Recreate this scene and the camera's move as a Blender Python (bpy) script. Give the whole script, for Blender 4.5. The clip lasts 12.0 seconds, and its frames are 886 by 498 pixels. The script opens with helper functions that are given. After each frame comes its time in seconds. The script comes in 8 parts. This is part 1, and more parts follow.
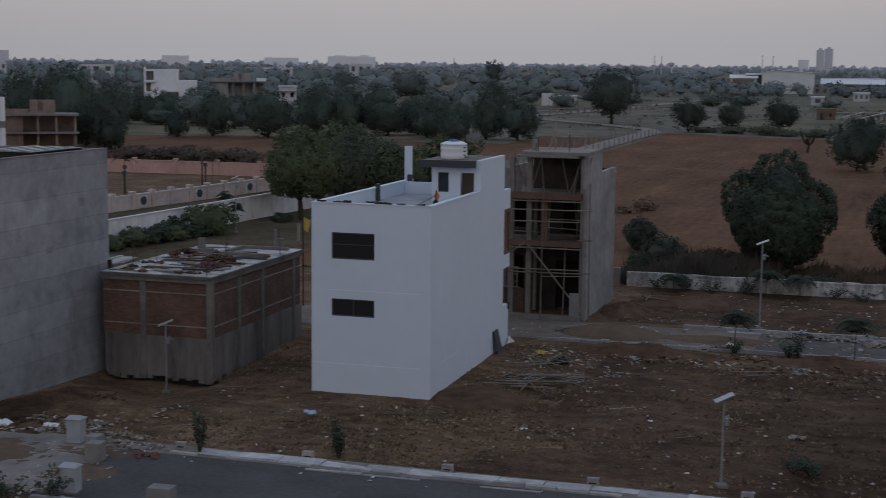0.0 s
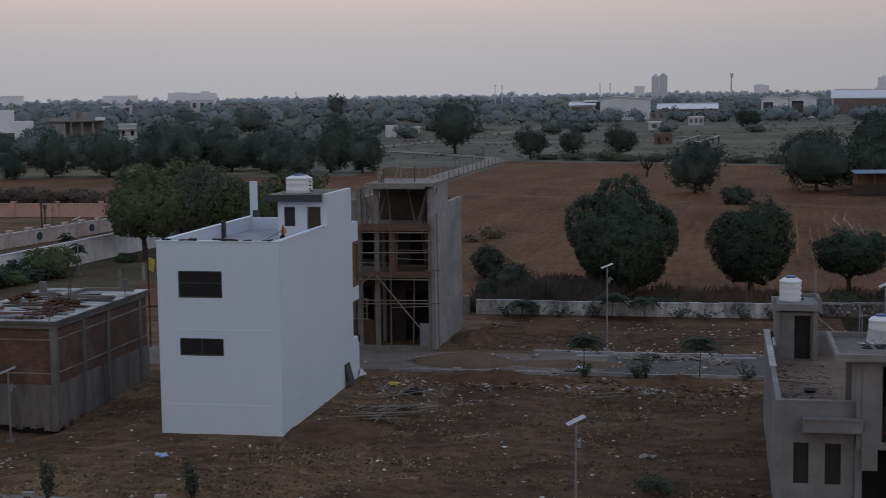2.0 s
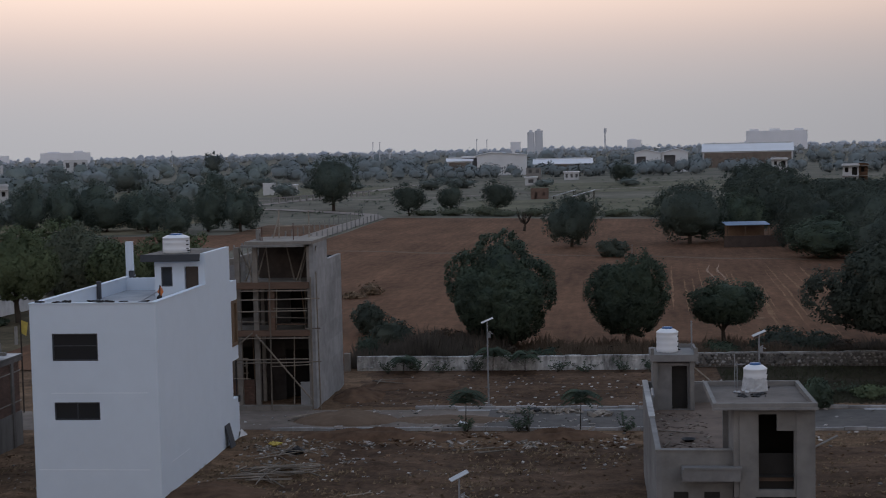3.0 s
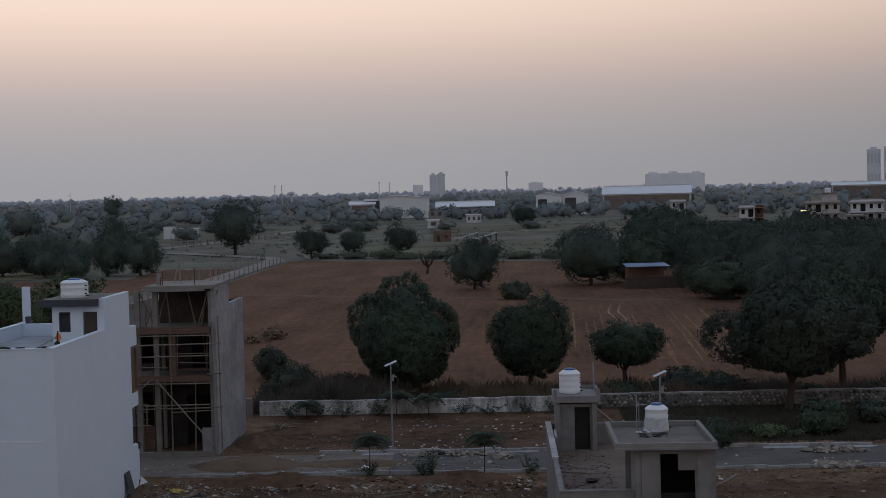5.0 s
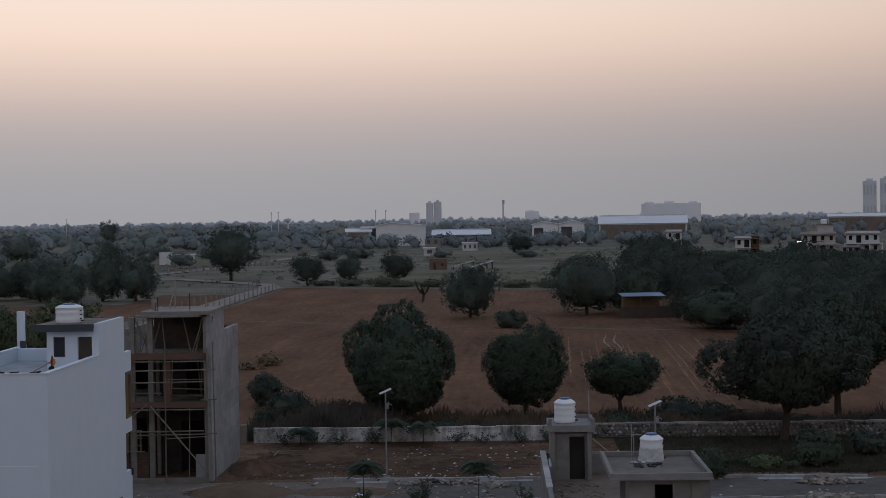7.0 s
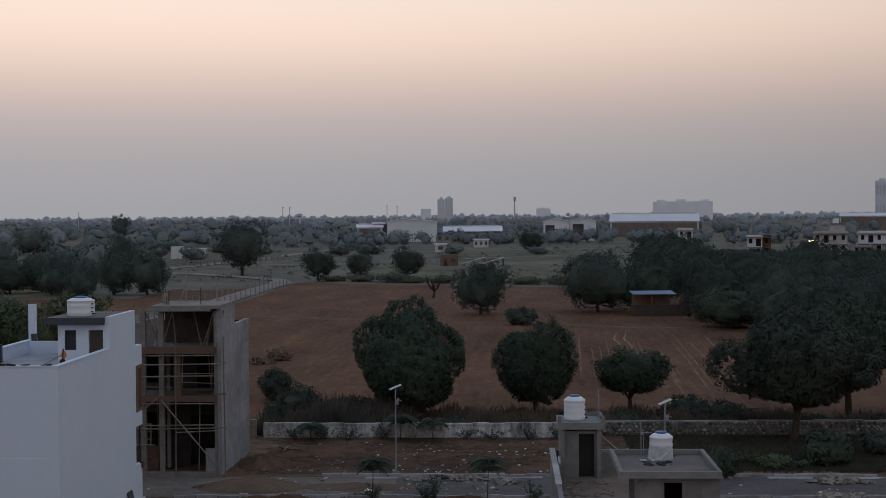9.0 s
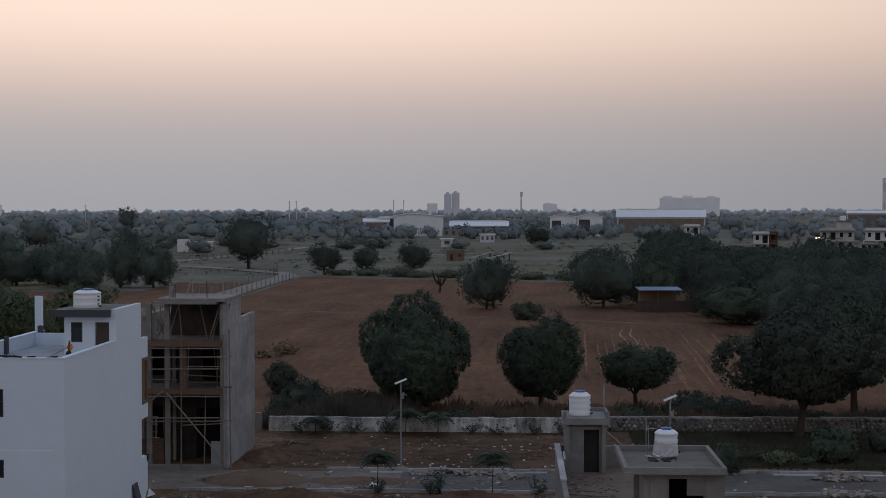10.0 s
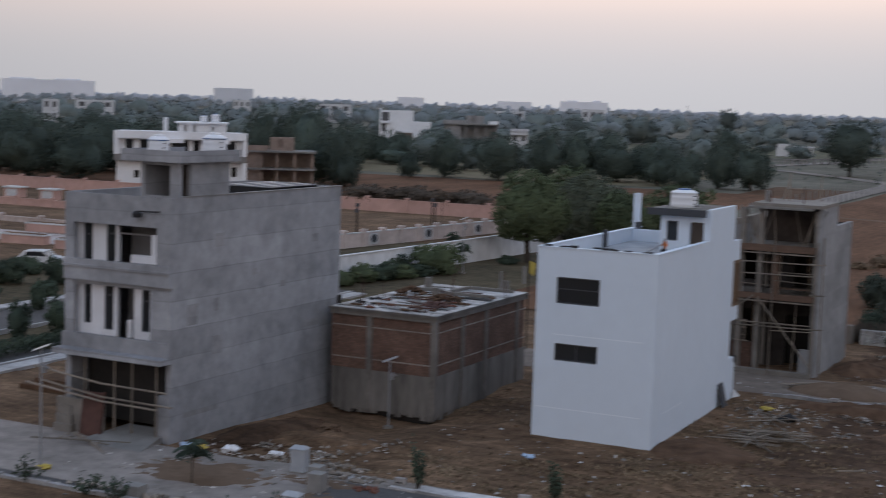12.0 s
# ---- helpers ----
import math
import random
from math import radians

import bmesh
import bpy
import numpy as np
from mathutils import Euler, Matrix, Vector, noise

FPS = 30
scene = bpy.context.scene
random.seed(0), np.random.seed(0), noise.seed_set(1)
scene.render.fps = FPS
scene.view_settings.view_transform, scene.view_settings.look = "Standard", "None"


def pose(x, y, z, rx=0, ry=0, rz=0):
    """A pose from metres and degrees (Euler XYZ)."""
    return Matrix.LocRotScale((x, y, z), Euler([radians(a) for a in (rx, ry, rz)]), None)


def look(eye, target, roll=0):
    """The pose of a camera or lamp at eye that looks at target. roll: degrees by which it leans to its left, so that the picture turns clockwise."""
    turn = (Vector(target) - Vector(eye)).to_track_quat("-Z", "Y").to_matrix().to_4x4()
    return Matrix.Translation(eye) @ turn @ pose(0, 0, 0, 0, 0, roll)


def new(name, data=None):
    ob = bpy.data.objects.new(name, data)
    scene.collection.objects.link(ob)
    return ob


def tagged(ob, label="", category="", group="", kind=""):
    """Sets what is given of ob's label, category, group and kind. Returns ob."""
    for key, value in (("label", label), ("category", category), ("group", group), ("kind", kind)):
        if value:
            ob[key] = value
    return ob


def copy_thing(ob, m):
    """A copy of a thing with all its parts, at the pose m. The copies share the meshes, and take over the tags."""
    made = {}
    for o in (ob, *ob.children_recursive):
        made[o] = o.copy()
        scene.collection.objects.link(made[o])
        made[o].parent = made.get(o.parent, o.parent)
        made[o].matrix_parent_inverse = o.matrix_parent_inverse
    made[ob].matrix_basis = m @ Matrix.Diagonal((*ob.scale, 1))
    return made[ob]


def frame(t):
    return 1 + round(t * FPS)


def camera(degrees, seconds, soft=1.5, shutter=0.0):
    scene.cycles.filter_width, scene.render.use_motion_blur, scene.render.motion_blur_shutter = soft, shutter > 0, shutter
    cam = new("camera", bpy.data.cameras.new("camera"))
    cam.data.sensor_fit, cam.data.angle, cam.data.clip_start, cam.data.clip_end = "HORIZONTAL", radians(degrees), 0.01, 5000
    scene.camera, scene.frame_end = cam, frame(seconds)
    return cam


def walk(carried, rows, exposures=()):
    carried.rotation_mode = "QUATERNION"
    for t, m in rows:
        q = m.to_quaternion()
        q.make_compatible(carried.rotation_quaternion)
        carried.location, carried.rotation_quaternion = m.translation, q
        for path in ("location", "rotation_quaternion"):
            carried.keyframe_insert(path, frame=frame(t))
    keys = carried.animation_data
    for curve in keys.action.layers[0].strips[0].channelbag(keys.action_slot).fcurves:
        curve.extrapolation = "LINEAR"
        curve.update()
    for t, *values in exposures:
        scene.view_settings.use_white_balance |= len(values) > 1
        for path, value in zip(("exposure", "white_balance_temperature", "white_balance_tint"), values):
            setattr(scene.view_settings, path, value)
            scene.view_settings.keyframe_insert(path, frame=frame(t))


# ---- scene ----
# The camera stands on a roof terrace and pans by hand.
cam = camera(34.0, 12.0, soft=0.6, shutter=0.3)
EYE = (0.0, 0.0, 15.5)
ROWS = [
    (0.0, 17.00, -7.40, 0.57), (0.5, 13.99, -7.19, 0.34), (1.0, 12.81, -6.83, -0.04), (1.5, 11.92, -6.41, -0.40), (2.0, 10.97, -6.14, -0.75),
    (2.5, 7.92, -5.47, -1.10), (3.0, 6.16, -3.99, -1.27), (3.5, 4.37, -3.51, -1.39), (3.7, 3.88, -3.36, -1.43), (5.5, 2.08, -2.06, -1.28),
    (6.0, 1.98, -1.77, -1.19), (6.5, 2.01, -1.48, -1.07), (7.0, 2.10, -1.28, -0.89), (9.0, 2.54, -1.42, -0.43), (9.5, 2.62, -1.45, -0.41),
    (10.0, 2.79, -1.63, -0.06), (10.5, 3.43, -2.24, 0.20), (10.7, 5.62, -2.80, 0.10), (10.8, 7.16, -3.03, 0.07), (11.0, 10.36, -3.38, 0.19),
    (11.2, 13.60, -3.79, 0.42), (11.5, 18.23, -4.47, 0.95), (11.7, 21.35, -5.07, 1.36), (12.0, 26.00, -5.83, 1.83),
]
EXPOSURES = [(0.0, 0.12), (0.5, -0.05), (1.0, -0.18), (1.5, -0.10), (2.0, 0.26), (2.5, 0.44), (3.0, 0.35), (3.7, 0.15), (5.5, 0.0), (7.0, 0.0), (9.5, 0.06), (10.5, 0.2), (11.0, 0.66), (11.5, 0.94), (12.0, 0.74)]
walk(cam, [(t, pose(*EYE, 90 + pitch, 0, yaw) @ pose(0, 0, 0, 0, 0, roll)) for t, yaw, pitch, roll in ROWS], EXPOSURES)

# ---- light: a hazy sky just after sunset, warm above a grey horizon ----
SKY = [  # sine of the height, colour
    (0.000, (0.335, 0.333, 0.355)), (0.030, (0.358, 0.350, 0.368)), (0.060, (0.452, 0.399, 0.393)), (0.085, (0.610, 0.486, 0.440)),
    (0.115, (0.850, 0.655, 0.550)), (0.150, (0.950, 0.760, 0.640)), (0.350, (0.570, 0.614, 0.708)), (1.000, (0.340, 0.484, 0.736)),
]
world = bpy.data.worlds.new("dusk_sky")
scene.world = world
world.use_nodes = True
wn, wl = world.node_tree.nodes, world.node_tree.links
wn.clear()
w_co = wn.new("ShaderNodeTexCoord")
w_sep = wn.new("ShaderNodeSeparateXYZ")
wl.new(w_co.outputs["Generated"], w_sep.inputs[0])
w_ramp = wn.new("ShaderNodeValToRGB")
w_ramp.color_ramp.interpolation = "B_SPLINE"
els = w_ramp.color_ramp.elements
for i, (p, c) in enumerate(SKY):
    e = els[i] if i < 2 else els.new(p)
    e.position, e.color = p, (*c, 1)
wl.new(w_sep.outputs["Z"], w_ramp.inputs["Fac"])
w_glow = wn.new("ShaderNodeVectorMath")
w_glow.operation = "DOT_PRODUCT"
w_glow.inputs[1].default_value = Vector((-0.28, 0.94, 0.22)).normalized()
wl.new(w_co.outputs["Generated"], w_glow.inputs[0])
w_map = wn.new("ShaderNodeMapRange")
w_map.inputs["From Min"].default_value, w_map.inputs["From Max"].default_value = 0.75, 1.0
w_map.inputs["To Min"].default_value, w_map.inputs["To Max"].default_value = 0.70, 1.06
wl.new(w_glow.outputs["Value"], w_map.inputs["Value"])
w_noise = wn.new("ShaderNodeTexNoise")
w_noise.inputs["Scale"].default_value, w_noise.inputs["Detail"].default_value = 3.0, 3.0
w_sc = wn.new("ShaderNodeVectorMath")
w_sc.operation = "MULTIPLY"
w_sc.inputs[1].default_value = (1.0, 1.0, 9.0)
wl.new(w_co.outputs["Generated"], w_sc.inputs[0])
wl.new(w_sc.outputs[0], w_noise.inputs["Vector"])
w_map2 = wn.new("ShaderNodeMapRange")
w_map2.inputs["To Min"].default_value, w_map2.inputs["To Max"].default_value = 0.99, 1.01
wl.new(w_noise.outputs["Fac"], w_map2.inputs["Value"])
w_mul = wn.new("ShaderNodeMath")
w_mul.operation = "MULTIPLY"
wl.new(w_map.outputs[0], w_mul.inputs[0])
wl.new(w_map2.outputs[0], w_mul.inputs[1])
w_bg = wn.new("ShaderNodeBackground")
wl.new(w_ramp.outputs["Color"], w_bg.inputs["Color"])
wl.new(w_mul.outputs[0], w_bg.inputs["Strength"])
w_out = wn.new("ShaderNodeOutputWorld")
wl.new(w_bg.outputs[0], w_out.inputs["Surface"])

# Added faint wide fill from high behind the camera; the sun has set.
sky_fill = new("sky_fill", bpy.data.lights.new("sky_fill", "SUN"))
sky_fill.data.energy, sky_fill.data.angle, sky_fill.data.color = 0.12, radians(60), (1.0, 0.93, 0.86)
sky_fill.matrix_world = look((40, -60, 90), (-20, 60, 0))


# ---- materials ----
def mat(name, base, rough=0.85, vary=0.25, grain=3.0, big=0.35, bump=0.15, metal=0.0, tint=None, island=0.0, each=0.0, stretch=(1, 1, 1), spec=0.3):
    """A surface with colour changes at two scales, relief, and where asked a different tone for every piece."""
    m = bpy.data.materials.new(name)
    m.use_nodes = True
    n, l = m.node_tree.nodes, m.node_tree.links
    b = n["Principled BSDF"]
    b.inputs["Roughness"].default_value, b.inputs["Metallic"].default_value = rough, metal
    b.inputs["Specular IOR Level"].default_value = spec
    geo = n.new("ShaderNodeNewGeometry")
    sc = n.new("ShaderNodeVectorMath")
    sc.operation = "MULTIPLY"
    sc.inputs[1].default_value = stretch
    l.new(geo.outputs["Position"], sc.inputs[0])
    fine, wide = n.new("ShaderNodeTexNoise"), n.new("ShaderNodeTexNoise")
    fine.inputs["Scale"].default_value, fine.inputs["Detail"].default_value, fine.inputs["Roughness"].default_value = grain, 6.0, 0.65
    wide.inputs["Scale"].default_value, wide.inputs["Detail"].default_value = big, 4.0
    l.new(sc.outputs[0], fine.inputs["Vector"])
    l.new(sc.outputs[0], wide.inputs["Vector"])
    add = n.new("ShaderNodeMath")
    add.operation = "ADD"
    l.new(fine.outputs["Fac"], add.inputs[0])
    l.new(wide.outputs["Fac"], add.inputs[1])
    ramp = n.new("ShaderNodeMapRange")
    ramp.inputs["From Min"].default_value, ramp.inputs["From Max"].default_value = 0.7, 1.3
    l.new(add.outputs[0], ramp.inputs["Value"])
    mix = n.new("ShaderNodeMix")
    mix.data_type = "RGBA"
    tint = tint or tuple(c * (1 + vary) for c in base)
    mix.inputs["A"].default_value = (*[c * (1 - vary) for c in base], 1)
    mix.inputs["B"].default_value = (*tint, 1)
    l.new(ramp.outputs[0], mix.inputs["Factor"])
    colour = mix.outputs["Result"]
    for amount, source in ((island, geo.outputs["Random Per Island"]), (each, None)):
        if amount:
            if source is None:
                source = n.new("ShaderNodeObjectInfo").outputs["Random"]
            k = n.new("ShaderNodeMapRange")
            k.inputs["To Min"].default_value, k.inputs["To Max"].default_value = 1 - amount, 1 + amount
            l.new(source, k.inputs["Value"])
            v = n.new("ShaderNodeHueSaturation")
            l.new(k.outputs[0], v.inputs["Value"])
            l.new(colour, v.inputs["Color"])
            colour = v.outputs["Color"]
    l.new(colour, b.inputs["Base Color"])
    if bump:
        bp = n.new("ShaderNodeBump")
        bp.inputs["Strength"].default_value, bp.inputs["Distance"].default_value = bump, 0.05
        l.new(fine.outputs["Fac"], bp.inputs["Height"])
        l.new(bp.outputs["Normal"], b.inputs["Normal"])
    return m


def plaster(name, base, block=(6.0, 1.1), amount=0.08, rough=0.9, line=0.0):
    """Bare cement plaster: patches floated on day by day, lift lines, damp stains."""
    m = mat(name, base, rough, 0.25, 1.6, 0.30, 0.12)
    n, l = m.node_tree.nodes, m.node_tree.links
    b = n["Principled BSDF"]
    old = b.inputs["Base Color"].links[0].from_socket
    geo = n.new("ShaderNodeNewGeometry")
    sep, com = n.new("ShaderNodeSeparateXYZ"), n.new("ShaderNodeCombineXYZ")
    l.new(geo.outputs["Position"], sep.inputs[0])
    su = n.new("ShaderNodeMath")
    su.operation = "ADD"
    l.new(sep.outputs["X"], su.inputs[0])
    l.new(sep.outputs["Y"], su.inputs[1])
    warp = n.new("ShaderNodeTexNoise")
    warp.inputs["Scale"].default_value = 0.7
    l.new(geo.outputs["Position"], warp.inputs["Vector"])
    wz = n.new("ShaderNodeMath")
    wz.operation = "MULTIPLY_ADD"
    wz.inputs[1].default_value = 0.12
    l.new(warp.outputs["Fac"], wz.inputs[0])
    l.new(sep.outputs["Z"], wz.inputs[2])
    l.new(su.outputs[0], com.inputs[0])
    l.new(wz.outputs[0], com.inputs[1])
    br = n.new("ShaderNodeTexBrick")
    br.inputs["Scale"].default_value = 1.0
    br.inputs["Brick Width"].default_value, br.inputs["Row Height"].default_value = block
    br.inputs["Mortar Size"].default_value, br.inputs["Mortar Smooth"].default_value = 0.05, 1.0
    br.offset, br.squash = 0.37, 1.0
    br.inputs["Color1"].default_value = (1 - amount,) * 3 + (1,)
    br.inputs["Color2"].default_value = (1 + amount,) * 3 + (1,)
    br.inputs["Mortar"].default_value = (1 - line,) * 3 + (1,)
    l.new(com.outputs[0], br.inputs["Vector"])
    day = n.new("ShaderNodeTexBrick")
    day.inputs["Scale"].default_value = 1.0
    day.inputs["Brick Width"].default_value, day.inputs["Row Height"].default_value = 2.7, block[1]
    day.inputs["Mortar Size"].default_value = 0.0
    day.offset, day.squash = 0.43, 1.6
    day.inputs["Color1"].default_value = (1 - amount * 0.7,) * 3 + (1,)
    day.inputs["Color2"].default_value = (1 + amount * 0.7,) * 3 + (1,)
    l.new(com.outputs[0], day.inputs["Vector"])
    smear = n.new("ShaderNodeTexNoise")
    smear.inputs["Scale"].default_value, smear.inputs["Detail"].default_value = 0.9, 4.0
    l.new(com.outputs[0], smear.inputs["Vector"])
    tone = n.new("ShaderNodeMapRange")
    tone.inputs["From Min"].default_value, tone.inputs["From Max"].default_value = 0.3, 0.7
    tone.inputs["To Min"].default_value, tone.inputs["To Max"].default_value = 1 - amount, 1 + amount
    l.new(smear.outputs["Fac"], tone.inputs["Value"])
    for socket in (br.outputs["Color"], day.outputs["Color"], tone.outputs[0]):
        mul = n.new("ShaderNodeMix")
        mul.data_type, mul.blend_type = "RGBA", "MULTIPLY"
        mul.inputs["Factor"].default_value = 1.0
        l.new(old, mul.inputs["A"])
        l.new(socket, mul.inputs["B"])
        old = mul.outputs["Result"]
    l.new(old, b.inputs["Base Color"])
    return m


def brickwork(name):
    m = mat(name, (0.085, 0.040, 0.026), 0.9, 0.3, 4.0, 0.5, 0.0)
    n, l = m.node_tree.nodes, m.node_tree.links
    b = n["Principled BSDF"]
    geo = n.new("ShaderNodeNewGeometry")
    sep, com, su = n.new("ShaderNodeSeparateXYZ"), n.new("ShaderNodeCombineXYZ"), n.new("ShaderNodeMath")
    l.new(geo.outputs["Position"], sep.inputs[0])
    l.new(sep.outputs["X"], su.inputs[0])
    l.new(sep.outputs["Y"], su.inputs[1])
    l.new(su.outputs[0], com.inputs[0])
    l.new(sep.outputs["Z"], com.inputs[1])
    br = n.new("ShaderNodeTexBrick")
    br.inputs["Scale"].default_value = 1.0
    br.inputs["Brick Width"].default_value, br.inputs["Row Height"].default_value = 0.24, 0.085
    br.inputs["Mortar Size"].default_value = 0.006
    br.inputs["Color1"].default_value, br.inputs["Color2"].default_value = (0.106, 0.062, 0.048, 1), (0.155, 0.093, 0.071, 1)
    br.inputs["Mortar"].default_value = (0.095, 0.072, 0.058, 1)
    l.new(com.outputs[0], br.inputs["Vector"])
    wide = n.new("ShaderNodeTexNoise")
    wide.inputs["Scale"].default_value, wide.inputs["Detail"].default_value = 0.9, 5.0
    l.new(geo.outputs["Position"], wide.inputs["Vector"])
    k = n.new("ShaderNodeMapRange")
    k.inputs["From Min"].default_value, k.inputs["From Max"].default_value = 0.3, 0.7
    k.inputs["To Min"].default_value, k.inputs["To Max"].default_value = 0.75, 1.25
    l.new(wide.outputs["Fac"], k.inputs["Value"])
    v = n.new("ShaderNodeHueSaturation")
    l.new(k.outputs[0], v.inputs["Value"])
    l.new(br.outputs["Color"], v.inputs["Color"])
    l.new(v.outputs["Color"], b.inputs["Base Color"])
    bp = n.new("ShaderNodeBump")
    bp.inputs["Strength"].default_value, bp.inputs["Distance"].default_value = 0.5, 0.01
    l.new(br.outputs["Fac"], bp.inputs["Height"])
    bp.invert = True
    l.new(bp.outputs["Normal"], b.inputs["Normal"])
    return m


def glass(name):
    m = bpy.data.materials.new(name)
    m.use_nodes = True
    b = m.node_tree.nodes["Principled BSDF"]
    b.inputs["Base Color"].default_value = (0.02, 0.022, 0.025, 1)
    b.inputs["Roughness"].default_value = 0.08
    b.inputs["Specular IOR Level"].default_value = 0.5
    return m


def earth(name, base, tint, streak, furrow=0.0, rough=0.97, calm=1.0, along=1.0):
    """Bare soil: grain, broad stains, long streaks left by rain and tyres, and plough lines where asked."""
    m = mat(name, base, rough, 0.45, 1.3, 0.16, 0.7, tint=tint, spec=0.1, stretch=(1, along, 1))
    n, l = m.node_tree.nodes, m.node_tree.links
    b = n["Principled BSDF"]
    old = b.inputs["Base Color"].links[0].from_socket
    geo = n.new("ShaderNodeNewGeometry")
    factors = []
    for stretch, scale, lo, hi in ((streak, 1.0, 0.60, 1.36), ((1, along, 1), 5.0, 0.72, 1.30), ((1, along, 1), 0.10, 0.78, 1.16)):
        sc = n.new("ShaderNodeVectorMath")
        sc.operation = "MULTIPLY"
        sc.inputs[1].default_value = stretch
        l.new(geo.outputs["Position"], sc.inputs[0])
        t = n.new("ShaderNodeTexNoise")
        t.inputs["Scale"].default_value, t.inputs["Detail"].default_value, t.inputs["Roughness"].default_value = scale, 5.0, 0.7
        l.new(sc.outputs[0], t.inputs["Vector"])
        k = n.new("ShaderNodeMapRange")
        k.inputs["From Min"].default_value, k.inputs["From Max"].default_value = 0.32, 0.68
        k.inputs["To Min"].default_value, k.inputs["To Max"].default_value = 1 + (lo - 1) * calm, 1 + (hi - 1) * calm
        l.new(t.outputs["Fac"], k.inputs["Value"])
        factors.append(k.outputs[0])
    if furrow:
        wv = n.new("ShaderNodeTexWave")
        wv.wave_type, wv.bands_direction = "BANDS", "X"
        wv.inputs["Scale"].default_value, wv.inputs["Distortion"].default_value = 0.24, 2.2
        wv.inputs["Detail"].default_value, wv.inputs["Detail Scale"].default_value = 3.0, 0.6
        lean = n.new("ShaderNodeVectorRotate")
        lean.inputs["Angle"].default_value = 0.05
        long = n.new("ShaderNodeVectorMath")
        long.operation = "MULTIPLY"
        long.inputs[1].default_value = (1, 0.06, 1)
        l.new(geo.outputs["Position"], lean.inputs["Vector"])
        l.new(lean.outputs[0], long.inputs[0])
        l.new(long.outputs[0], wv.inputs["Vector"])
        k = n.new("ShaderNodeMapRange")
        k.inputs["To Min"].default_value, k.inputs["To Max"].default_value = 1 - furrow, 1 + furrow
        l.new(wv.outputs["Fac"], k.inputs["Value"])
        factors.append(k.outputs[0])
    v = factors[0]
    for f in factors[1:]:
        mul = n.new("ShaderNodeMath")
        mul.operation = "MULTIPLY"
        l.new(v, mul.inputs[0])
        l.new(f, mul.inputs[1])
        v = mul.outputs[0]
    hs = n.new("ShaderNodeHueSaturation")
    l.new(v, hs.inputs["Value"])
    l.new(old, hs.inputs["Color"])
    l.new(hs.outputs["Color"], b.inputs["Base Color"])
    return m


SOIL = earth("dry_soil", (0.104, 0.062, 0.037), (0.190, 0.122, 0.077), (0.25, 1.1, 1))
SOIL_DARK = earth("dark_damp_soil", (0.070, 0.042, 0.027), (0.122, 0.076, 0.050), (0.25, 1.1, 1))
SOIL_RED = mat("red_soil", (0.096, 0.059, 0.039), 0.95, 0.4, 1.4, 0.35, 0.5, spec=0.06)
SAND = mat("sand_heap", (0.130, 0.092, 0.067), 0.95, 0.2, 2.0, 0.4, 0.3, spec=0.06)
SCRUB = mat("dry_scrub_land", (0.122, 0.120, 0.098), 0.95, 0.4, 0.22, 0.035, 0.3, tint=(0.170, 0.163, 0.134), spec=0.06)
GRASS = mat("dull_grass", (0.066, 0.056, 0.036), 0.95, 0.45, 1.5, 0.2, 0.5, tint=(0.122, 0.098, 0.064), spec=0.06)
VERGE = mat("dark_weedy_verge", (0.027, 0.025, 0.017), 0.95, 0.4, 1.5, 0.2, 0.5, tint=(0.044, 0.036, 0.024), spec=0.06)
FIELD = earth("ploughed_soil", (0.112, 0.056, 0.032), (0.160, 0.084, 0.050), (1.1, 0.015, 1), 0.04, 0.97, 0.25, 0.3)
ASPHALT = mat("asphalt", (0.060, 0.059, 0.061), 0.85, 0.3, 4.0, 0.4, 0.15)
DUST_ROAD = mat("dusty_road", (0.165, 0.138, 0.120), 0.95, 0.25, 1.2, 0.3, 0.3, spec=0.06)
KERB = mat("kerb_concrete", (0.27, 0.265, 0.268), 0.9, 0.3, 2.5, 0.6, 0.2, each=0.25)
CONCRETE = plaster("bare_plaster", (0.226, 0.228, 0.238), (2.6, 1.2), 0.10)
CONCRETE_DK = plaster("raw_concrete", (0.185, 0.170, 0.155), (2.4, 0.9), 0.08)
CONCRETE_LT = plaster("pale_plaster", (0.190, 0.185, 0.180), (1.6, 1.2), 0.05)
SLAB_ROOF = mat("cement_roof", (0.125, 0.118, 0.110), 0.9, 0.35, 1.4, 0.4, 0.3, tint=(0.19, 0.18, 0.17))
BRICK = brickwork("brick_infill")
BRICK_RED = mat("brick_red", (0.135, 0.058, 0.040), 0.9, 0.3, 4.0, 0.8, 0.3, each=0.2)
WHITE = mat("white_paint", (0.56, 0.635, 0.73), 0.6, 0.025, 1.2, 0.3, 0.03)
WHITE_ROUGH = mat("white_wash", (0.50, 0.51, 0.53), 0.8, 0.2, 2.0, 0.4, 0.1)
WHITE_FAR = mat("pale_render", (0.50, 0.51, 0.53), 0.8, 0.12, 1.0, 0.2, 0.0)
FRESH_WHITE = mat("fresh_white_paint", (0.69, 0.75, 0.83), 0.6, 0.02, 1.2, 0.3, 0.02)
DIRTY_WHITE = mat("flaked_limewash", (0.36, 0.36, 0.36), 0.9, 0.80, 1.6, 0.5, 0.3, tint=(0.60, 0.60, 0.60), stretch=(2.2, 1, 0.8))
DARK_PAINT = mat("dark_slate_paint", (0.045, 0.050, 0.060), 0.6, 0.15, 3.0, 0.5, 0.05)
# Near black: shade inside rooms, openings and gaps, put into the colour.
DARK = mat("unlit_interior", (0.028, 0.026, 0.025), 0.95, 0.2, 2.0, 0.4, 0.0)
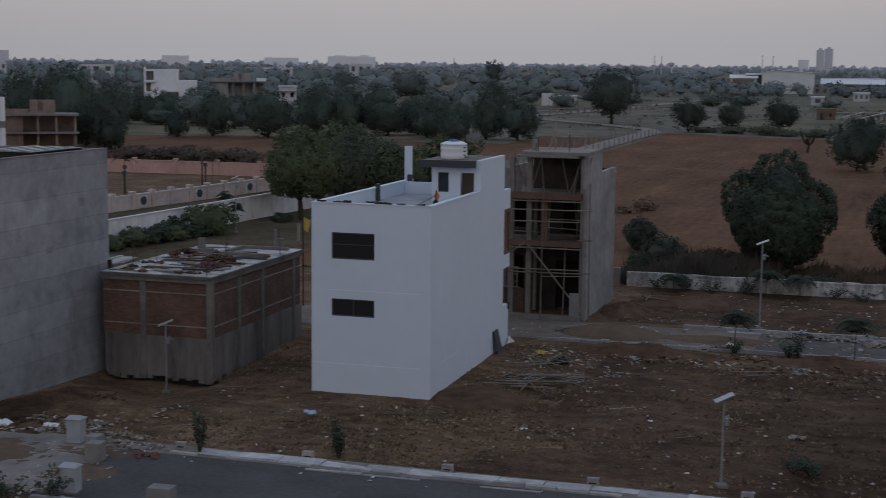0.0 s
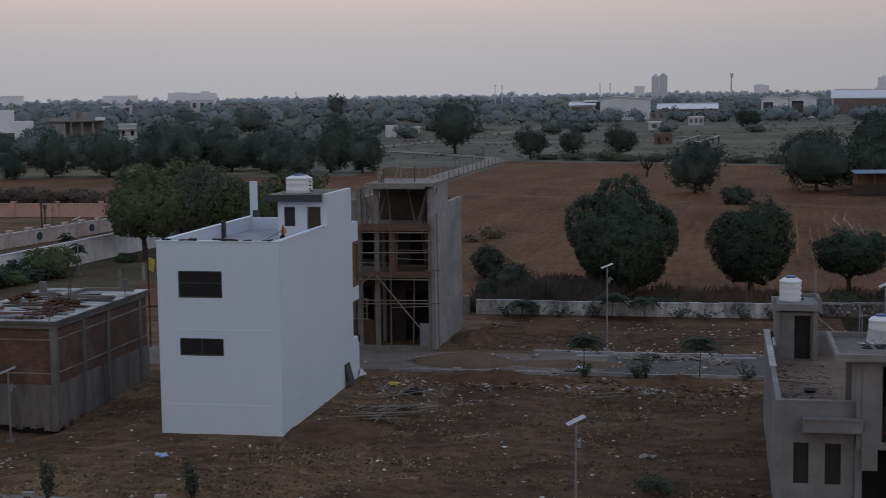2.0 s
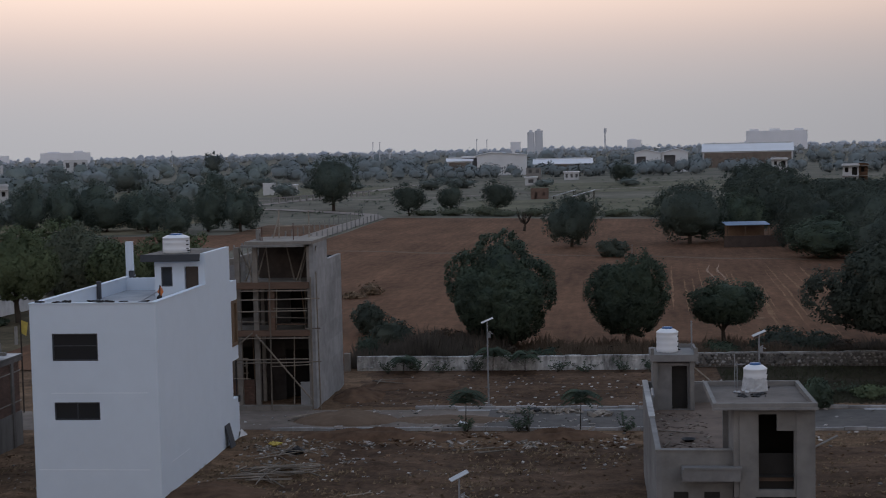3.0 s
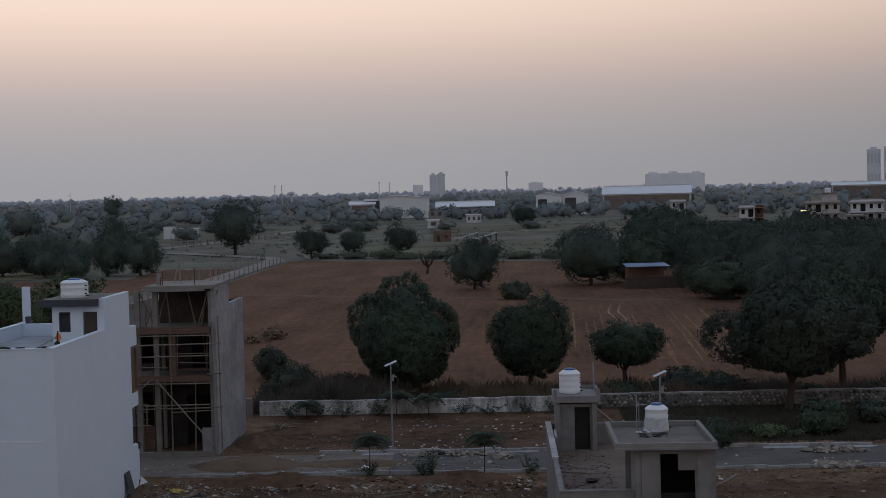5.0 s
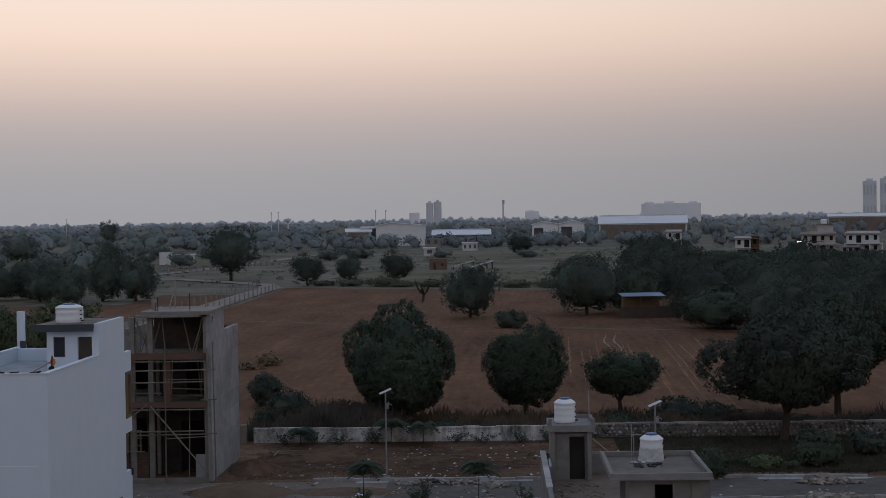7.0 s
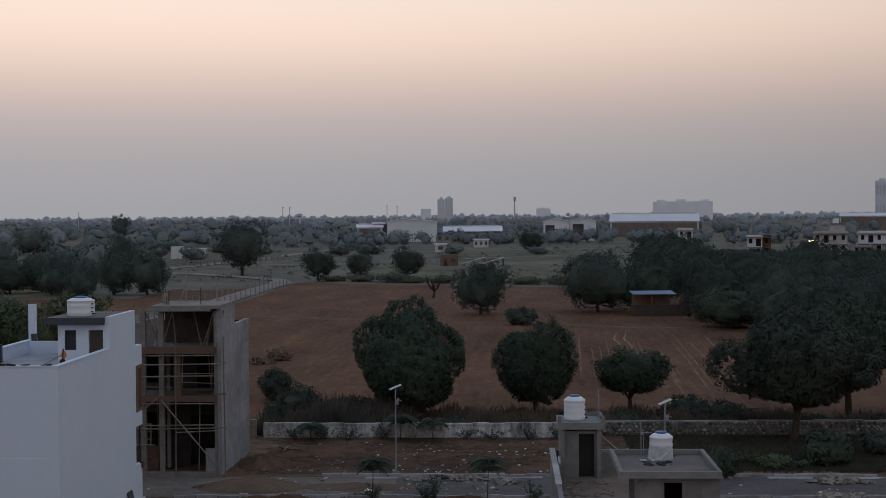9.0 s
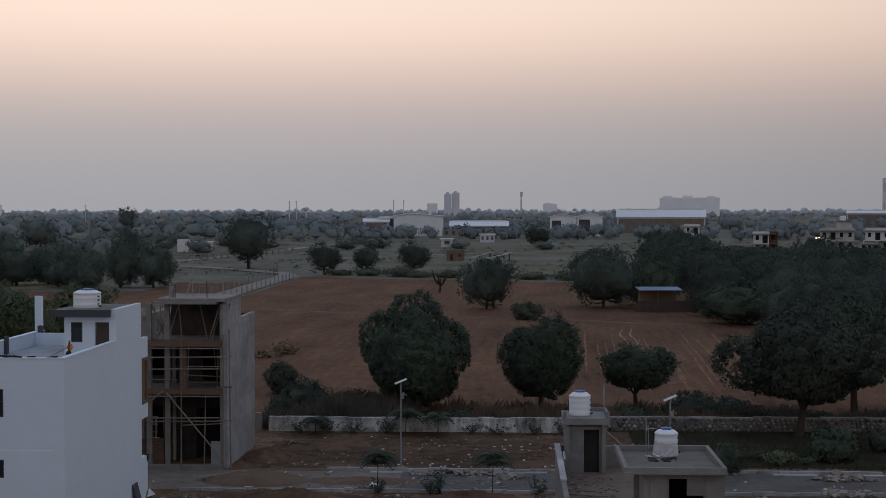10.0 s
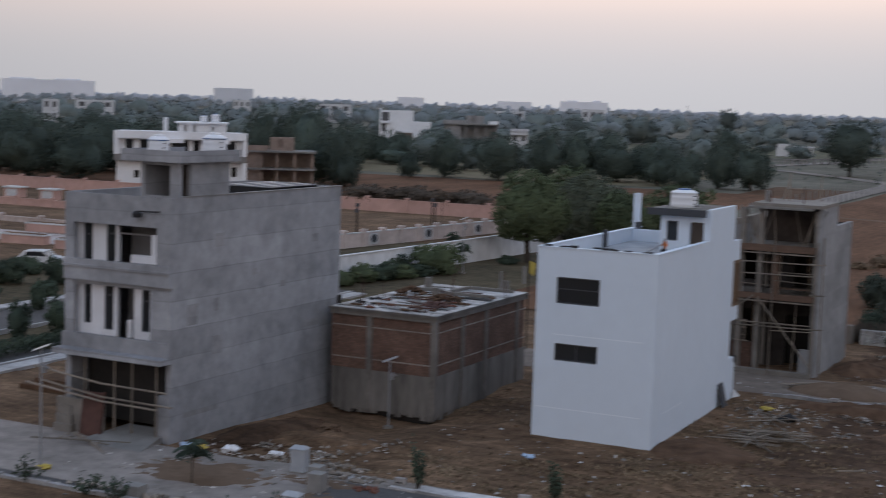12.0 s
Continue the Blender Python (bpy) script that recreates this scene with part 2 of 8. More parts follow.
GLASS = glass("dark_glass")
TIMBER = mat("sawn_timber", (0.135, 0.090, 0.058), 0.8, 0.3, 3.0, 0.5, 0.2, stretch=(1, 1, 0.3))
SHUTTER = mat("formwork_boards", (0.118, 0.076, 0.056), 0.85, 0.3, 2.0, 0.6, 0.2, stretch=(0.3, 0.3, 2))
BAMBOO = mat("bamboo", (0.175, 0.150, 0.126), 0.7, 0.3, 4.0, 0.6, 0.1, each=0.35)
STEEL = mat("galvanised_steel", (0.24, 0.25, 0.27), 0.5, 0.12, 4.0, 0.8, 0.03, metal=0.4)
PANEL = mat("pale_solar_panel", (0.36, 0.37, 0.39), 0.35, 0.08, 3.0, 0.8, 0.0)
BLUE_ROOF = mat("blue_sheet_roof", (0.15, 0.21, 0.31), 0.6, 0.15, 1.0, 0.3, 0.0)
BOX_GREY = mat("grey_painted_metal", (0.31, 0.33, 0.36), 0.6, 0.12, 3.0, 0.6, 0.05)
PAVING = mat("pale_paving", (0.27, 0.255, 0.25), 0.9, 0.35, 1.6, 0.5, 0.3)
RUST = mat("rusty_sheet", (0.070, 0.035, 0.029), 0.8, 0.3, 3.0, 0.8, 0.2)
TANK = mat("white_plastic", (0.66, 0.68, 0.72), 0.45, 0.05, 2.0, 0.6, 0.0)
BLUE = mat("blue_plastic", (0.05, 0.12, 0.28), 0.45, 0.1, 3.0, 0.6, 0.0)
PALE_BLUE = mat("pale_blue_sheet", (0.30, 0.40, 0.54), 0.5, 0.1, 3.0, 0.6, 0.1)
YELLOW = mat("yellow_cloth", (0.40, 0.31, 0.07), 0.8, 0.2, 4.0, 0.8, 0.1)
ORANGE = mat("orange_cloth", (0.42, 0.13, 0.04), 0.8, 0.2, 4.0, 0.8, 0.1)
BLACK = mat("black_rubber", (0.02, 0.02, 0.022), 0.7, 0.2, 4.0, 0.8, 0.0)
STONE = mat("rubble_stone", (0.125, 0.120, 0.116), 0.9, 0.35, 3.0, 0.7, 0.3, island=0.3, each=0.75)
DEBRIS = mat("cement_debris", (0.190, 0.164, 0.140), 0.9, 0.3, 3.0, 0.8, 0.2, island=0.5)
BARK = mat("bark", (0.045, 0.036, 0.029), 0.95, 0.3, 5.0, 0.8, 0.5, stretch=(1, 1, 0.25))


def leafage(name, base, tint, big=0.4, island=0.10, each=0.10, through_=0.30):
    """Foliage: thin leaves that let part of the light through, in clumps of differing green."""
    m = mat(name, base, 0.9, 0.25, 1.1, big, 0.0, tint=tint, island=island, each=each, spec=0.08)
    n, l = m.node_tree.nodes, m.node_tree.links
    b = n["Principled BSDF"]
    thin, mix = n.new("ShaderNodeBsdfTranslucent"), n.new("ShaderNodeMixShader")
    l.new(b.inputs["Base Color"].links[0].from_socket, thin.inputs["Color"])
    mix.inputs["Fac"].default_value = through_
    out = n["Material Output"].inputs["Surface"]
    l.new(b.outputs[0], mix.inputs[1])
    l.new(thin.outputs[0], mix.inputs[2])
    l.new(mix.outputs[0], out)
    return m


LEAF = leafage("leaves_deep_green", (0.062, 0.082, 0.069), (0.087, 0.115, 0.079))
LEAF_LIGHT = leafage("leaves_yellow_green", (0.100, 0.126, 0.078), (0.138, 0.170, 0.094))
LEAF_DULL = leafage("leaves_grey_green", (0.064, 0.078, 0.067), (0.086, 0.101, 0.081))
LEAF_MID = leafage("leaves_dusky_green", (0.067, 0.084, 0.074), (0.083, 0.102, 0.084), 0.2, 0.03)
# Distance haze is put into this leaf colour, paler than LEAF_MID.
LEAF_HAZY = leafage("leaves_haze_paled_green", (0.082, 0.105, 0.092), (0.100, 0.127, 0.104), 0.2, 0.02, 0.22)
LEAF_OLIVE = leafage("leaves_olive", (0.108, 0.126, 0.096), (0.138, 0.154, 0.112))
# Paler again: more haze in the colour for the farther belts.
LEAF_BELT = leafage("leaves_haze_paled_belt", (0.136, 0.164, 0.156), (0.160, 0.188, 0.176), 0.06, 0.02, 0.22)
GREY_PLASTER = plaster("weathered_grey_plaster", (0.255, 0.262, 0.284), (60.0, 1.28), 0.10, 0.9, 0.17)
LEAF_DRY = leafage("dry_brush", (0.098, 0.072, 0.052), (0.148, 0.110, 0.080), 0.5, 0.2)
PINK = mat("pink_compound_paint", (0.44, 0.285, 0.250), 0.85, 0.15, 1.5, 0.3, 0.1)
PALE_PINK = mat("weathered_cream_paint", (0.46, 0.395, 0.375), 0.85, 0.25, 1.5, 0.3, 0.1)
HUT_WHITE = mat("dull_whitewash", (0.42, 0.43, 0.45), 0.85, 0.2, 0.8, 0.2, 0.0)
# Concrete tones with distance haze put into the colour, FAR_HAZE the palest.
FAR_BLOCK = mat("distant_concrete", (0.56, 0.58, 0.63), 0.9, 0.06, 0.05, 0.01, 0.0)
FAR_HAZE = mat("haze_faded_concrete", (0.70, 0.71, 0.76), 0.9, 0.05, 0.05, 0.01, 0.0)
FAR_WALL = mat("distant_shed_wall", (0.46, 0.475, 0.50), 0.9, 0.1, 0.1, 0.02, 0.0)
# Shade inside far openings, put into the colour.
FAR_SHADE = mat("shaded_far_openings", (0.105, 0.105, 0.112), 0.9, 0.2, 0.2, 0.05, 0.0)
# Dark of far openings and masts, lightened in its colour for haze.
FAR_DARK = mat("haze_paled_dark", (0.46, 0.48, 0.53), 0.9, 0.06, 0.05, 0.01, 0.0)
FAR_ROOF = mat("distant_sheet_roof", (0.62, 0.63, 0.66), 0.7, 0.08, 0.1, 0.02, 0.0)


# ---- mesh tools ----
class Shape:
    """Collects boxes, tubes and sheets into one mesh."""

    def __init__(self):
        self.v, self.f, self.n, self.cuts = [], [], None, []

    def add(self, verts, faces):
        k = len(self.v)
        self.cuts.append((k, len(self.f)))
        self.v += [tuple(p) for p in verts]
        self.f += [tuple(i + k for i in f) for f in faces]
        return self

    def box(self, x0, x1, y0, y1, z0, z1, m=None):
        p = [Vector((x, y, z)) for z in (z0, z1) for y in (y0, y1) for x in (x0, x1)]
        if m is not None:
            p = [m @ q for q in p]
        return self.add(p, [(0, 2, 3, 1), (4, 5, 7, 6), (0, 1, 5, 4), (2, 6, 7, 3), (0, 4, 6, 2), (1, 3, 7, 5)])

    def tube(self, a, b, r0, r1=None, n=7, caps=True):
        a, b, r1 = Vector(a), Vector(b), r0 if r1 is None else r1
        q = (b - a).to_track_quat("Z", "Y")
        ring = [q @ Vector((math.cos(6.2832 * i / n), math.sin(6.2832 * i / n), 0)) for i in range(n)]
        self.add([a + r0 * c for c in ring] + [b + r1 * c for c in ring], [(i, (i + 1) % n, n + (i + 1) % n, n + i) for i in range(n)])
        if caps:
            k = len(self.v) - 2 * n
            self.f += [tuple(k + i for i in reversed(range(n))), tuple(k + n + i for i in range(n))]
        return self

    def lathe(self, profile, n=24, at=(0, 0, 0)):
        vs = [(at[0] + r * math.cos(6.2832 * i / n), at[1] + r * math.sin(6.2832 * i / n), at[2] + z) for r, z in profile for i in range(n)]
        fs = [(j * n + i, j * n + (i + 1) % n, (j + 1) * n + (i + 1) % n, (j + 1) * n + i) for j in range(len(profile) - 1) for i in range(n)]
        self.add(vs, fs)
        k = len(self.v) - len(vs)
        self.f += [tuple(k + i for i in reversed(range(n))), tuple(k + (len(profile) - 1) * n + i for i in range(n))]
        return self

    def wall(self, axis, u0, u1, w0, w1, z0, z1, holes=()):
        """A wall along x or y, from w0 to w1 thick, with holes (u0, u1, z0, z1) right through it."""
        us = sorted({u0, u1, *[min(max(h[i], u0), u1) for h in holes for i in (0, 1)]})
        zs = sorted({z0, z1, *[min(max(h[i], z0), z1) for h in holes for i in (2, 3)]})
        nu, nz = len(us), len(zs)

        def full(i, j):
            if not (0 <= i < nu - 1 and 0 <= j < nz - 1):
                return False
            u, z = (us[i] + us[i + 1]) / 2, (zs[j] + zs[j + 1]) / 2
            return not any(h[0] < u < h[1] and h[2] < z < h[3] for h in holes)

        verts = [(u, w, z) if axis == "x" else (w, u, z) for w in (w0, w1) for z in zs for u in us]
        at = lambda side, i, j: side * nu * nz + j * nu + i  # noqa: E731
        faces = []
        for i in range(nu - 1):
            for j in range(nz - 1):
                if not full(i, j):
                    continue
                faces.append((at(0, i, j), at(0, i + 1, j), at(0, i + 1, j + 1), at(0, i, j + 1)))
                faces.append((at(1, i, j), at(1, i, j + 1), at(1, i + 1, j + 1), at(1, i + 1, j)))
                for di, dj, p, q in ((-1, 0, (i, j), (i, j + 1)), (1, 0, (i + 1, j + 1), (i + 1, j)), (0, -1, (i + 1, j), (i, j)), (0, 1, (i, j + 1), (i + 1, j + 1))):
                    if not full(i + di, j + dj):
                        faces.append((at(0, *p), at(0, *q), at(1, *q), at(1, *p)))
        if axis == "y":
            faces = [f[::-1] for f in faces]
        used = sorted({i for f in faces for i in f})
        back = {k: n for n, k in enumerate(used)}
        return self.add([verts[k] for k in used], [tuple(back[i] for i in f) for f in faces])

    def rock(self, x, y, z, s, rnd, flat=0.6):
        pts = [Vector(p) for p in ((1, 0, 0), (-1, 0, 0), (0, 1, 0), (0, -1, 0), (0, 0, 1), (0, 0, -1))]
        turn = Euler((rnd.uniform(0, 6), rnd.uniform(0, 6), rnd.uniform(0, 6)))
        out = []
        for p in pts:
            p = p * rnd.uniform(0.6, 1.2)
            p.rotate(turn)
            out.append((x + p.x * s, y + p.y * s, z + p.z * s * flat))
        return self.add(out, [(4, 0, 2), (4, 2, 1), (4, 1, 3), (4, 3, 0), (5, 2, 0), (5, 1, 2), (5, 3, 1), (5, 0, 3)])

    def mesh(self, name, material, smooth=False):
        me = bpy.data.meshes.new(name)
        me.from_pydata(self.v, [], self.f)
        me.materials.append(material)
        if smooth or self.n is not None:
            me.polygons.foreach_set("use_smooth", [True] * len(me.polygons))
        me.update()
        if self.n is not None:
            me.normals_split_custom_set_from_vertices(self.n)
        return me


def thing(name, x, y, z=0.0, rz=0.0, label="", category="", group="", kind=""):
    ob = new(name)
    ob.matrix_world = pose(x, y, z, 0, 0, rz)
    ob.empty_display_size = 0.2
    return tagged(ob, label, category, group, kind)


def part(name, shape, material, parent=None, label="", smooth=False, apart=False):
    if apart:
        ends = shape.cuts[1:] + [(len(shape.v), len(shape.f))]
        for (v0, f0), (v1, f1) in zip(shape.cuts, ends):
            piece = Shape().add(shape.v[v0:v1], [[i - v0 for i in f] for f in shape.f[f0:f1]])
            ob = part(name, piece, material, parent, label, smooth)
        return ob
    ob = new(name, shape.mesh(name, material, smooth))
    ob.parent = parent
    if label:
        ob["label"] = label
    return ob


def solid(name, shape, material, label="", category="", kind="", group="", smooth=False):
    return tagged(part(name, shape, material, None, "", smooth), label, category, group, kind)


def ground_z(x, y):
    """The lie of the land: level, with a hollow beside the brick shell and rough plots."""
    z = -0.75 * math.exp(-(((x + 34.5) / 4.2) ** 2 + ((y - 64) / 7.0) ** 2))
    rough = min(1, max(0, (y - 51.4) / 1.5)) * min(1, max(0, (77.6 - y) / 1.5))
    rough = max(rough, min(1, max(0, (y - 86.0) / 1.5)) * min(1, max(0, (99 - y) / 2)) * 0.8)
    for x0, x1, y0, y1 in ((-25.5, -19.65, 62.4, 77.0), (-52.0, -37.6, 50.4, 65.0)):  # trodden flat along the house walls
        away = math.hypot(max(x0 - x, 0, x - x1), max(y0 - y, 0, y - y1))
        rough *= min(1, 0.15 + away / 1.8)
    if -80 < x < 60 and rough > 0:
        z += rough * (0.28 * noise.noise((x * 0.35, y * 0.35, 2.0)) + 0.10 * noise.noise((x * 1.3, y * 1.3, 5.0)) - 0.05)
        bank = math.exp(-(((y - 75.6) / 1.3) ** 2)) * min(1, max(0, (x + 19) / 2))
        z += 0.22 * bank * (0.7 + 0.6 * noise.noise((x * 0.8, 1.0, 9.0)))
    return z


# ---- the ground and the roads ----
def steps(*spans):
    out = []
    for a, b, d in spans:
        k = max(1, round((b - a) / d))
        out += [a + (b - a) * i / k for i in range(k)]
    return out + [spans[-1][1]]


def sheet(xs, ys, height):
    s = Shape()
    s.v = [(x, y, height(x, y)) for y in ys for x in xs]
    w = len(xs)
    s.f = [(j * w + i, j * w + i + 1, (j + 1) * w + i + 1, (j + 1) * w + i) for j in range(len(ys) - 1) for i in range(w - 1)]
    return s


gx = steps((-4800, -400, 400), (-400, -80, 20), (-80, -48, 2.0), (-48, 16, 0.45), (16, 30, 0.7), (30, 44, 2.0), (44, 400, 20), (400, 4800, 400))
gy = steps((-4800, -400, 400), (-400, 30, 20), (30, 50, 1.0), (50, 79, 0.4), (79, 101, 0.5), (101, 120, 3.0), (120, 400, 20), (400, 4800, 400))
ground = solid("ground", sheet(gx, gy, ground_z), SOIL, "dry brown soil of empty building plots, rough and littered", "ground", "structure")
ground.data.polygons.foreach_set("use_smooth", [True] * len(ground.data.polygons))
for m in (SCRUB, GRASS, VERGE, SOIL_DARK):
    ground.data.materials.append(m)


def dark_plot(x, y):
    """Darker, damper soil on the middle plot and behind the back street, with a ragged edge."""
    k = 3.5 * noise.noise((x * 0.22, y * 0.22, 6.0)) + 1.6 * noise.noise((x * 0.9, y * 0.9, 8.0))
    return x + k > -14.5 and (51.3 < y < 74.5 + 0.4 * k or 85.5 < y < 101) and (x < 12 or y < 80 and x < 44)


slots = []
for p in ground.data.polygons:
    x, y, _ = p.center
    slots.append(1 if y > 180 or abs(x) > 200 or y < 0 else 3 if 86.5 < y < 120 and x > 8 else 2 if x < -42 and 66 < y < 150 else 4 if dark_plot(x, y) else 0)
ground.data.polygons.foreach_set("material_index", slots)


def strip(name, x0, x1, y0, y1, z, material, label, category="road"):
    s = Shape().box(x0, x1, y0, y1, z - 0.3, z)
    return solid(name, s, material, label, category, "structure")


strip("road", -56.5, 60, 43.6, 50.0, 0.03, ASPHALT, "worn grey asphalt street with dusty edges")
strip("road", -6.5, 60, 78.6, 84.5, 0.02, mat("dusty_asphalt", (0.078, 0.071, 0.067), 0.9, 0.35, 1.5, 0.35, 0.15), "grey asphalt back street with rubble on its edge")
strip("road", -36, -6.5, 78.6, 84.5, 0.016, DUST_ROAD, "dusty unpaved end of the back street")
strip("road", -71.0, -65.0, 20, 101, 0.05, ASPHALT, "grey cross street along a compound wall")
strip("road", -62.0, -57.0, 20, 101, 0.05, ASPHALT, "grey cross street lane beside a planted median")
strip("road", -56.5, -28.6, 44.2, 50.9, 0.038, mat("dusty_concrete_road", (0.225, 0.202, 0.188), 0.95, 0.3, 1.0, 0.25, 0.3, spec=0.06), "dusty concrete end of the street before the grey house")
strip("pavement", -33, 30, 50.0, 51.3, 0.04, mat("dusty_paving", (0.19, 0.170, 0.155), 0.95, 0.4, 1.6, 0.5, 0.3, spec=0.08), "narrow pale concrete footpath beside the street", "pavement")


def kerb_row(x0, x1, y, length, rnd, label, gap=0.1, top=0.17, width=0.22, material=KERB):
    row = thing("kerb", x0, y, 0, 0, label, "kerb", "", "structure")
    block = Shape().box(0, length - 0.03, -width / 2, width / 2, -0.12, top).mesh("kerb_stone", material)
    k = 0
    while x0 + (k + 1) * length < x1:
        if rnd.random() > gap:
            b = new("kerb_stone", block)
            b.parent = row
            b.matrix_basis = pose(k * length, rnd.uniform(-0.03, 0.03), rnd.uniform(-0.05, 0.01), rnd.uniform(-2, 2), rnd.uniform(-1, 1), rnd.uniform(-1.2, 1.2))
        k += 1
    return row


def crossing_kerb(x, y0, y1, label):
    row = thing("kerb", x, y0, 0, 90, label, "kerb", "", "structure")
    s = Shape()
    k = y0
    while k < y1:
        s.box(k - y0, k - y0 + 1.95, -0.13, 0.13, -0.1, 0.2)
        k += 2
    part("kerb_stones", s, KERB, row)


R = random.Random(3)
kerb_row(-26.5, 32, 50.18, 1.2, R, "broken row of pale concrete kerb stones along the street", 0.14, 0.15, 0.22)
kerb_row(-56, 30, 43.3, 1.2, R, "pale concrete kerb stones on the far side of the street", 0.1)
kerb_row(-19.5, 34, 78.3, 1.2, R, "pale concrete kerb stones between plot and back street", 0.03, 0.20, 0.20)
kerb_row(-11, 34, 84.8, 1.2, R, "pale concrete kerb stones along the back street", 0.08, 0.20, 0.24)
kerb_row(-27.5, 32, 49.75, 2.3, R, "broken strip of pale cement edging along the street", 0.35, 0.05, 0.20)
kerb_row(-29, 32, 50.72, 1.75, R, "broken row of pale concrete footpath slabs", 0.14, 0.085, 0.78, mat("pale_slab", (0.37, 0.365, 0.37), 0.9, 0.3, 2.0, 0.5, 0.2, each=0.22))
kerb_row(-11, 34, 84.35, 2.6, R, "broken strip of pale cement edging along the back street", 0.25, 0.06, 0.5)
kerb_row(-6, 34, 78.75, 2.6, R, "broken strip of pale cement edging along the back street", 0.45, 0.06, 0.4)
crossing_kerb(-56.8, 22, 100, "white kerb of the cross street")
crossing_kerb(-64.8, 22, 100, "white kerb along the planted median")
crossing_kerb(-71.2, 22, 100, "white kerb below the compound wall")
strip("pavement", -72.7, -71.36, 22, 100, 0.15, KERB, "pale pavement below the compound wall", "pavement")
strip("pavement", -56.64, -55.4, 54, 100, 0.12, KERB, "pale broken pavement along the cross street", "pavement")

# ploughed field and the land round it
FIELD_X, FIELD_Y0 = (-47.0, 74.0), 100.6


def field_edge(x):
    return 322 - 0.40 * (x + 47)


def field_z(x, y):
    return 0.10 + 0.018 * math.sin(x * 2.4 + 0.02 * y) * (1 if y < 215 else 0.2) + 0.12 * noise.noise((x * 0.05, y * 0.05, 0)) + 0.02 * noise.noise((x * 0.6, y * 0.6, 3))


s = Shape()
fx = steps((FIELD_X[0], -30, 2.0), (-30, 30, 0.65), (30, FIELD_X[1], 2.0))
rows = 95
s.v = [(x, FIELD_Y0 + (field_edge(x) - FIELD_Y0) * (j / rows) ** 1.5, 0) for j in range(rows + 1) for x in fx]
s.v = [(x, y, field_z(x, y)) for x, y, _ in s.v]
w = len(fx)
s.f = [(j * w + i, j * w + i + 1, (j + 1) * w + i + 1, (j + 1) * w + i) for j in range(rows) for i in range(w - 1)]
solid("ploughed_field", s, FIELD, "ploughed red-brown field with fine furrows", "field", "structure", smooth=True)
s = Shape()
for i in range(60):
    x = -46 + i * 2
    y = 208 - 0.42 * (x + 15) + 1.5 * noise.noise((x * 0.1, 0, 0))
    s.add([(x, y - 1.1, 0.0), (x + 2, y - 1.1 - 0.84, 0.0), (x + 2, y - 0.84, 0.20), (x, y, 0.20), (x, y + 0.9, 0.0), (x + 2, y + 0.9 - 0.84, 0.0)], [(0, 1, 2, 3), (3, 2, 5, 4)])
solid("field_bund", s, SAND, "low weedy earth bund across the field", "bank", "structure", smooth=True)


def ribbon(name, points, width, z, material, label):
    s = Shape()
    pts = [Vector((*p, 0)) for p in points]
    for i, p in enumerate(pts):
        d = (pts[min(i + 1, len(pts) - 1)] - pts[max(i - 1, 0)]).normalized()
        n = Vector((-d.y, d.x, 0)) * width / 2
        s.v += [tuple(p - n + Vector((0, 0, z))), tuple(p + n + Vector((0, 0, z)))]
    s.f = [(2 * i, 2 * i + 2, 2 * i + 3, 2 * i + 1) for i in range(len(pts) - 1)]
    return solid(name, s, material, label, "track", "structure")


PALE_TRACK = mat("pale_track", (0.185, 0.165, 0.150), 0.95, 0.2, 0.6, 0.08, 0.2)
ribbon("track", [(-50.5, 150), (-51, 230), (-51, 285), (-50.5, 322), (-54, 338), (-62, 350), (-82, 375), (-100, 390), (-150, 430)], 5.0, 0.16, PALE_TRACK, "pale dirt track beside the field")
ribbon("track", [(-100, 400), (-93, 440), (-86, 500), (-80, 575), (-60, 680)], 5.0, 0.16, PALE_TRACK, "pale dirt track through scrubland")
ribbon("track", [(-120, 455), (-60, 440), (20, 520), (120, 560)], 3.0, 0.14, PALE_TRACK, "thin pale path through scrubland")


PALE_FURROW = mat("dusty_furrow", (0.176, 0.104, 0.062), 0.95, 0.4, 1.5, 0.3, 0.2, spec=0.06)
WHEEL_RUT = mat("dusty_wheel_rut", (0.235, 0.165, 0.120), 0.95, 0.3, 1.5, 0.3, 0.2, spec=0.06)


def furrow_line(name, x, y0, y1, width, material, label, seed, bend=0.0):
    """A thin dusty line over the ploughed soil, running away from the street."""
    r = random.Random(seed)
    s = Shape()
    n = max(6, int((y1 - y0) / 2.5))
    for k in range(n + 1):
        y = y0 + (y1 - y0) * k / n
        c = x + 0.045 * (y - y0) + bend * math.sin(k * 0.8) + r.uniform(-0.05, 0.05)
        w = width * r.uniform(0.4, 1.2) * min(1, 4 * min(k, n - k) / n + 0.1)
        s.v += [(c - w, y, field_z(c, y) + 0.03), (c + w, y, field_z(c, y) + 0.03)]
    s.f = [(2 * k, 2 * k + 1, 2 * k + 3, 2 * k + 2) for k in range(n)]
    return solid(name, s, material, label, "track", "structure")


FU = random.Random(15)
for i in range(26):
    y0 = FU.uniform(108, 135)
    furrow_line("furrow", 6.0 + i * 0.92 + FU.uniform(-0.15, 0.15), y0, FU.uniform(160, 187), FU.uniform(0.07, 0.19), PALE_FURROW, "pale dusty furrow across the ploughed field", i)
for dx in (0.0, 1.2):
    furrow_line("wheel_track", 12.5 + dx, 161, 187, 0.13, WHEEL_RUT, "pale wheel track curving across the ploughed field", 40, 0.25)


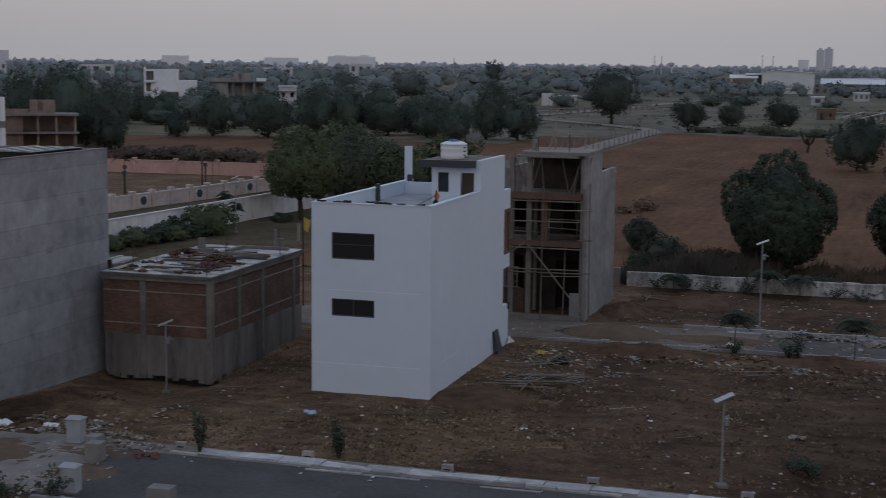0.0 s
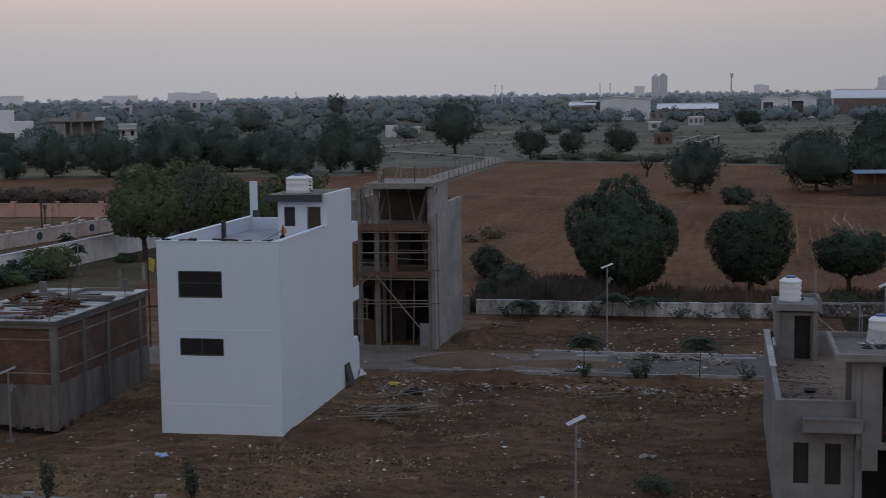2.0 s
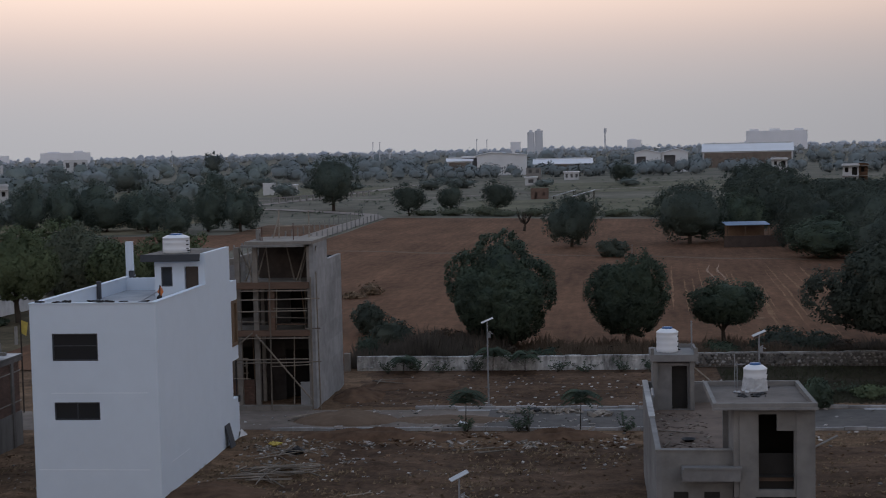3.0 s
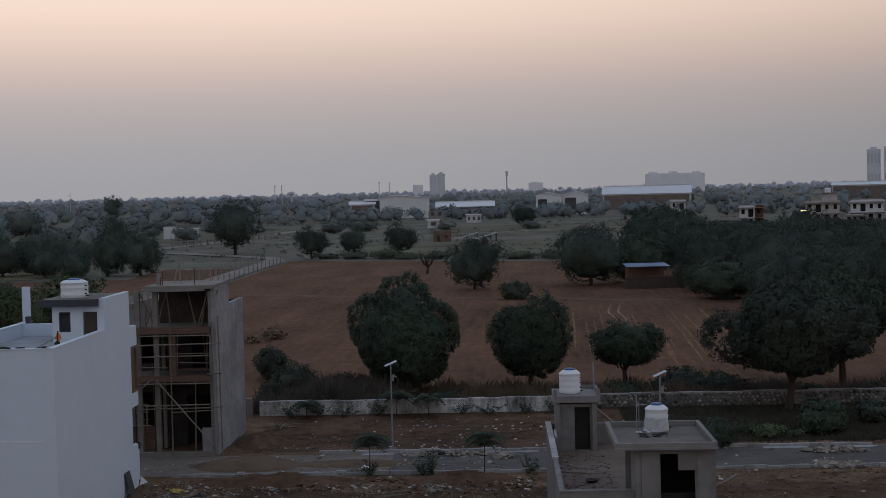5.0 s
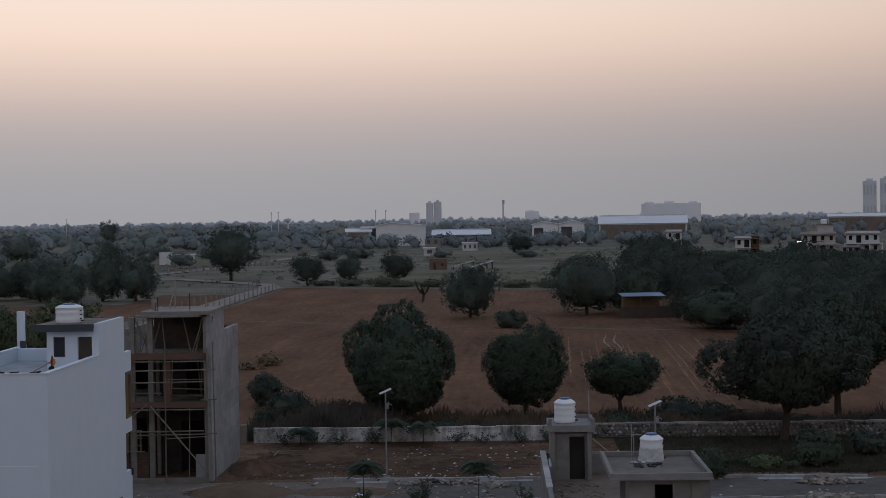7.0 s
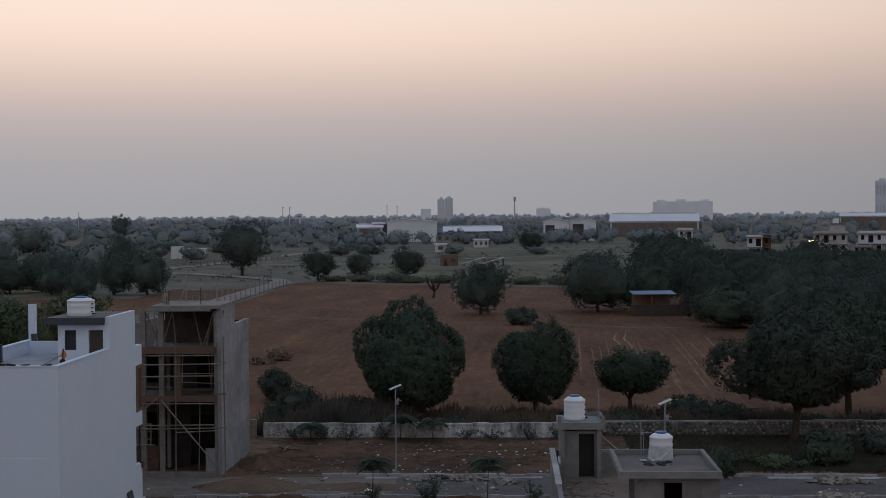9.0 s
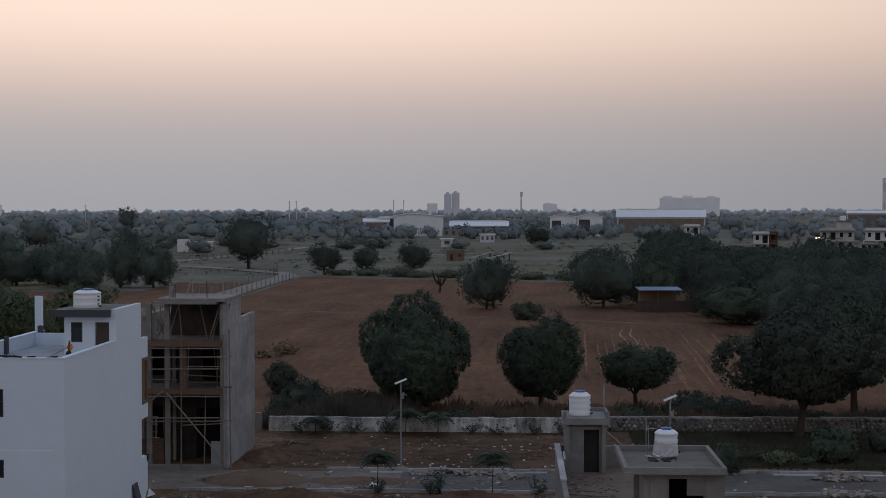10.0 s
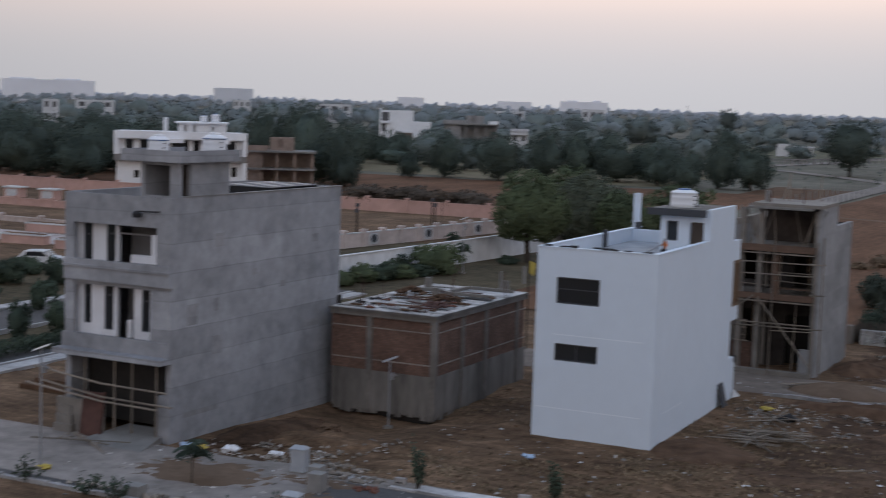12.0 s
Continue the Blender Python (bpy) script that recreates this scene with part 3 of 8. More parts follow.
def patch(name, x0, x1, y0, y1, z, material, label, seed):
    """A field or plot with an uneven outline."""
    cx, cy, s = (x0 + x1) / 2, (y0 + y1) / 2, Shape()
    n = 48
    for i in range(n):
        a = 6.2832 * i / n
        c, d = math.cos(a), math.sin(a)
        k = 1 / max(abs(c), abs(d)) * (0.93 + 0.12 * noise.noise((c * 2, d * 2, seed)))
        s.v.append((cx + c * k * (x1 - x0) / 2, cy + d * k * (y1 - y0) / 2, z))
    s.f = [tuple(range(n))]
    return solid(name, s, material, label, "field", "structure")


patch("field", -215, -52, 179, 266, 0.06, FIELD, "brown fallow field behind a pink compound wall", 1.0)
patch("field", -185, -85, 268, 345, 0.05, mat("pale_stubble", (0.150, 0.128, 0.084), 0.95, 0.3, 0.8, 0.1, 0.2, spec=0.06), "pale stubble field behind the tree belt", 7.0)
patch("field", -70, -52, 250, 300, 0.05, SOIL_RED, "bare brown plot below the tree belt", 2.0)
OLIVE_SCRUB = mat("olive_scrub", (0.112, 0.114, 0.082), 0.95, 0.4, 0.4, 0.05, 0.3, tint=(0.155, 0.150, 0.108), spec=0.05)
patch("scrub_patch", -40, 60, 335, 420, 0.08, OLIVE_SCRUB, "green scrub beyond the ploughed field", 3.0)
patch("scrub_patch", -30, 120, 470, 600, 0.08, OLIVE_SCRUB, "dull green scrubland", 4.0)
patch("scrub_patch", -200, -70, 480, 600, 0.08, OLIVE_SCRUB, "dull green scrubland with tracks", 5.0)
patch("dirt_plot", -138, -73, 92, 172, 0.05, SOIL, "bare earth inside a walled compound", 6.0)


# ---- boundary wall of field stones, limewashed along one stretch ----
def stone_wall():
    w = thing("boundary_wall", -17, 99.8, 0, 0, "low rubble-stone boundary wall with flaking limewash", "wall", "", "structure")
    rnd = random.Random(5)
    part("core", Shape().box(0, 21.5, -0.14, 0.16, -0.3, 0.88), DIRTY_WHITE, w, "flaking limewashed face")
    part("core", Shape().box(21.5, 60, 0.9, 1.2, -0.3, 0.92), mat("grey_wall_mortar", (0.115, 0.110, 0.105), 0.9, 0.5, 1.6, 0.5, 0.3), w)
    cope, ragged = Shape(), Shape()
    for i in range(54):
        x = i * 1.12
        y = 0.0 if x < 21.5 else 1.05
        (cope if x < 21.5 else ragged).box(x, x + 1.1, y - 0.2 + rnd.uniform(-0.02, 0.02), y + 0.2, 0.88, 0.96 + rnd.uniform(0, 0.07))
    part("coping", cope, DIRTY_WHITE, w)
    part("coping", ragged, mat("stained_coping", (0.20, 0.195, 0.19), 0.9, 0.6, 1.6, 0.5, 0.3), w, "stained grey coping")
    stones, k = [], 0
    for i in range(6):
        r = random.Random(40 + i)
        stones.append(Shape().rock(0, 0, 0, 0.17, r, 0.8).mesh("stone", STONE))
    for row in range(4):
        x = 21.7 + 0.2 * (row % 2)
        while x < 45 and k < 300:
            b = new("stone", stones[rnd.randrange(6)])
            b.parent = w
            b.matrix_basis = pose(x, 0.88 + rnd.uniform(-0.03, 0.03), 0.10 + row * 0.24 + rnd.uniform(-0.04, 0.04), 0, rnd.uniform(0, 360), 0) @ Matrix.Scale(rnd.uniform(0.75, 1.25), 4)
            x += rnd.uniform(0.27, 0.42)
            k += 1
    rest = Shape()
    for i in range(150):
        rest.rock(rnd.uniform(0, 21.5), -0.16, rnd.uniform(0.0, 0.75), rnd.uniform(0.08, 0.17), rnd, 0.7)
    tagged(part("stones", rest, DIRTY_WHITE, w), kind="stuff")
    part("gate_post", Shape().box(-0.9, -0.5, -0.25, 0.2, -0.2, 1.25), CONCRETE_DK, w)
    return w


stone_wall()


# ---- houses ----
def window(parent, axis, u0, u1, w, z0, z1, out, frame_mat=DARK_PAINT, bars=1, pane=GLASS, depth=0.12, sill=False, transom=0.0):
    """A window set back in an opening of a wall along x or y; out is the sign of the outer side."""
    o = thing("window", 0, 0)
    o.parent = parent
    d = -out * depth

    def put(s, a, b, c, e, t0, t1):
        lo, hi = sorted((w + d + t0 * out, w + d + t1 * out))
        s.box(a, b, lo, hi, c, e) if axis == "x" else s.box(lo, hi, a, b, c, e)

    f = Shape()
    t = 0.06
    put(f, u0, u1, z0, z0 + t, 0, 0.07)
    put(f, u0, u1, z1 - t, z1, 0, 0.07)
    put(f, u0, u0 + t, z0 + t, z1 - t, 0, 0.07)
    put(f, u1 - t, u1, z0 + t, z1 - t, 0, 0.07)
    for i in range(bars):
        c = u0 + (u1 - u0) * (i + 1) / (bars + 1)
        put(f, c - 0.025, c + 0.025, z0 + t, z1 - t, 0, 0.06)
    if transom:
        put(f, u0 + t, u1 - t, z0 + (z1 - z0) * transom - 0.02, z0 + (z1 - z0) * transom + 0.02, 0.002, 0.058)
    part("frame", f, frame_mat, o)
    g = Shape()
    put(g, u0 + 0.03, u1 - 0.03, z0 + 0.03, z1 - 0.03, 0.015, 0.03)
    part("pane", g, pane, o)
    if sill:
        q = Shape()
        lo, hi = sorted((w + 0.05 * out, w - 0.1 * out))
        q.box(u0 - 0.05, u1 + 0.05, lo, hi, z0 - 0.06, z0 - 0.004) if axis == "x" else q.box(lo, hi, u0 - 0.05, u1 + 0.05, z0 - 0.06, z0 - 0.004)
        part("sill", q, WHITE, o)
    return o


def water_tank(x, y, z, r, h, label, ribs=3, dent=0.0, lid=BLUE):
    t = thing("water_tank", x, y, z, 0, label, "water tank", "rooftop water tanks")
    prof = [(r * 0.96, 0), (r, 0.04)]
    for i in range(ribs):
        c = h * 0.72 * (i + 0.5) / ribs
        prof += [(r, c - 0.05), (r * 1.03, c), (r, c + 0.05)]
    prof += [(r, h * 0.76), (r * 1.04, h * 0.78), (r * 0.98, h * 0.81), (r * 0.72, h * 0.90), (r * 0.50, h * 0.93)]
    part("body", Shape().lathe(prof, 28), TANK, t, smooth=True)
    part("lid", Shape().lathe([(r * 0.48, h * 0.92), (r * 0.5, h * 0.94), (r * 0.49, h * 0.985), (r * 0.3, h)], 20), lid, t, "domed plastic lid", True)
    if lid == TANK:
        part("brim", Shape().lathe([(r * 1.0, h * 0.74), (r * 1.05, h * 0.75), (r * 1.05, h * 0.775), (r * 1.0, h * 0.785)], 24), BLUE, t, "thin blue brim")
    part("outlet", Shape().tube((r * 0.9, -r * 0.3, 0.12), (r * 1.18, -r * 0.4, 0.12), 0.035), BLACK, t)
    for i in range(3):
        part("fitting", Shape().box(r * 0.86, r * 1.03, -r * 0.45, -r * 0.3, h * (0.2 + 0.2 * i), h * (0.25 + 0.2 * i)), BLACK, t)
    return t


def white_house():
    h = thing("house", -25.5, 62.4, 0, 0, "tall narrow white-painted house with dark windows", "house")
    W, D, T = 5.85, 14.4, 0.23
    holes = [(1.0, 3.12, 6.32, 7.56), (1.0, 3.12, 3.63, 4.45)]
    part("wall", Shape().wall("x", 0, W, 0, T, -0.8, 8.9, holes), WHITE, h)
    part("wall", Shape().wall("y", T, 13.1, W - T, W, -0.8, 8.9), WHITE, h)
    part("wall", Shape().wall("y", T, D, 0, T, -0.8, 8.9), WHITE, h)
    part("wall", Shape().wall("x", T, W - T, 13.1 - T, 13.1, -0.4, 8.9, [(0.8, 2.0, 0.4, 2.6), (3.0, 4.6, 3.8, 6.0), (3.0, 4.6, 0.9, 2.6)]), WHITE, h)
    part("roof", Shape().box(T, W - T, T, 13.1 - T, 8.0, 8.25), mat("pale_terrace", (0.30, 0.315, 0.34), 0.8, 0.25, 1.0, 0.4, 0.1), h)
    # Floors take the near-black room shade as their colour.
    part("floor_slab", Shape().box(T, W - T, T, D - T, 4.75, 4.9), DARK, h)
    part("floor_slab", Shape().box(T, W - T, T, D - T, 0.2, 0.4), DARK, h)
    part("coping", Shape().box(-0.03, W + 0.03, -0.03, T + 0.03, 8.903, 8.95).box(-0.03, T + 0.03, T + 0.034, D, 8.903, 8.95).box(W - T - 0.03, W + 0.03, T + 0.034, 8.2, 8.903, 8.95), WHITE, h, apart=True)
    part("plaster_band", Shape().box(0.9, W - 0.5, -0.010, -0.002, 4.85, 4.885), FRESH_WHITE, h)
    part("plaster_band", Shape().box(0.15, W - 0.5, -0.010, -0.002, 1.36, 1.395), FRESH_WHITE, h)
    part("plaster_band", Shape().box(W + 0.002, W + 0.009, 1.6, 4.6, 1.37, 1.40), FRESH_WHITE, h)
    window(h, "x", 1.0, 3.12, 0, 6.32, 7.56, -1, bars=0, transom=0.55)
    window(h, "x", 1.0, 3.12, 0, 3.63, 4.45, -1, bars=1)
    # stair room on the roof
    x0, y0 = 3.25, 8.3
    part("stair_room_wall", Shape().wall("x", x0, W - T - 0.003, y0, y0 + T, 7.95, 10.30, [(3.58, 4.16, 8.85, 9.85), (4.78, 5.5, 8.0, 9.85)]), WHITE, h)
    part("stair_room_wall", Shape().wall("y", y0 + T, 13.1, x0, x0 + T, 7.95, 10.30), WHITE, h)
    part("stair_room_wall", Shape().wall("y", y0, 13.1, W - T, W + 0.003, 8.902, 10.50), WHITE, h)
    part("stair_room_roof", Shape().box(x0 - 0.55, W - T, y0 - 0.45, 12.9, 10.302, 10.46), SLAB_ROOF, h)
    part("roof_fascia", Shape().box(x0 - 0.56, W - T + 0.1, y0 - 0.50, y0 - 0.453, 10.14, 10.50), DARK_PAINT, h, "dark slate-grey roof edge")
    window(h, "x", 3.58, 4.16, y0, 8.85, 9.85, -1, bars=0)
    door = Shape().box(4.82, 5.46, y0 + 0.13, y0 + 0.17, 8.0, 9.82)
    part("door", door, mat("brown_door", (0.055, 0.042, 0.034), 0.6, 0.2, 3, 0.5, 0.05), h, "dark brown stair-room door")
    # chimney-like pier at the far corner and dark stubs along the parapet
    part("pier", Shape().box(-0.04, 0.30, 13.7, 14.05, 8.9, 10.8), WHITE, h)
    part("post", Shape().box(T + 0.004, 0.42, 8.2, 8.4, 7.95, 9.15), DARK_PAINT, h)
    part("post", Shape().box(T + 0.004, 0.48, 13.3, 13.6, 7.95, 9.25), DARK_PAINT, h)
    part("pipe", Shape().tube((W - 2.9, 3.2, 8.0), (W - 2.2, 8.2, 8.75), 0.03), STEEL, h)
    # street side: balcony block, timber screen and railing
    part("balcony_wall", Shape().wall("y", 13.102, 14.45, W - T, W, 4.31, 8.6, [(13.18, 14.38, 5.08, 7.54)]), WHITE, h)
    part("balcony_wall", Shape().box(0.3, W - T - 0.003, 14.3, 14.45, 4.31, 5.3), WHITE, h)
    part("balcony_slab", Shape().box(0.3, W - T - 0.003, 13.103, 14.297, 4.31, 4.5), WHITE, h)
    part("balcony_slab", Shape().box(0.3, W - T - 0.003, 13.103, 14.45, 8.3, 8.5), WHITE, h)
    for u0, u1, z0, z1 in ((13.18, 13.36, 5.08, 7.54), (14.2, 14.38, 5.08, 7.54), (13.36, 14.2, 5.08, 5.24), (13.36, 14.2, 7.38, 7.54)):
        part("timber_frame", Shape().box(W - 0.1, W + 0.03, u0, u1, z0, z1), TIMBER, h, "brown timber window frame")
    part("side_pane", Shape().box(W - 0.12, W - 0.09, 13.36, 14.2, 5.24, 7.38), TIMBER, h, "pale brown boarded window")
    part("porch_wall", Shape().box(W - T, W, 13.102, 14.3, -0.4, 2.25), WHITE, h)
    part("porch_lamp", Shape().box(W - 0.05, W + 0.06, 14.1, 14.35, 1.95, 2.3), BLACK, h)
    part("railing", Shape().tube((W - 0.1, 13.15, 3.2), (W - 0.1, 14.25, 3.2), 0.02).tube((W - 0.1, 14.2, 2.25), (W - 0.1, 14.2, 4.31), 0.03), BLACK, h)
    part("apron", Shape().add([(W, D + 0.2, 0.38), (W + 0.35, D + 0.5, -0.1), (W, D + 0.5, -0.1), (W, D - 0.5, -0.1), (W, D - 0.4, 0.3)], [(0, 1, 2), (0, 4, 3, 1)]), WHITE_ROUGH, h)
    return h


white_house()
water_tank(-21.5, 72.1, 10.462, 0.68, 0.98, "white ribbed plastic water tank on the stair-room roof", 2)
f = thing("flag", -20.15, 64.6, 8.95, 0, "small faded orange and brown flag on a dark stick", "flag")
part("stick", Shape().tube((0, 0, -0.5), (0.05, 0, 0.55), 0.04, 0.03), BLACK, f)
part("tail", Shape().add([(0.0, 0, 0.12), (-0.14, 0.03, -0.02), (-0.05, -0.03, -0.38), (0.12, 0.02, -0.12), (0.14, 0, 0.05)], [(0, 1, 2, 3, 4)]), BLACK, f, "dark torn cloth")
part("cloth", Shape().add([(0.05, 0, 0.55), (-0.1, 0.05, 0.2), (0.12, -0.04, 0.05), (0.2, 0.05, 0.25)], [(0, 1, 2), (0, 2, 3)]), ORANGE, f)
for x, y, r in ((-24.6, 66.0, 0.5), (-23.9, 67.2, 0.35), (-24.9, 69.0, 0.3)):
    s, rr = Shape(), random.Random(int(y * 10))
    for i in range(14):
        s.rock(x + rr.uniform(-r, r), y + rr.uniform(-r, r), 8.32, rr.uniform(0.08, 0.2), rr)
    solid("rubble_pile", s, BLACK, "dark scraps lying on the white roof terrace", "rubble", "stuff")


s, rr = Shape(), random.Random(5)
for i in range(16):
    x = rr.choice([rr.uniform(-25.3, -23.6), rr.uniform(-22.2, -20.0)])
    m = pose(x, 62.5 + rr.uniform(-0.06, 0.12), 8.975, 0, rr.uniform(-8, 8), rr.uniform(-25, 25))
    s.box(-rr.uniform(0.06, 0.28), rr.uniform(0.06, 0.28), -0.04, 0.04, -0.025, rr.uniform(0.02, 0.07), m)
solid("scraps", s, BLACK, "dark scraps lying along the white parapet", "rubble", "stuff")


STAINED = mat("stained_plinth", (0.150, 0.140, 0.130), 0.9, 0.5, 1.8, 0.5, 0.3, stretch=(1, 1, 0.22))
FRAME_GREY = mat("weathered_frame", (0.152, 0.140, 0.130), 0.9, 0.35, 2.2, 0.6, 0.2)


def brick_shell():
    h = thing("house", -37.4, 63.8, 0, 0, "unfinished single-storey house of brick panels in a concrete frame", "house")
    W, D = 6.05, 11.6
    part("plinth", Shape().box(0.1, W - 0.08, 0.08, D, -0.25, 1.75), STAINED, h, "rough stained concrete plinth")
    # Core coloured near black for the shaded gap under the plinth.
    part("core", Shape().box(0.5, W - 0.45, 0.45, D - 0.4, -1.3, -0.25), DARK, h)
    fr_ = random.Random(17)
    for i in range(16):
        u = 0.2 + i * 0.36
        part("plinth_lip", Shape().box(u, u + 0.33, 0.1, 0.4, -0.25 - fr_.uniform(0.02, 0.3), -0.253), STAINED, h)
    for i in range(24):
        u = 0.5 + i * 0.44
        part("plinth_lip", Shape().box(W - 0.4, W - 0.1, u, u + 0.41, -0.25 - fr_.uniform(0.02, 0.3), -0.253), STAINED, h)
    for u0, u1 in ((0.0, 2.1), (2.4, W - 0.3)):
        for z0, z1 in ((1.753, 2.28), (2.34, 3.92), (3.98, 4.5)):
            part("brick_panel", Shape().box(u0, u1, 0.12, 0.32, z0, z1), BRICK, h)
    ys = (0.3, 3.3, 6.2, 10.4, D)
    for a, b in zip(ys, ys[1:]):
        for z0, z1 in ((1.753, 2.28), (2.34, 3.92), (3.98, 4.5)):
            part("brick_panel", Shape().box(W - 0.32, W - 0.12, a + 0.14, b - 0.14, z0, z1), BRICK, h)
    pale = mat("pale_mortar", (0.25, 0.225, 0.20), 0.9, 0.4, 2.0, 0.6, 0.1)
    for z in (2.28, 3.92):
        part("mortar_band", Shape().box(0.0, W - 0.3, 0.09, 0.33, z, z + 0.06), pale, h)
        part("mortar_band", Shape().box(W - 0.33, W - 0.09, 0.3, D, z, z + 0.06), pale, h)
    part("column", Shape().box(2.1, 2.4, 0.02, 0.4, -0.4, 4.5), FRAME_GREY, h)
    part("column", Shape().box(W - 0.3, W, 0.0, 0.3, -0.4, 4.5), FRAME_GREY, h)
    for y in ys[1:4]:
        part("column", Shape().box(W - 0.4, W - 0.02, y - 0.14, y + 0.14, -0.4, 4.5), FRAME_GREY, h)
    part("roof_beam", Shape().box(-0.06, W + 0.0, 0.0, D, 4.5, 4.72), FRAME_GREY, h)
    part("roof_slab", Shape().box(-0.1, W + 0.07, -0.07, D, 4.723, 4.85), mat("stained_slab", (0.120, 0.110, 0.102), 0.9, 0.35, 2.0, 0.6, 0.2), h, "dark stained slab edge")
    part("roof_screed", Shape().box(-0.06, W + 0.04, -0.03, D - 0.1, 4.852, 4.88), mat("dry_cement", (0.20, 0.192, 0.188), 0.6, 0.75, 1.1, 0.6, 0.2, tint=(0.52, 0.52, 0.53)), h, "patchy pale cement screed")
    part("rear_wall", Shape().box(0, W - 0.4, D - 0.3, D, -0.3, 4.5), CONCRETE_DK, h)
    part("side_wall", Shape().box(-0.1, 0.1, 0.4, D, -0.3, 4.5), CONCRETE_DK, h)
    rnd = random.Random(8)
    for x, y in ((3.2, 5.6), (0.8, 9.5), (5.0, 10.9)):
        part("column_stub", Shape().box(x - 0.17, x + 0.17, y - 0.15, y + 0.15, 4.85, 5.5), CONCRETE_DK, h)
    for x, y in ((0.9, 1.6), (1.0, 1.7), (0.95, 4.0), (3.0, 7.9), (3.1, 8.0), (5.7, 0.2), (5.8, 9.0), (4.8, 4.4)):
        part("rebar", Shape().tube((x, y, 4.85), (x + rnd.uniform(-0.1, 0.1), y, 4.85 + rnd.uniform(0.7, 1.6)), 0.018, n=5), RUST, h, "rusty reinforcing bar")
    low = Shape()
    for x0, x1, y0, y1 in ((2.8, 5.7, 7.6, 7.8), (2.7, 2.9, 7.8, 10.6), (2.9, 5.6, 10.5, 10.7), (0.4, 2.4, 8.2, 8.35)):
        low.box(x0, x1, y0, y1, 4.86, 5.05)
    part("upstand", low, CONCRETE_DK, h)
    # shuttering planks and damp strips left lying across the slab
    for i in range(13):
        x0, y0 = rnd.uniform(0.1, 3.2), 0.7 + i * 0.78 + rnd.uniform(-0.2, 0.2)
        part("plank", Shape().box(0, rnd.uniform(0.9, 2.6), -rnd.uniform(0.07, 0.16), 0.08, 0, 0.035, pose(x0, y0, 4.884, 0, 0, rnd.uniform(-9, 9))), STAINED, h, "dark wet plank on the slab")
    return h


brick_shell()
rnd = random.Random(12)
for x, y, r, hh, m_, lab in ((-36.2, 70.4, 0.9, 0.5, SOIL_RED, "heap of red earth on the bare roof slab"), (-33.6, 69.3, 1.0, 0.35, SOIL_RED, "heap of red earth on the bare roof slab"), (-33.0, 67.0, 0.8, 0.2, RUST, "low heap of rusty scrap on the roof slab")):
    s = Shape()
    for i in range(60):
        a, d = rnd.uniform(0, 6.28), r * math.sqrt(rnd.random())
        s.rock(x + d * math.cos(a), y + d * math.sin(a), 4.9 + hh * (1 - d / r) * 0.9, rnd.uniform(0.12, 0.22), rnd)
    solid("earth_mound", s, m_, lab, "earth heap", "stuff")
for i in range(24):
    x, y, w_, d_ = rnd.uniform(-37.0, -32.8), rnd.uniform(64.2, 72.5), rnd.uniform(0.6, 1.9), rnd.uniform(0.3, 0.8)
    solid("cement_patch", Shape().add([(x, y, 4.885 + i * 0.002), (x + w_, y + rnd.uniform(-0.2, 0.2), 4.885 + i * 0.002), (x + w_ * 0.9, y + d_, 4.885 + i * 0.002), (x + w_ * 0.3, y + d_ * 1.3, 4.885 + i * 0.002), (x - 0.1, y + d_ * 0.7, 4.885 + i * 0.002)], [(0, 1, 2, 3, 4)]), rnd.choice([WHITE_ROUGH, WHITE_ROUGH, CONCRETE_LT, DARK_PAINT, SLAB_ROOF, SOIL_RED, DARK]), "spilled cement or damp patch on the bare roof slab", "cement", "", "cement patches")
for i in range(9):
    x, y, a = rnd.uniform(-36.8, -33.6), rnd.uniform(64.6, 73.5), rnd.uniform(-20, 20)
    o = thing("plank", x, y, 4.91, a, "dark board lying on the bare roof slab", "plank", "boards on the roof")
    part("board", Shape().box(0, rnd.uniform(1.0, 2.6), 0, 0.16, 0, 0.06), rnd.choice([RUST, BLACK, SHUTTER]), o)
for i in range(26):
    x, y = rnd.uniform(-36.8, -31.9), rnd.uniform(64.3, 70.0)
    s = Shape()
    for k in range(5):
        s.rock(x + rnd.uniform(-0.4, 0.4), y + rnd.uniform(-0.15, 0.15), 4.93, rnd.uniform(0.08, 0.2), rnd, 0.5)
    solid("scrap_pile", s, rnd.choice([RUST, BLACK, BRICK_RED, SOIL_RED]), "small dark scrap pile on the roof slab", "rubble", "stuff", "scraps on the roof")


PATCHES = [(3.2, 8.55, 0.7, 0.62), (1.2, 5.15, 0.75, 0.95), (3.2, 5.6, 0.35, 0.6), (3.1, 3.6, 0.75, 0.85), (8.6, 6.2, 0.5, 0.3), (10.6, 3.9, 1.6, 0.35), (6.2, 7.0, 0.4, 0.3), (1.0, 1.0, 2.6, 0.22), (11.5, 8.2, 0.5, 0.4)]


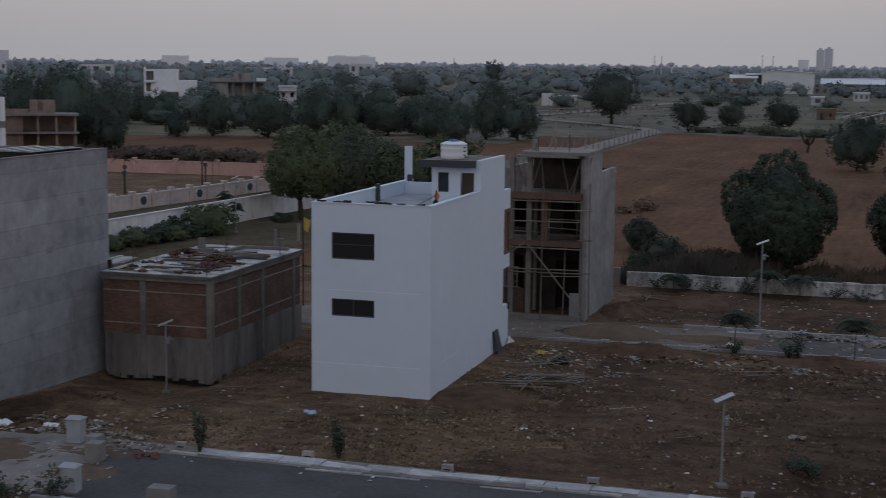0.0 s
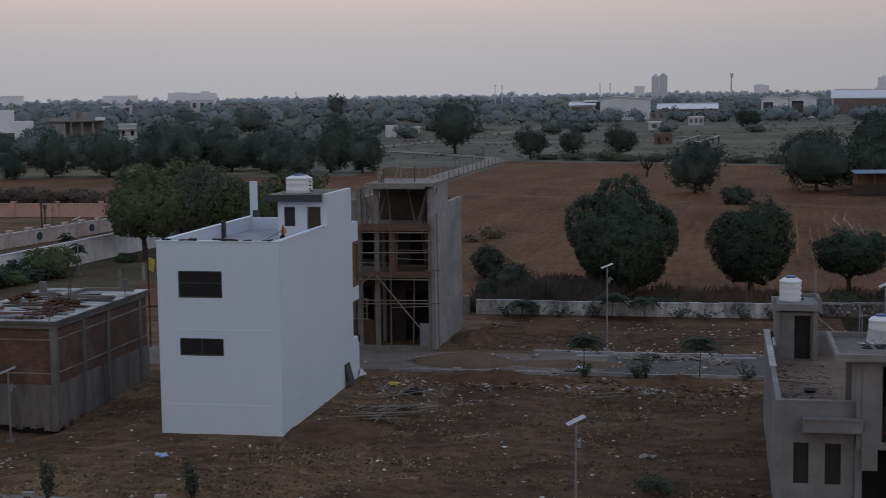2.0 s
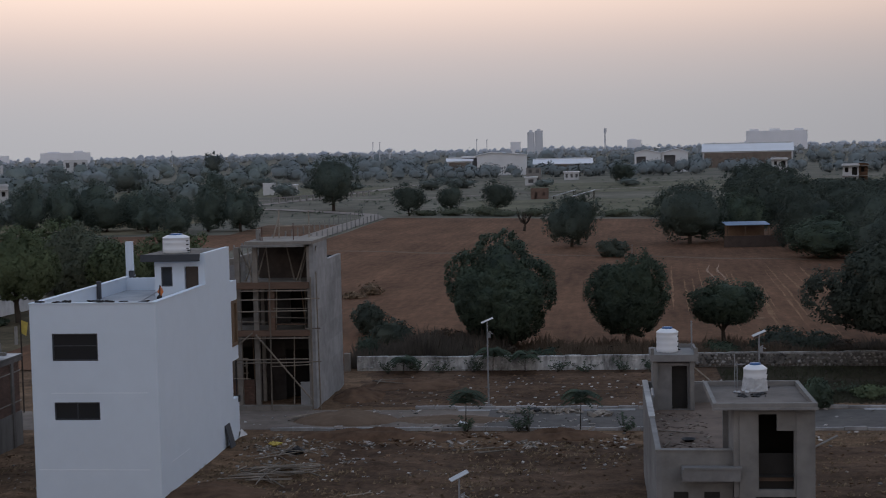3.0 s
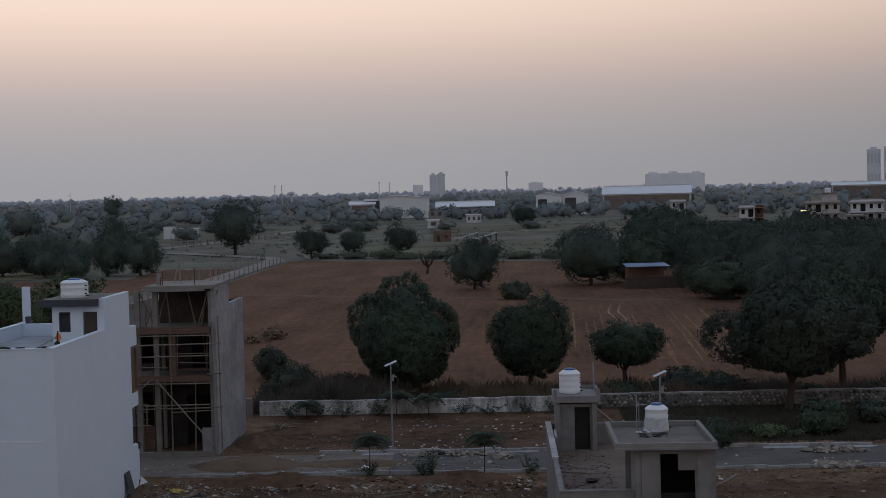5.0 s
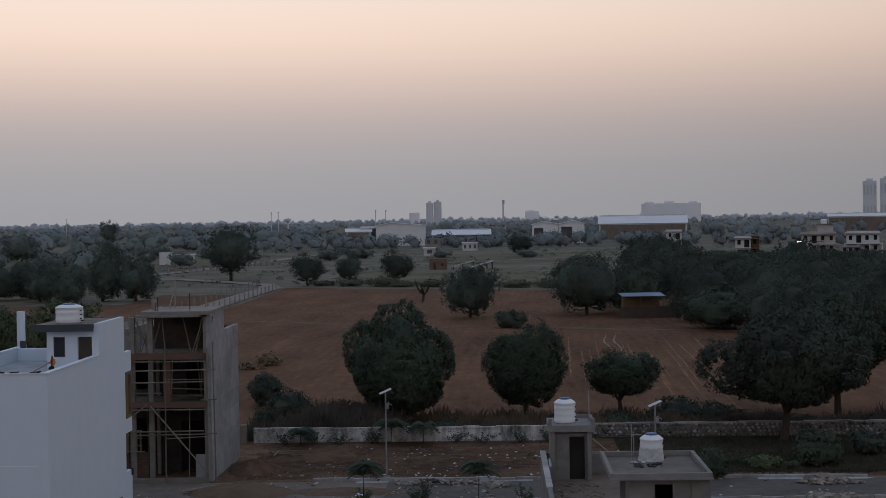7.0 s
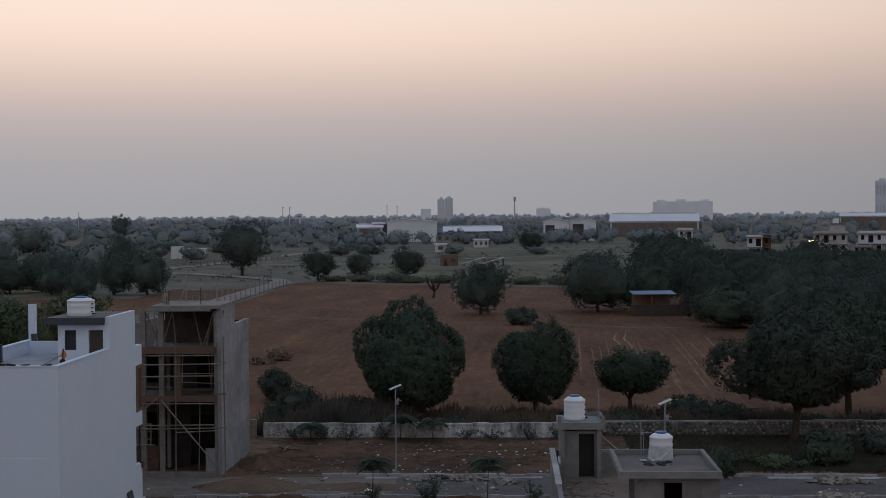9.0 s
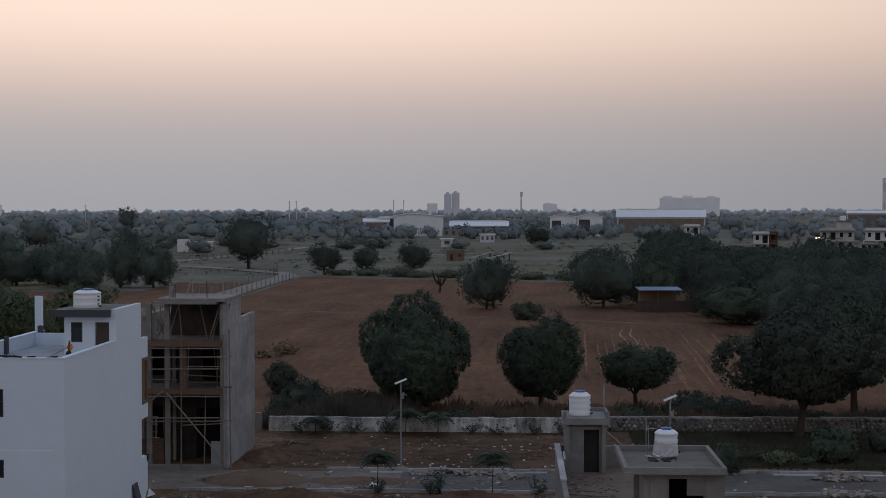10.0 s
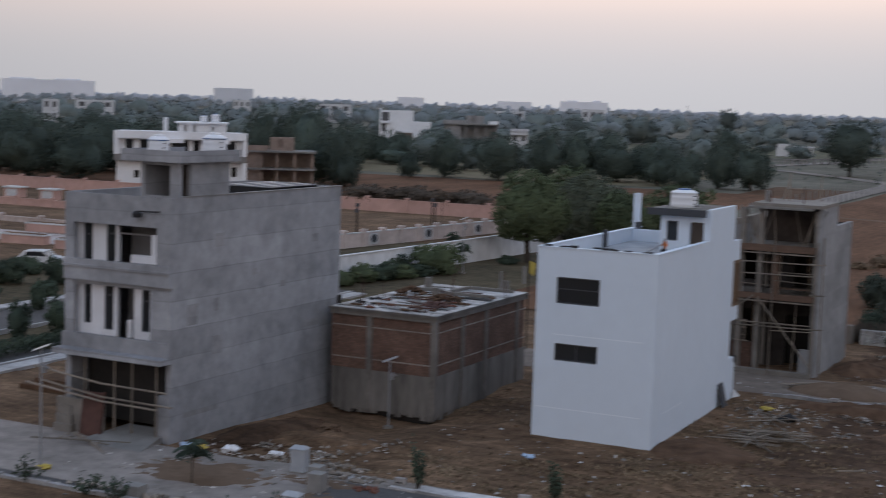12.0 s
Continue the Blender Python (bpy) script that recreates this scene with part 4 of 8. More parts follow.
def grey_house():
    h = thing("house", -44.2, 51.4, 0, -1.0, "tall grey cement-plastered house under construction", "house")
    W, D, T = 6.0, 14.2, 0.23
    part("wall", Shape().wall("y", 0.9, D, W - T, W, -1.4, 10.9), GREY_PLASTER, h, "bare plaster side wall with patchy lift marks")
    part("wall", Shape().wall("y", 0.9, D, 0, T, -1.2, 10.9), GREY_PLASTER, h)
    part("wall", Shape().wall("x", T, W - T, D - T, D, -1.4, 10.9), GREY_PLASTER, h)
    # recessed front walls of the upper floors, painted white
    up = [(0.70, 1.22, 7.75, 9.5), (2.02, 2.55, 7.6, 9.6), (2.7, 5.3, 7.6, 9.6)]
    lo = [(0.74, 1.16, 4.9, 6.7), (1.92, 2.45, 4.7, 6.8), (2.65, 3.62, 4.1, 6.8), (4.05, 4.52, 4.8, 6.7)]
    white = mat("chalky_white_paint", (0.60, 0.61, 0.65), 0.8, 0.12, 1.5, 0.4, 0.05)
    part("front_wall", Shape().wall("x", T, W - T, 0.45, 0.65, 6.95, 9.75, up), white, h, "white-painted balcony wall")
    part("front_wall", Shape().wall("x", T, W - T, 0.45, 0.65, 3.9, 6.9, lo), white, h, "white-painted balcony wall")
    for u in up[:2] + [lo[0], lo[1], lo[3]]:
        window(h, "x", u[0], u[1], 0.45, u[2], u[3], -1, bars=0)
        part("transom", Shape().box(u[0] + 0.06, u[1] - 0.06, 0.50, 0.56, u[3] - 0.55, u[3] - 0.49), DARK_PAINT, h)
    # Lining colour has the recess's shade in it, darker than the plaster outside.
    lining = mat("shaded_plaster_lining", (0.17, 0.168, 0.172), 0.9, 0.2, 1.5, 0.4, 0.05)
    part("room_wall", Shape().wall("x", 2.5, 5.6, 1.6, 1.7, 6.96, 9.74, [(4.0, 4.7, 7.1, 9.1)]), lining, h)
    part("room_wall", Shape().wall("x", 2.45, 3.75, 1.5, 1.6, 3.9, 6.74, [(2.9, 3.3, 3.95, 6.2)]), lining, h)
    part("sill_wall", Shape().box(3.6, 5.2, 0.2, 0.44, 7.903, 8.25).box(4.75, 5.2, 0.2, 0.44, 8.253, 9.2), white, h, "white balcony upstand", apart=True)
    part("sill_wall", Shape().box(3.45, 3.6, 0.2, 0.44, 4.503, 5.3), white, h)
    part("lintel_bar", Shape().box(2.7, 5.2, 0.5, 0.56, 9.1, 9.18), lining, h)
    # Added near-black panels stand for the shade inside the rooms.
    part("room_shade_panel", Shape().box(T, W - T, 4.5, 4.6, 3.6, 9.7), DARK, h)
    part("room_shade_panel", Shape().box(0.31, W - 0.3, 1.3, 1.4, 0.41, 3.59), DARK, h)
    part("roof_slab", Shape().box(T, W - T, 0.2, D - T, 9.75, 9.93), CONCRETE_DK, h)
    part("balcony_parapet", Shape().box(0, W, 0, 0.15, 9.55, 10.9).box(0, 0.15, 0.153, 0.9, 9.55, 10.9).box(W - 0.15, W, 0.153, 0.9, 9.55, 10.9), GREY_PLASTER, h, apart=True)
    part("balcony_pier", Shape().box(0, 0.5, 0.0, 0.25, 7.9, 9.55), GREY_PLASTER, h)
    part("balcony_pier", Shape().box(W - 0.8, W, 0.0, 0.9, 7.9, 9.55), GREY_PLASTER, h)
    part("balcony_band", Shape().box(0, W, -0.1, 0.12, 6.95, 7.9).box(0, 0.12, 0.123, 0.9, 6.95, 7.9).box(W - 0.12, W, 0.123, 0.9, 6.95, 7.9), GREY_PLASTER, h, apart=True)
    part("balcony_slab", Shape().box(0.003, W - 0.003, 0.12, 0.9, 6.75, 6.95), GREY_PLASTER, h)
    part("balcony_pier", Shape().box(0, 0.5, 0.0, 0.25, 4.5, 6.95), GREY_PLASTER, h)
    part("balcony_pier", Shape().box(W - 1.1, W, 0.0, 0.9, 4.5, 6.75), GREY_PLASTER, h)
    part("balcony_band", Shape().box(-0.1, W + 0.05, -0.75, 0.12, 3.6, 3.85).box(-0.1, W, -0.1, 0.12, 3.853, 4.5), GREY_PLASTER, h, apart=True)
    part("balcony_slab", Shape().box(0, W, 0.12, 0.9, 3.6, 3.85), GREY_PLASTER, h)
    part("balcony_cheek", Shape().box(W - 0.12, W - 0.003, 0.124, 0.9, 3.853, 4.5), GREY_PLASTER, h)
    patch_mat = plaster("patched_plaster", (0.225, 0.226, 0.240), (0.9, 0.7), 0.1)
    for u, z, w_, t_ in PATCHES:
        part("plaster_patch", Shape().box(W + 0.002, W + 0.006, u, u + w_, z, z + t_), patch_mat, h, "darker square of patched plaster")
    part("ledge", Shape().box(-0.03, W + 0.03, -0.16, -0.103, 7.55, 7.65), GREY_PLASTER, h)
    # open ground floor
    part("pier", Shape().box(W - 0.7, W, 0.0, 0.9, -0.6, 2.1), GREY_PLASTER, h)
    part("pier", Shape().box(W - 0.28, W, 0.1, 0.9, 2.1, 3.6), GREY_PLASTER, h)
    part("pier", Shape().box(0.0, 0.3, 0.1, 0.9, 0, 3.6), GREY_PLASTER, h)
    part("front_wall", Shape().box(0.0, 2.6, -0.5, -0.25, -0.1, 1.55), CONCRETE_DK, h)
    part("stair", Shape().box(0.1, 1.1, -0.85, -0.503, 0, 0.4).box(0.1, 1.0, -0.7, -0.503, 0.4, 0.8).box(0.1, 0.9, -0.6, -0.503, 0.8, 1.2), CONCRETE_DK, h, apart=True)
    for x in (1.3, 3.0, 4.0, 5.35):
        part("prop", Shape().tube((x, -0.1, 0.0), (x, -0.1, 3.6), 0.05), BAMBOO, h)
    for z, dx in ((2.35, 0.0), (1.75, 0.3), (1.55, -0.5)):
        part("bamboo_pole", Shape().tube((-1.0 + dx, -0.85, z + 0.55), (2.8, -0.8, z + 0.15), 0.045).tube((2.8, -0.8, z + 0.15), (6.4 + dx, -0.75, z + 0.1), 0.045), BAMBOO, h)
    part("ramp", Shape().add([(3.0, 0.9, 0.4), (5.4, 0.9, 0.4), (6.0, -2.2, 0.0), (2.2, -2.2, 0.0), (3.0, 0.9, -0.2), (5.4, 0.9, -0.2)], [(0, 3, 2, 1), (0, 4, 3), (1, 2, 5)]), CONCRETE_LT, h, "grey cement entrance ramp")
    part("coping", Shape().box(W - T - 0.03, W + 0.035, 0.9, D + 0.03, 10.903, 10.945), CONCRETE_LT, h, "thin pale cement coping")
    # stair room with a wide canopy
    part("stair_room_wall", Shape().wall("x", 3.9, W, 0.5, 0.7, 10.903, 12.45, [(4.1, 5.5, 10.95, 12.3)]), GREY_PLASTER, h)
    part("stair_room_wall", Shape().box(3.9, W - 0.155, 0.5, 0.7, 9.932, 10.9), GREY_PLASTER, h)
    part("stair_room_wall", Shape().wall("y", 0.7, 4.25, W - 0.2, W, 10.902, 12.45, [(0.72, 1.35, 10.95, 12.35)]), GREY_PLASTER, h)
    part("stair_room_wall", Shape().wall("y", 0.7, 4.25, 3.9, 4.1, 9.93, 12.45), GREY_PLASTER, h)
    part("stair_room_wall", Shape().wall("x", 4.1, W - 0.2, 4.05, 4.25, 9.93, 12.45), GREY_PLASTER, h)
    # Stair-room shade is put into this lining's colour.
    part("stair_room_lining", Shape().box(4.15, W - 0.25, 2.6, 2.7, 9.95, 12.4), mat("dim_plaster", (0.10, 0.088, 0.082), 0.9, 0.2, 2, 0.5, 0.0), h)
    part("canopy", Shape().box(3.1, W + 0.35, 0.2, 4.6, 12.45, 12.60).box(3.1, W + 0.35, 0.1, 0.2, 12.45, 12.97).box(W + 0.25, W + 0.35, 0.203, 4.6, 12.6, 12.97).box(3.1, 3.2, 0.203, 4.6, 12.6, 12.97), GREY_PLASTER, h, apart=True)
    part("wall_lamp", Shape().lathe([(0.02, 0), (0.2, 0.02), (0.22, 0.2), (0.1, 0.3)], 12, (4.3, -0.25, 9.98)).tube((4.3, -0.15, 10.26), (5.4, -0.1, 10.28), 0.03), BLACK, h, "black lamp on a bracket")
    # A solid near-black bar stands for the shaded gap.
    part("joint_gap", Shape().box(W - 0.02, W + 0.12, D - 0.14, D + 0.1, 0.5, 5.2), DARK, h)
    sheets = Shape()
    for i in range(9):
        sheets.box(W - 3.3 + i * 0.33, W - 3.1 + i * 0.33, 8.2, 12.5, 11.02 + 0.02 * (i % 2), 11.06 + 0.02 * (i % 2))
    part("roof_sheeting", sheets, STEEL, h, "loose grey corrugated sheets")
    part("sheeting_rail", Shape().box(W - 3.4, W - 0.3, 8.3, 8.4, 9.93, 11.01), BLACK, h)
    part("sheeting_rail", Shape().box(W - 3.4, W - 0.3, 12.3, 12.4, 9.93, 11.01), BLACK, h)
    return h


grey_house()
water_tank(-39.88, 52.52, 12.61, 0.46, 1.0, "white plastic water tank with a thin blue brim", lid=TANK)
water_tank(-38.54, 54.9, 12.61, 0.54, 1.12, "white plastic water tank with a thin blue brim", lid=TANK)
d = thing("loose_door", -42.0, 50.55, 0.02, 0, "rusty brown sheet door leaning by the unfinished front", "door")
part("leaf", Shape().box(-0.55, 0.55, -0.03, 0.03, 0, 2.0, pose(0, 0, 0, -9)), RUST, d)
part("edge", Shape().box(-0.58, -0.5, -0.05, 0.05, 0, 2.05, pose(0, 0, 0, -9)).box(0.5, 0.58, -0.05, 0.05, 0, 2.05, pose(0, 0, 0, -9)), RUST, d)


def frame_building():
    h = thing("building", -22.9, 85.1, 0, 0, "half-built concrete frame with bamboo scaffolding and a grey side wall", "building")
    W, D = 5.9, 9.2
    part("side_wall", Shape().wall("y", 0.0, 4.4, W - 0.25, W, -0.3, 10.1).wall("y", 4.4, D, W - 0.25, W, -0.3, 8.7), CONCRETE, h, "bare plaster side wall", apart=True)
    part("side_wall", Shape().wall("y", 3.0, D, 0, 0.25, 0, 8.9), CONCRETE_DK, h)
    # Rear and inner walls: the shade of the open floors is in their colours.
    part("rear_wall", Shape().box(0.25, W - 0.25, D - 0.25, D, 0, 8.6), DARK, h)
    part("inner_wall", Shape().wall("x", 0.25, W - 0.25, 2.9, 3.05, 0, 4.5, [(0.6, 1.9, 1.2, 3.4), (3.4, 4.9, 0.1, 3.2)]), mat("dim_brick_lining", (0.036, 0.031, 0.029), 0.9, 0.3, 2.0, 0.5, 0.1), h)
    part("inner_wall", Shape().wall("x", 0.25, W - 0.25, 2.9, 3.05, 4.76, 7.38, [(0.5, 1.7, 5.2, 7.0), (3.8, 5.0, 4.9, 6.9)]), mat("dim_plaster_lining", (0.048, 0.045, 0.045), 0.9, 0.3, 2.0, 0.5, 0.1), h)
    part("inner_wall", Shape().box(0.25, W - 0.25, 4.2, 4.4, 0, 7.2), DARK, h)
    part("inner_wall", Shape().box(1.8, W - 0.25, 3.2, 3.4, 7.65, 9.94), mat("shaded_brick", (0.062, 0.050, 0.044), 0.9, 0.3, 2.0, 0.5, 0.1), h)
    for z0, z1 in ((4.35, 4.75), (7.2, 7.65)):
        part("floor_slab", Shape().box(-0.3, W - 0.25, 0.25, D - 0.25, z0 + 0.2, z1), CONCRETE_DK, h)
        part("formwork", Shape().box(-0.4, W - 0.3, -0.35, 0.24, z0 + 0.12, z1 + 0.02).box(-0.42, W - 0.28, -0.38, -0.353, z0 + 0.10, z1 + 0.05), SHUTTER, h, "brown formwork boards", apart=True)
        part("formwork", Shape().box(-0.4, W - 0.3, -0.40, -0.352, z0 - 0.04, z0 + 0.03), BAMBOO, h)
    part("roof_slab", Shape().box(1.8, W + 0.02, -0.4, 4.6, 9.95, 10.15), CONCRETE_DK, h)
    part("roof_slab", Shape().box(1.6, W - 0.5, -0.6, 3.0, 9.82, 9.946), CONCRETE_LT, h)
    for x in (2.3, 1.2, W - 0.28):
        part("column", Shape().box(x - 0.15, x + 0.15, 0.02, 0.32, 0, 9.8), CONCRETE_DK, h)
    part("column", Shape().box(3.1, 3.5, -0.2, 0.1, 4.75, 7.2), SHUTTER, h, "column still in brown formwork")
    part("column", Shape().box(2.0, 2.2, 2.6, 2.8, 0, 4.5).box(2.0, 2.2, 2.6, 2.8, 4.75, 7.2), CONCRETE_DK, h, apart=True)
    part("low_wall", Shape().box(-0.2, 2.0, 0.4, 0.6, 0, 1.7), BRICK, h)
    part("low_wall", Shape().box(W - 1.0, W - 0.25, 0.05, 0.25, 0, 1.6), CONCRETE, h)
    part("base_step", Shape().box(-0.2, W - 0.25, -0.5, 0.02, -0.3, 0.25), CONCRETE_DK, h)
    part("parapet", Shape().add([(-1.2, 0.4, 7.7), (1.6, 0.4, 7.7), (1.6, 0.4, 8.9), (-1.2, 0.4, 8.2), (-1.2, 0.55, 7.7), (1.6, 0.55, 7.7), (1.6, 0.55, 8.9), (-1.2, 0.55, 8.2)], [(0, 1, 2, 3), (5, 4, 7, 6), (3, 2, 6, 7), (1, 5, 6, 2), (0, 3, 7, 4)]), CONCRETE, h)
    pole = lambda a, b, r=0.05, m=BAMBOO: part("scaffold_pole", Shape().tube(a, b, r, r * 0.8, 6), m, h)  # noqa: E731
    for x in (3.25, 5.75, 0.4):
        pole((x, -0.55, 0), (x + 0.05, -0.55, 8.0))
    for z in (3.05, 6.65, 5.95, 2.85):
        pole((-0.4, -0.6, z), (W - 0.35, -0.6, z + 0.06))
    pole((2.4, -0.65, 4.6), (W - 0.2, -0.7, 0.7))
    pole((2.2, -0.65, 4.7), (-0.6, -0.7, 2.4))
    pole((W + 0.25, -0.25, 0), (W + 0.18, -0.25, 8.3))
    for z in (2.9, 4.9, 6.7):
        pole((W - 0.5, -0.45, z), (W + 0.35, -0.2, z))
    rr = random.Random(4)
    for i in range(12):
        x = rr.choice([rr.uniform(1.2, 3.0), rr.uniform(4.2, 5.4), rr.uniform(4.5, 5.5)])
        pole((x, 0.3 + rr.uniform(0, 1), 7.65), (x + rr.uniform(-0.9, 0.9), 0.3 + rr.uniform(0, 1.5), 9.8), 0.045)
    for x, z0, z1 in ((3.4, 4.75, 7.2), (5.2, 4.75, 7.2), (4.4, 0.2, 4.4), (0.9, 1.7, 4.3)):
        pole((x, 0.5, z0), (x + 0.1, 0.5, z1), 0.04)
    for i in range(7):
        z0, z1 = ((0.1, 4.4), (4.76, 7.25))[i % 2]
        x = rr.uniform(0.3, W - 0.5)
        pole((x, rr.uniform(0.2, 1.6), z0), (x + rr.uniform(-0.15, 0.15), rr.uniform(0.2, 1.6), z1), 0.04, TIMBER)
    for z, x0, x1 in ((5.35, 0.3, 3.0), (5.6, 3.3, 5.5), (6.1, 3.4, 5.6), (1.9, 0.2, 1.9), (2.6, 3.2, 5.6)):
        pole((x0, -0.2, z), (x1, -0.15, z + rr.uniform(-0.1, 0.1)), 0.035)
    part("plank", Shape().box(3.3, 5.4, 0.3, 0.9, 5.05, 5.1), SHUTTER, h)
    rail = Shape()
    for x in (0.0, 0.75, 1.5):
        rail.tube((x, 0.5, 1.7), (x, 0.5, 3.0), 0.05)
    for z in (2.1, 2.55, 3.0):
        rail.tube((-0.1, 0.5, z), (1.6, 0.5, z), 0.04)
    part("window_grille", rail, BAMBOO, h)
    for x, y in ((2.6, 0.4), (2.7, 0.5), (4.6, 0.6)):
        part("rebar", Shape().tube((x, y, 10.15), (x, y, 10.15 + rr.uniform(0.4, 1.2)), 0.03, n=5), RUST, h)
    part("column_stub", Shape().box(2.2, 2.45, 1.0, 1.25, 10.15, 10.8), CONCRETE_LT, h)
    fr = Shape()
    for a, b in (((3.2, 3.0, 10.15), (3.2, 3.0, 11.9)), ((5.0, 3.4, 10.15), (5.0, 3.4, 11.8)), ((3.0, 3.0, 10.9), (5.2, 3.4, 10.9)), ((2.9, 2.6, 10.15), (3.25, 3.0, 11.7))):
        fr.tube(a, b, 0.04, n=5)
    part("roof_prop", fr, BAMBOO, h)
    return h


frame_building()


TANK_PLAIN = plaster("dull_plaster", (0.172, 0.168, 0.168))
TANK_LT = plaster("dull_pale_plaster", (0.168, 0.162, 0.157), (1.6, 1.2), 0.05)


def tank_house():
    h = thing("house", 1.95, 52.5, 0, 0, "small grey cement-plastered house with a roof terrace", "house")
    D = 15.6
    part("wall", Shape().wall("y", 0, D, 0, 0.2, -0.5, 4.35), TANK_PLAIN, h)
    part("coping", Shape().box(-0.03, 0.23, 6.5, D, 4.353, 4.42), mat("worn_whitewash", (0.34, 0.335, 0.335), 0.9, 0.35, 1.4, 0.5, 0.2), h, "worn whitewashed parapet top")
    part("coping", Shape().box(-0.03, 3.0, -0.03, 0.23, 4.353, 4.40), TANK_LT, h)
    part("wall", Shape().wall("x", 0.2, 2.75, 0.0, 0.2, -0.5, 4.35, [(0.62, 1.15, 1.35, 2.85), (1.72, 2.28, 1.35, 2.85)]), TANK_LT, h)
    part("wall", Shape().wall("y", 0.2, D, 5.4, 5.6, -0.5, 3.6), TANK_PLAIN, h)
    part("wall", Shape().box(0.2, 5.75, D - 0.2, D, -0.5, 4.35), TANK_PLAIN, h)
    # Near-black panel: room shade put into its colour.
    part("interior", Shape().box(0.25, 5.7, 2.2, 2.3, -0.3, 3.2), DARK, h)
    part("roof_slab", Shape().box(0.2, 5.75, 0.2, D - 0.2, 3.2, 3.4), mat("dusty_terrace", (0.140, 0.104, 0.084), 0.95, 0.3, 1.5, 0.4, 0.3), h, "dusty brown terrace floor")
    part("canopy", Shape().box(0.9, 2.95, -0.75, -0.003, 3.40, 3.82).box(0.95, 3.0, -0.78, -0.5, 3.823, 3.90), TANK_PLAIN, h, apart=True)
    # Near-black frames and panes stand for unlit open holes.
    window(h, "x", 0.62, 1.15, 0.0, 1.35, 2.85, -1, DARK, 0, DARK)
    window(h, "x", 1.72, 2.28, 0.0, 1.35, 2.85, -1, DARK, 1, DARK)
    # street-side tower with a tall opening
    part("tower_wall", Shape().wall("x", 2.75, 5.62, -0.35, -0.15, 2.75, 5.97, [(3.6, 4.88, 3.0, 5.75)]), TANK_LT, h)
    part("tower_wall", Shape().box(4.28, 4.88, -0.34, -0.16, 5.15, 5.75), TANK_LT, h)
    part("tower_wall", Shape().box(3.6, 3.64, -0.3, -0.14, 3.0, 5.75), TANK_LT, h)
    part("tower_wall", Shape().wall("y", -0.15, 4.0, 2.75, 2.9, 3.4, 5.97), TANK_PLAIN, h)
    part("tower_wall", Shape().wall("y", -0.15, 4.0, 5.47, 5.623, 2.75, 5.97), TANK_PLAIN, h)
    part("tower_wall", Shape().box(2.9, 5.47, 3.85, 4.0, 3.4, 5.97), TANK_PLAIN, h)
    # Floor, backing and lining carry the opening's shade in their colour.
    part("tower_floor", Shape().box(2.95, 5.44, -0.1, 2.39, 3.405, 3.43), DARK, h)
    part("shade_backing", Shape().box(2.95, 5.44, 0.3, 0.36, 2.76, 4.2), DARK, h)
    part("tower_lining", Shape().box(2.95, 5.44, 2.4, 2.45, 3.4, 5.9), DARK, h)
    part("gate_pier", Shape().box(2.75, 3.0, -0.15, 0.2, -0.5, 2.75).box(5.3, 5.62, -0.35, 0.2, -0.5, 2.747), TANK_PLAIN, h, apart=True)
    part("tower_roof", Shape().box(2.0, 5.65, -0.72, 4.25, 5.972, 6.03), mat("dusty_cement_deck", (0.132, 0.116, 0.106), 0.9, 0.3, 1.4, 0.5, 0.3), h)
    part("roof_parapet", Shape().box(2.0, 5.65, -0.75, -0.6, 6.033, 6.22).box(2.0, 5.65, 4.1, 4.25, 6.033, 6.22).box(2.0, 2.15, -0.597, 4.097, 6.033, 6.22).box(5.5, 5.65, -0.597, 4.097, 6.033, 6.22), TANK_LT, h, apart=True)
    part("drip_ledge", Shape().box(1.97, 5.68, -0.80, -0.753, 5.98, 6.06), TANK_PLAIN, h)
    # stair room
    part("stair_room_wall", Shape().wall("x", 0.4, 2.25, 13.4, 13.55, 3.4, 5.55, [(1.25, 1.95, 3.42, 5.4)]), TANK_PLAIN, h)
    part("stair_room_wall", Shape().wall("y", 13.552, D, 0.4, 0.55, 3.4, 5.55).wall("y", 13.552, D, 2.1, 2.25, 3.4, 5.55), TANK_PLAIN, h, apart=True)
    part("stair_room_wall", Shape().box(0.55, 2.1, D - 0.15, D + 0.003, 3.4, 5.55), TANK_PLAIN, h)
    part("stair_door", Shape().box(1.25, 1.95, 13.75, 13.8, 3.42, 5.4), DARK, h, "dark stair-room door")
    part("stair_room_roof", Shape().box(0.3, 2.4, 13.1, D + 0.1, 5.65, 5.95), TANK_PLAIN, h)
    part("roof_kerb", Shape().box(0.3, 0.45, 13.1, 13.25, 5.953, 6.25).box(2.25, 2.4, 13.1, 13.25, 5.953, 6.25).box(2.3, 2.4, 13.253, D, 5.953, 6.12).box(1.3, 2.3, D - 0.1, D, 5.953, 6.12), TANK_LT, h, apart=True)
    part("mast", Shape().tube((2.15, 13.4, 6.15), (2.15, 13.4, 7.45), 0.035), STEEL, h)
    part("stay", Shape().tube((2.2, 13.3, 5.4), (3.4, 13.0, 4.4), 0.035), BAMBOO, h)
    part("low_wall", Shape().box(2.15, 5.75, D - 0.35, D - 0.203, 3.4, 4.3), TANK_PLAIN, h)
    part("pipe", Shape().tube((0.32, 12.6, 3.4), (0.32, 12.6, 4.5), 0.06).tube((0.32, 12.6, 4.5), (0.32, 11.2, 4.4), 0.06), STEEL, h)
    part("gate_stay", Shape().tube((5.62, 0.3, 4.4), (6.6, 1.0, 4.7), 0.04), TANK_LT, h)
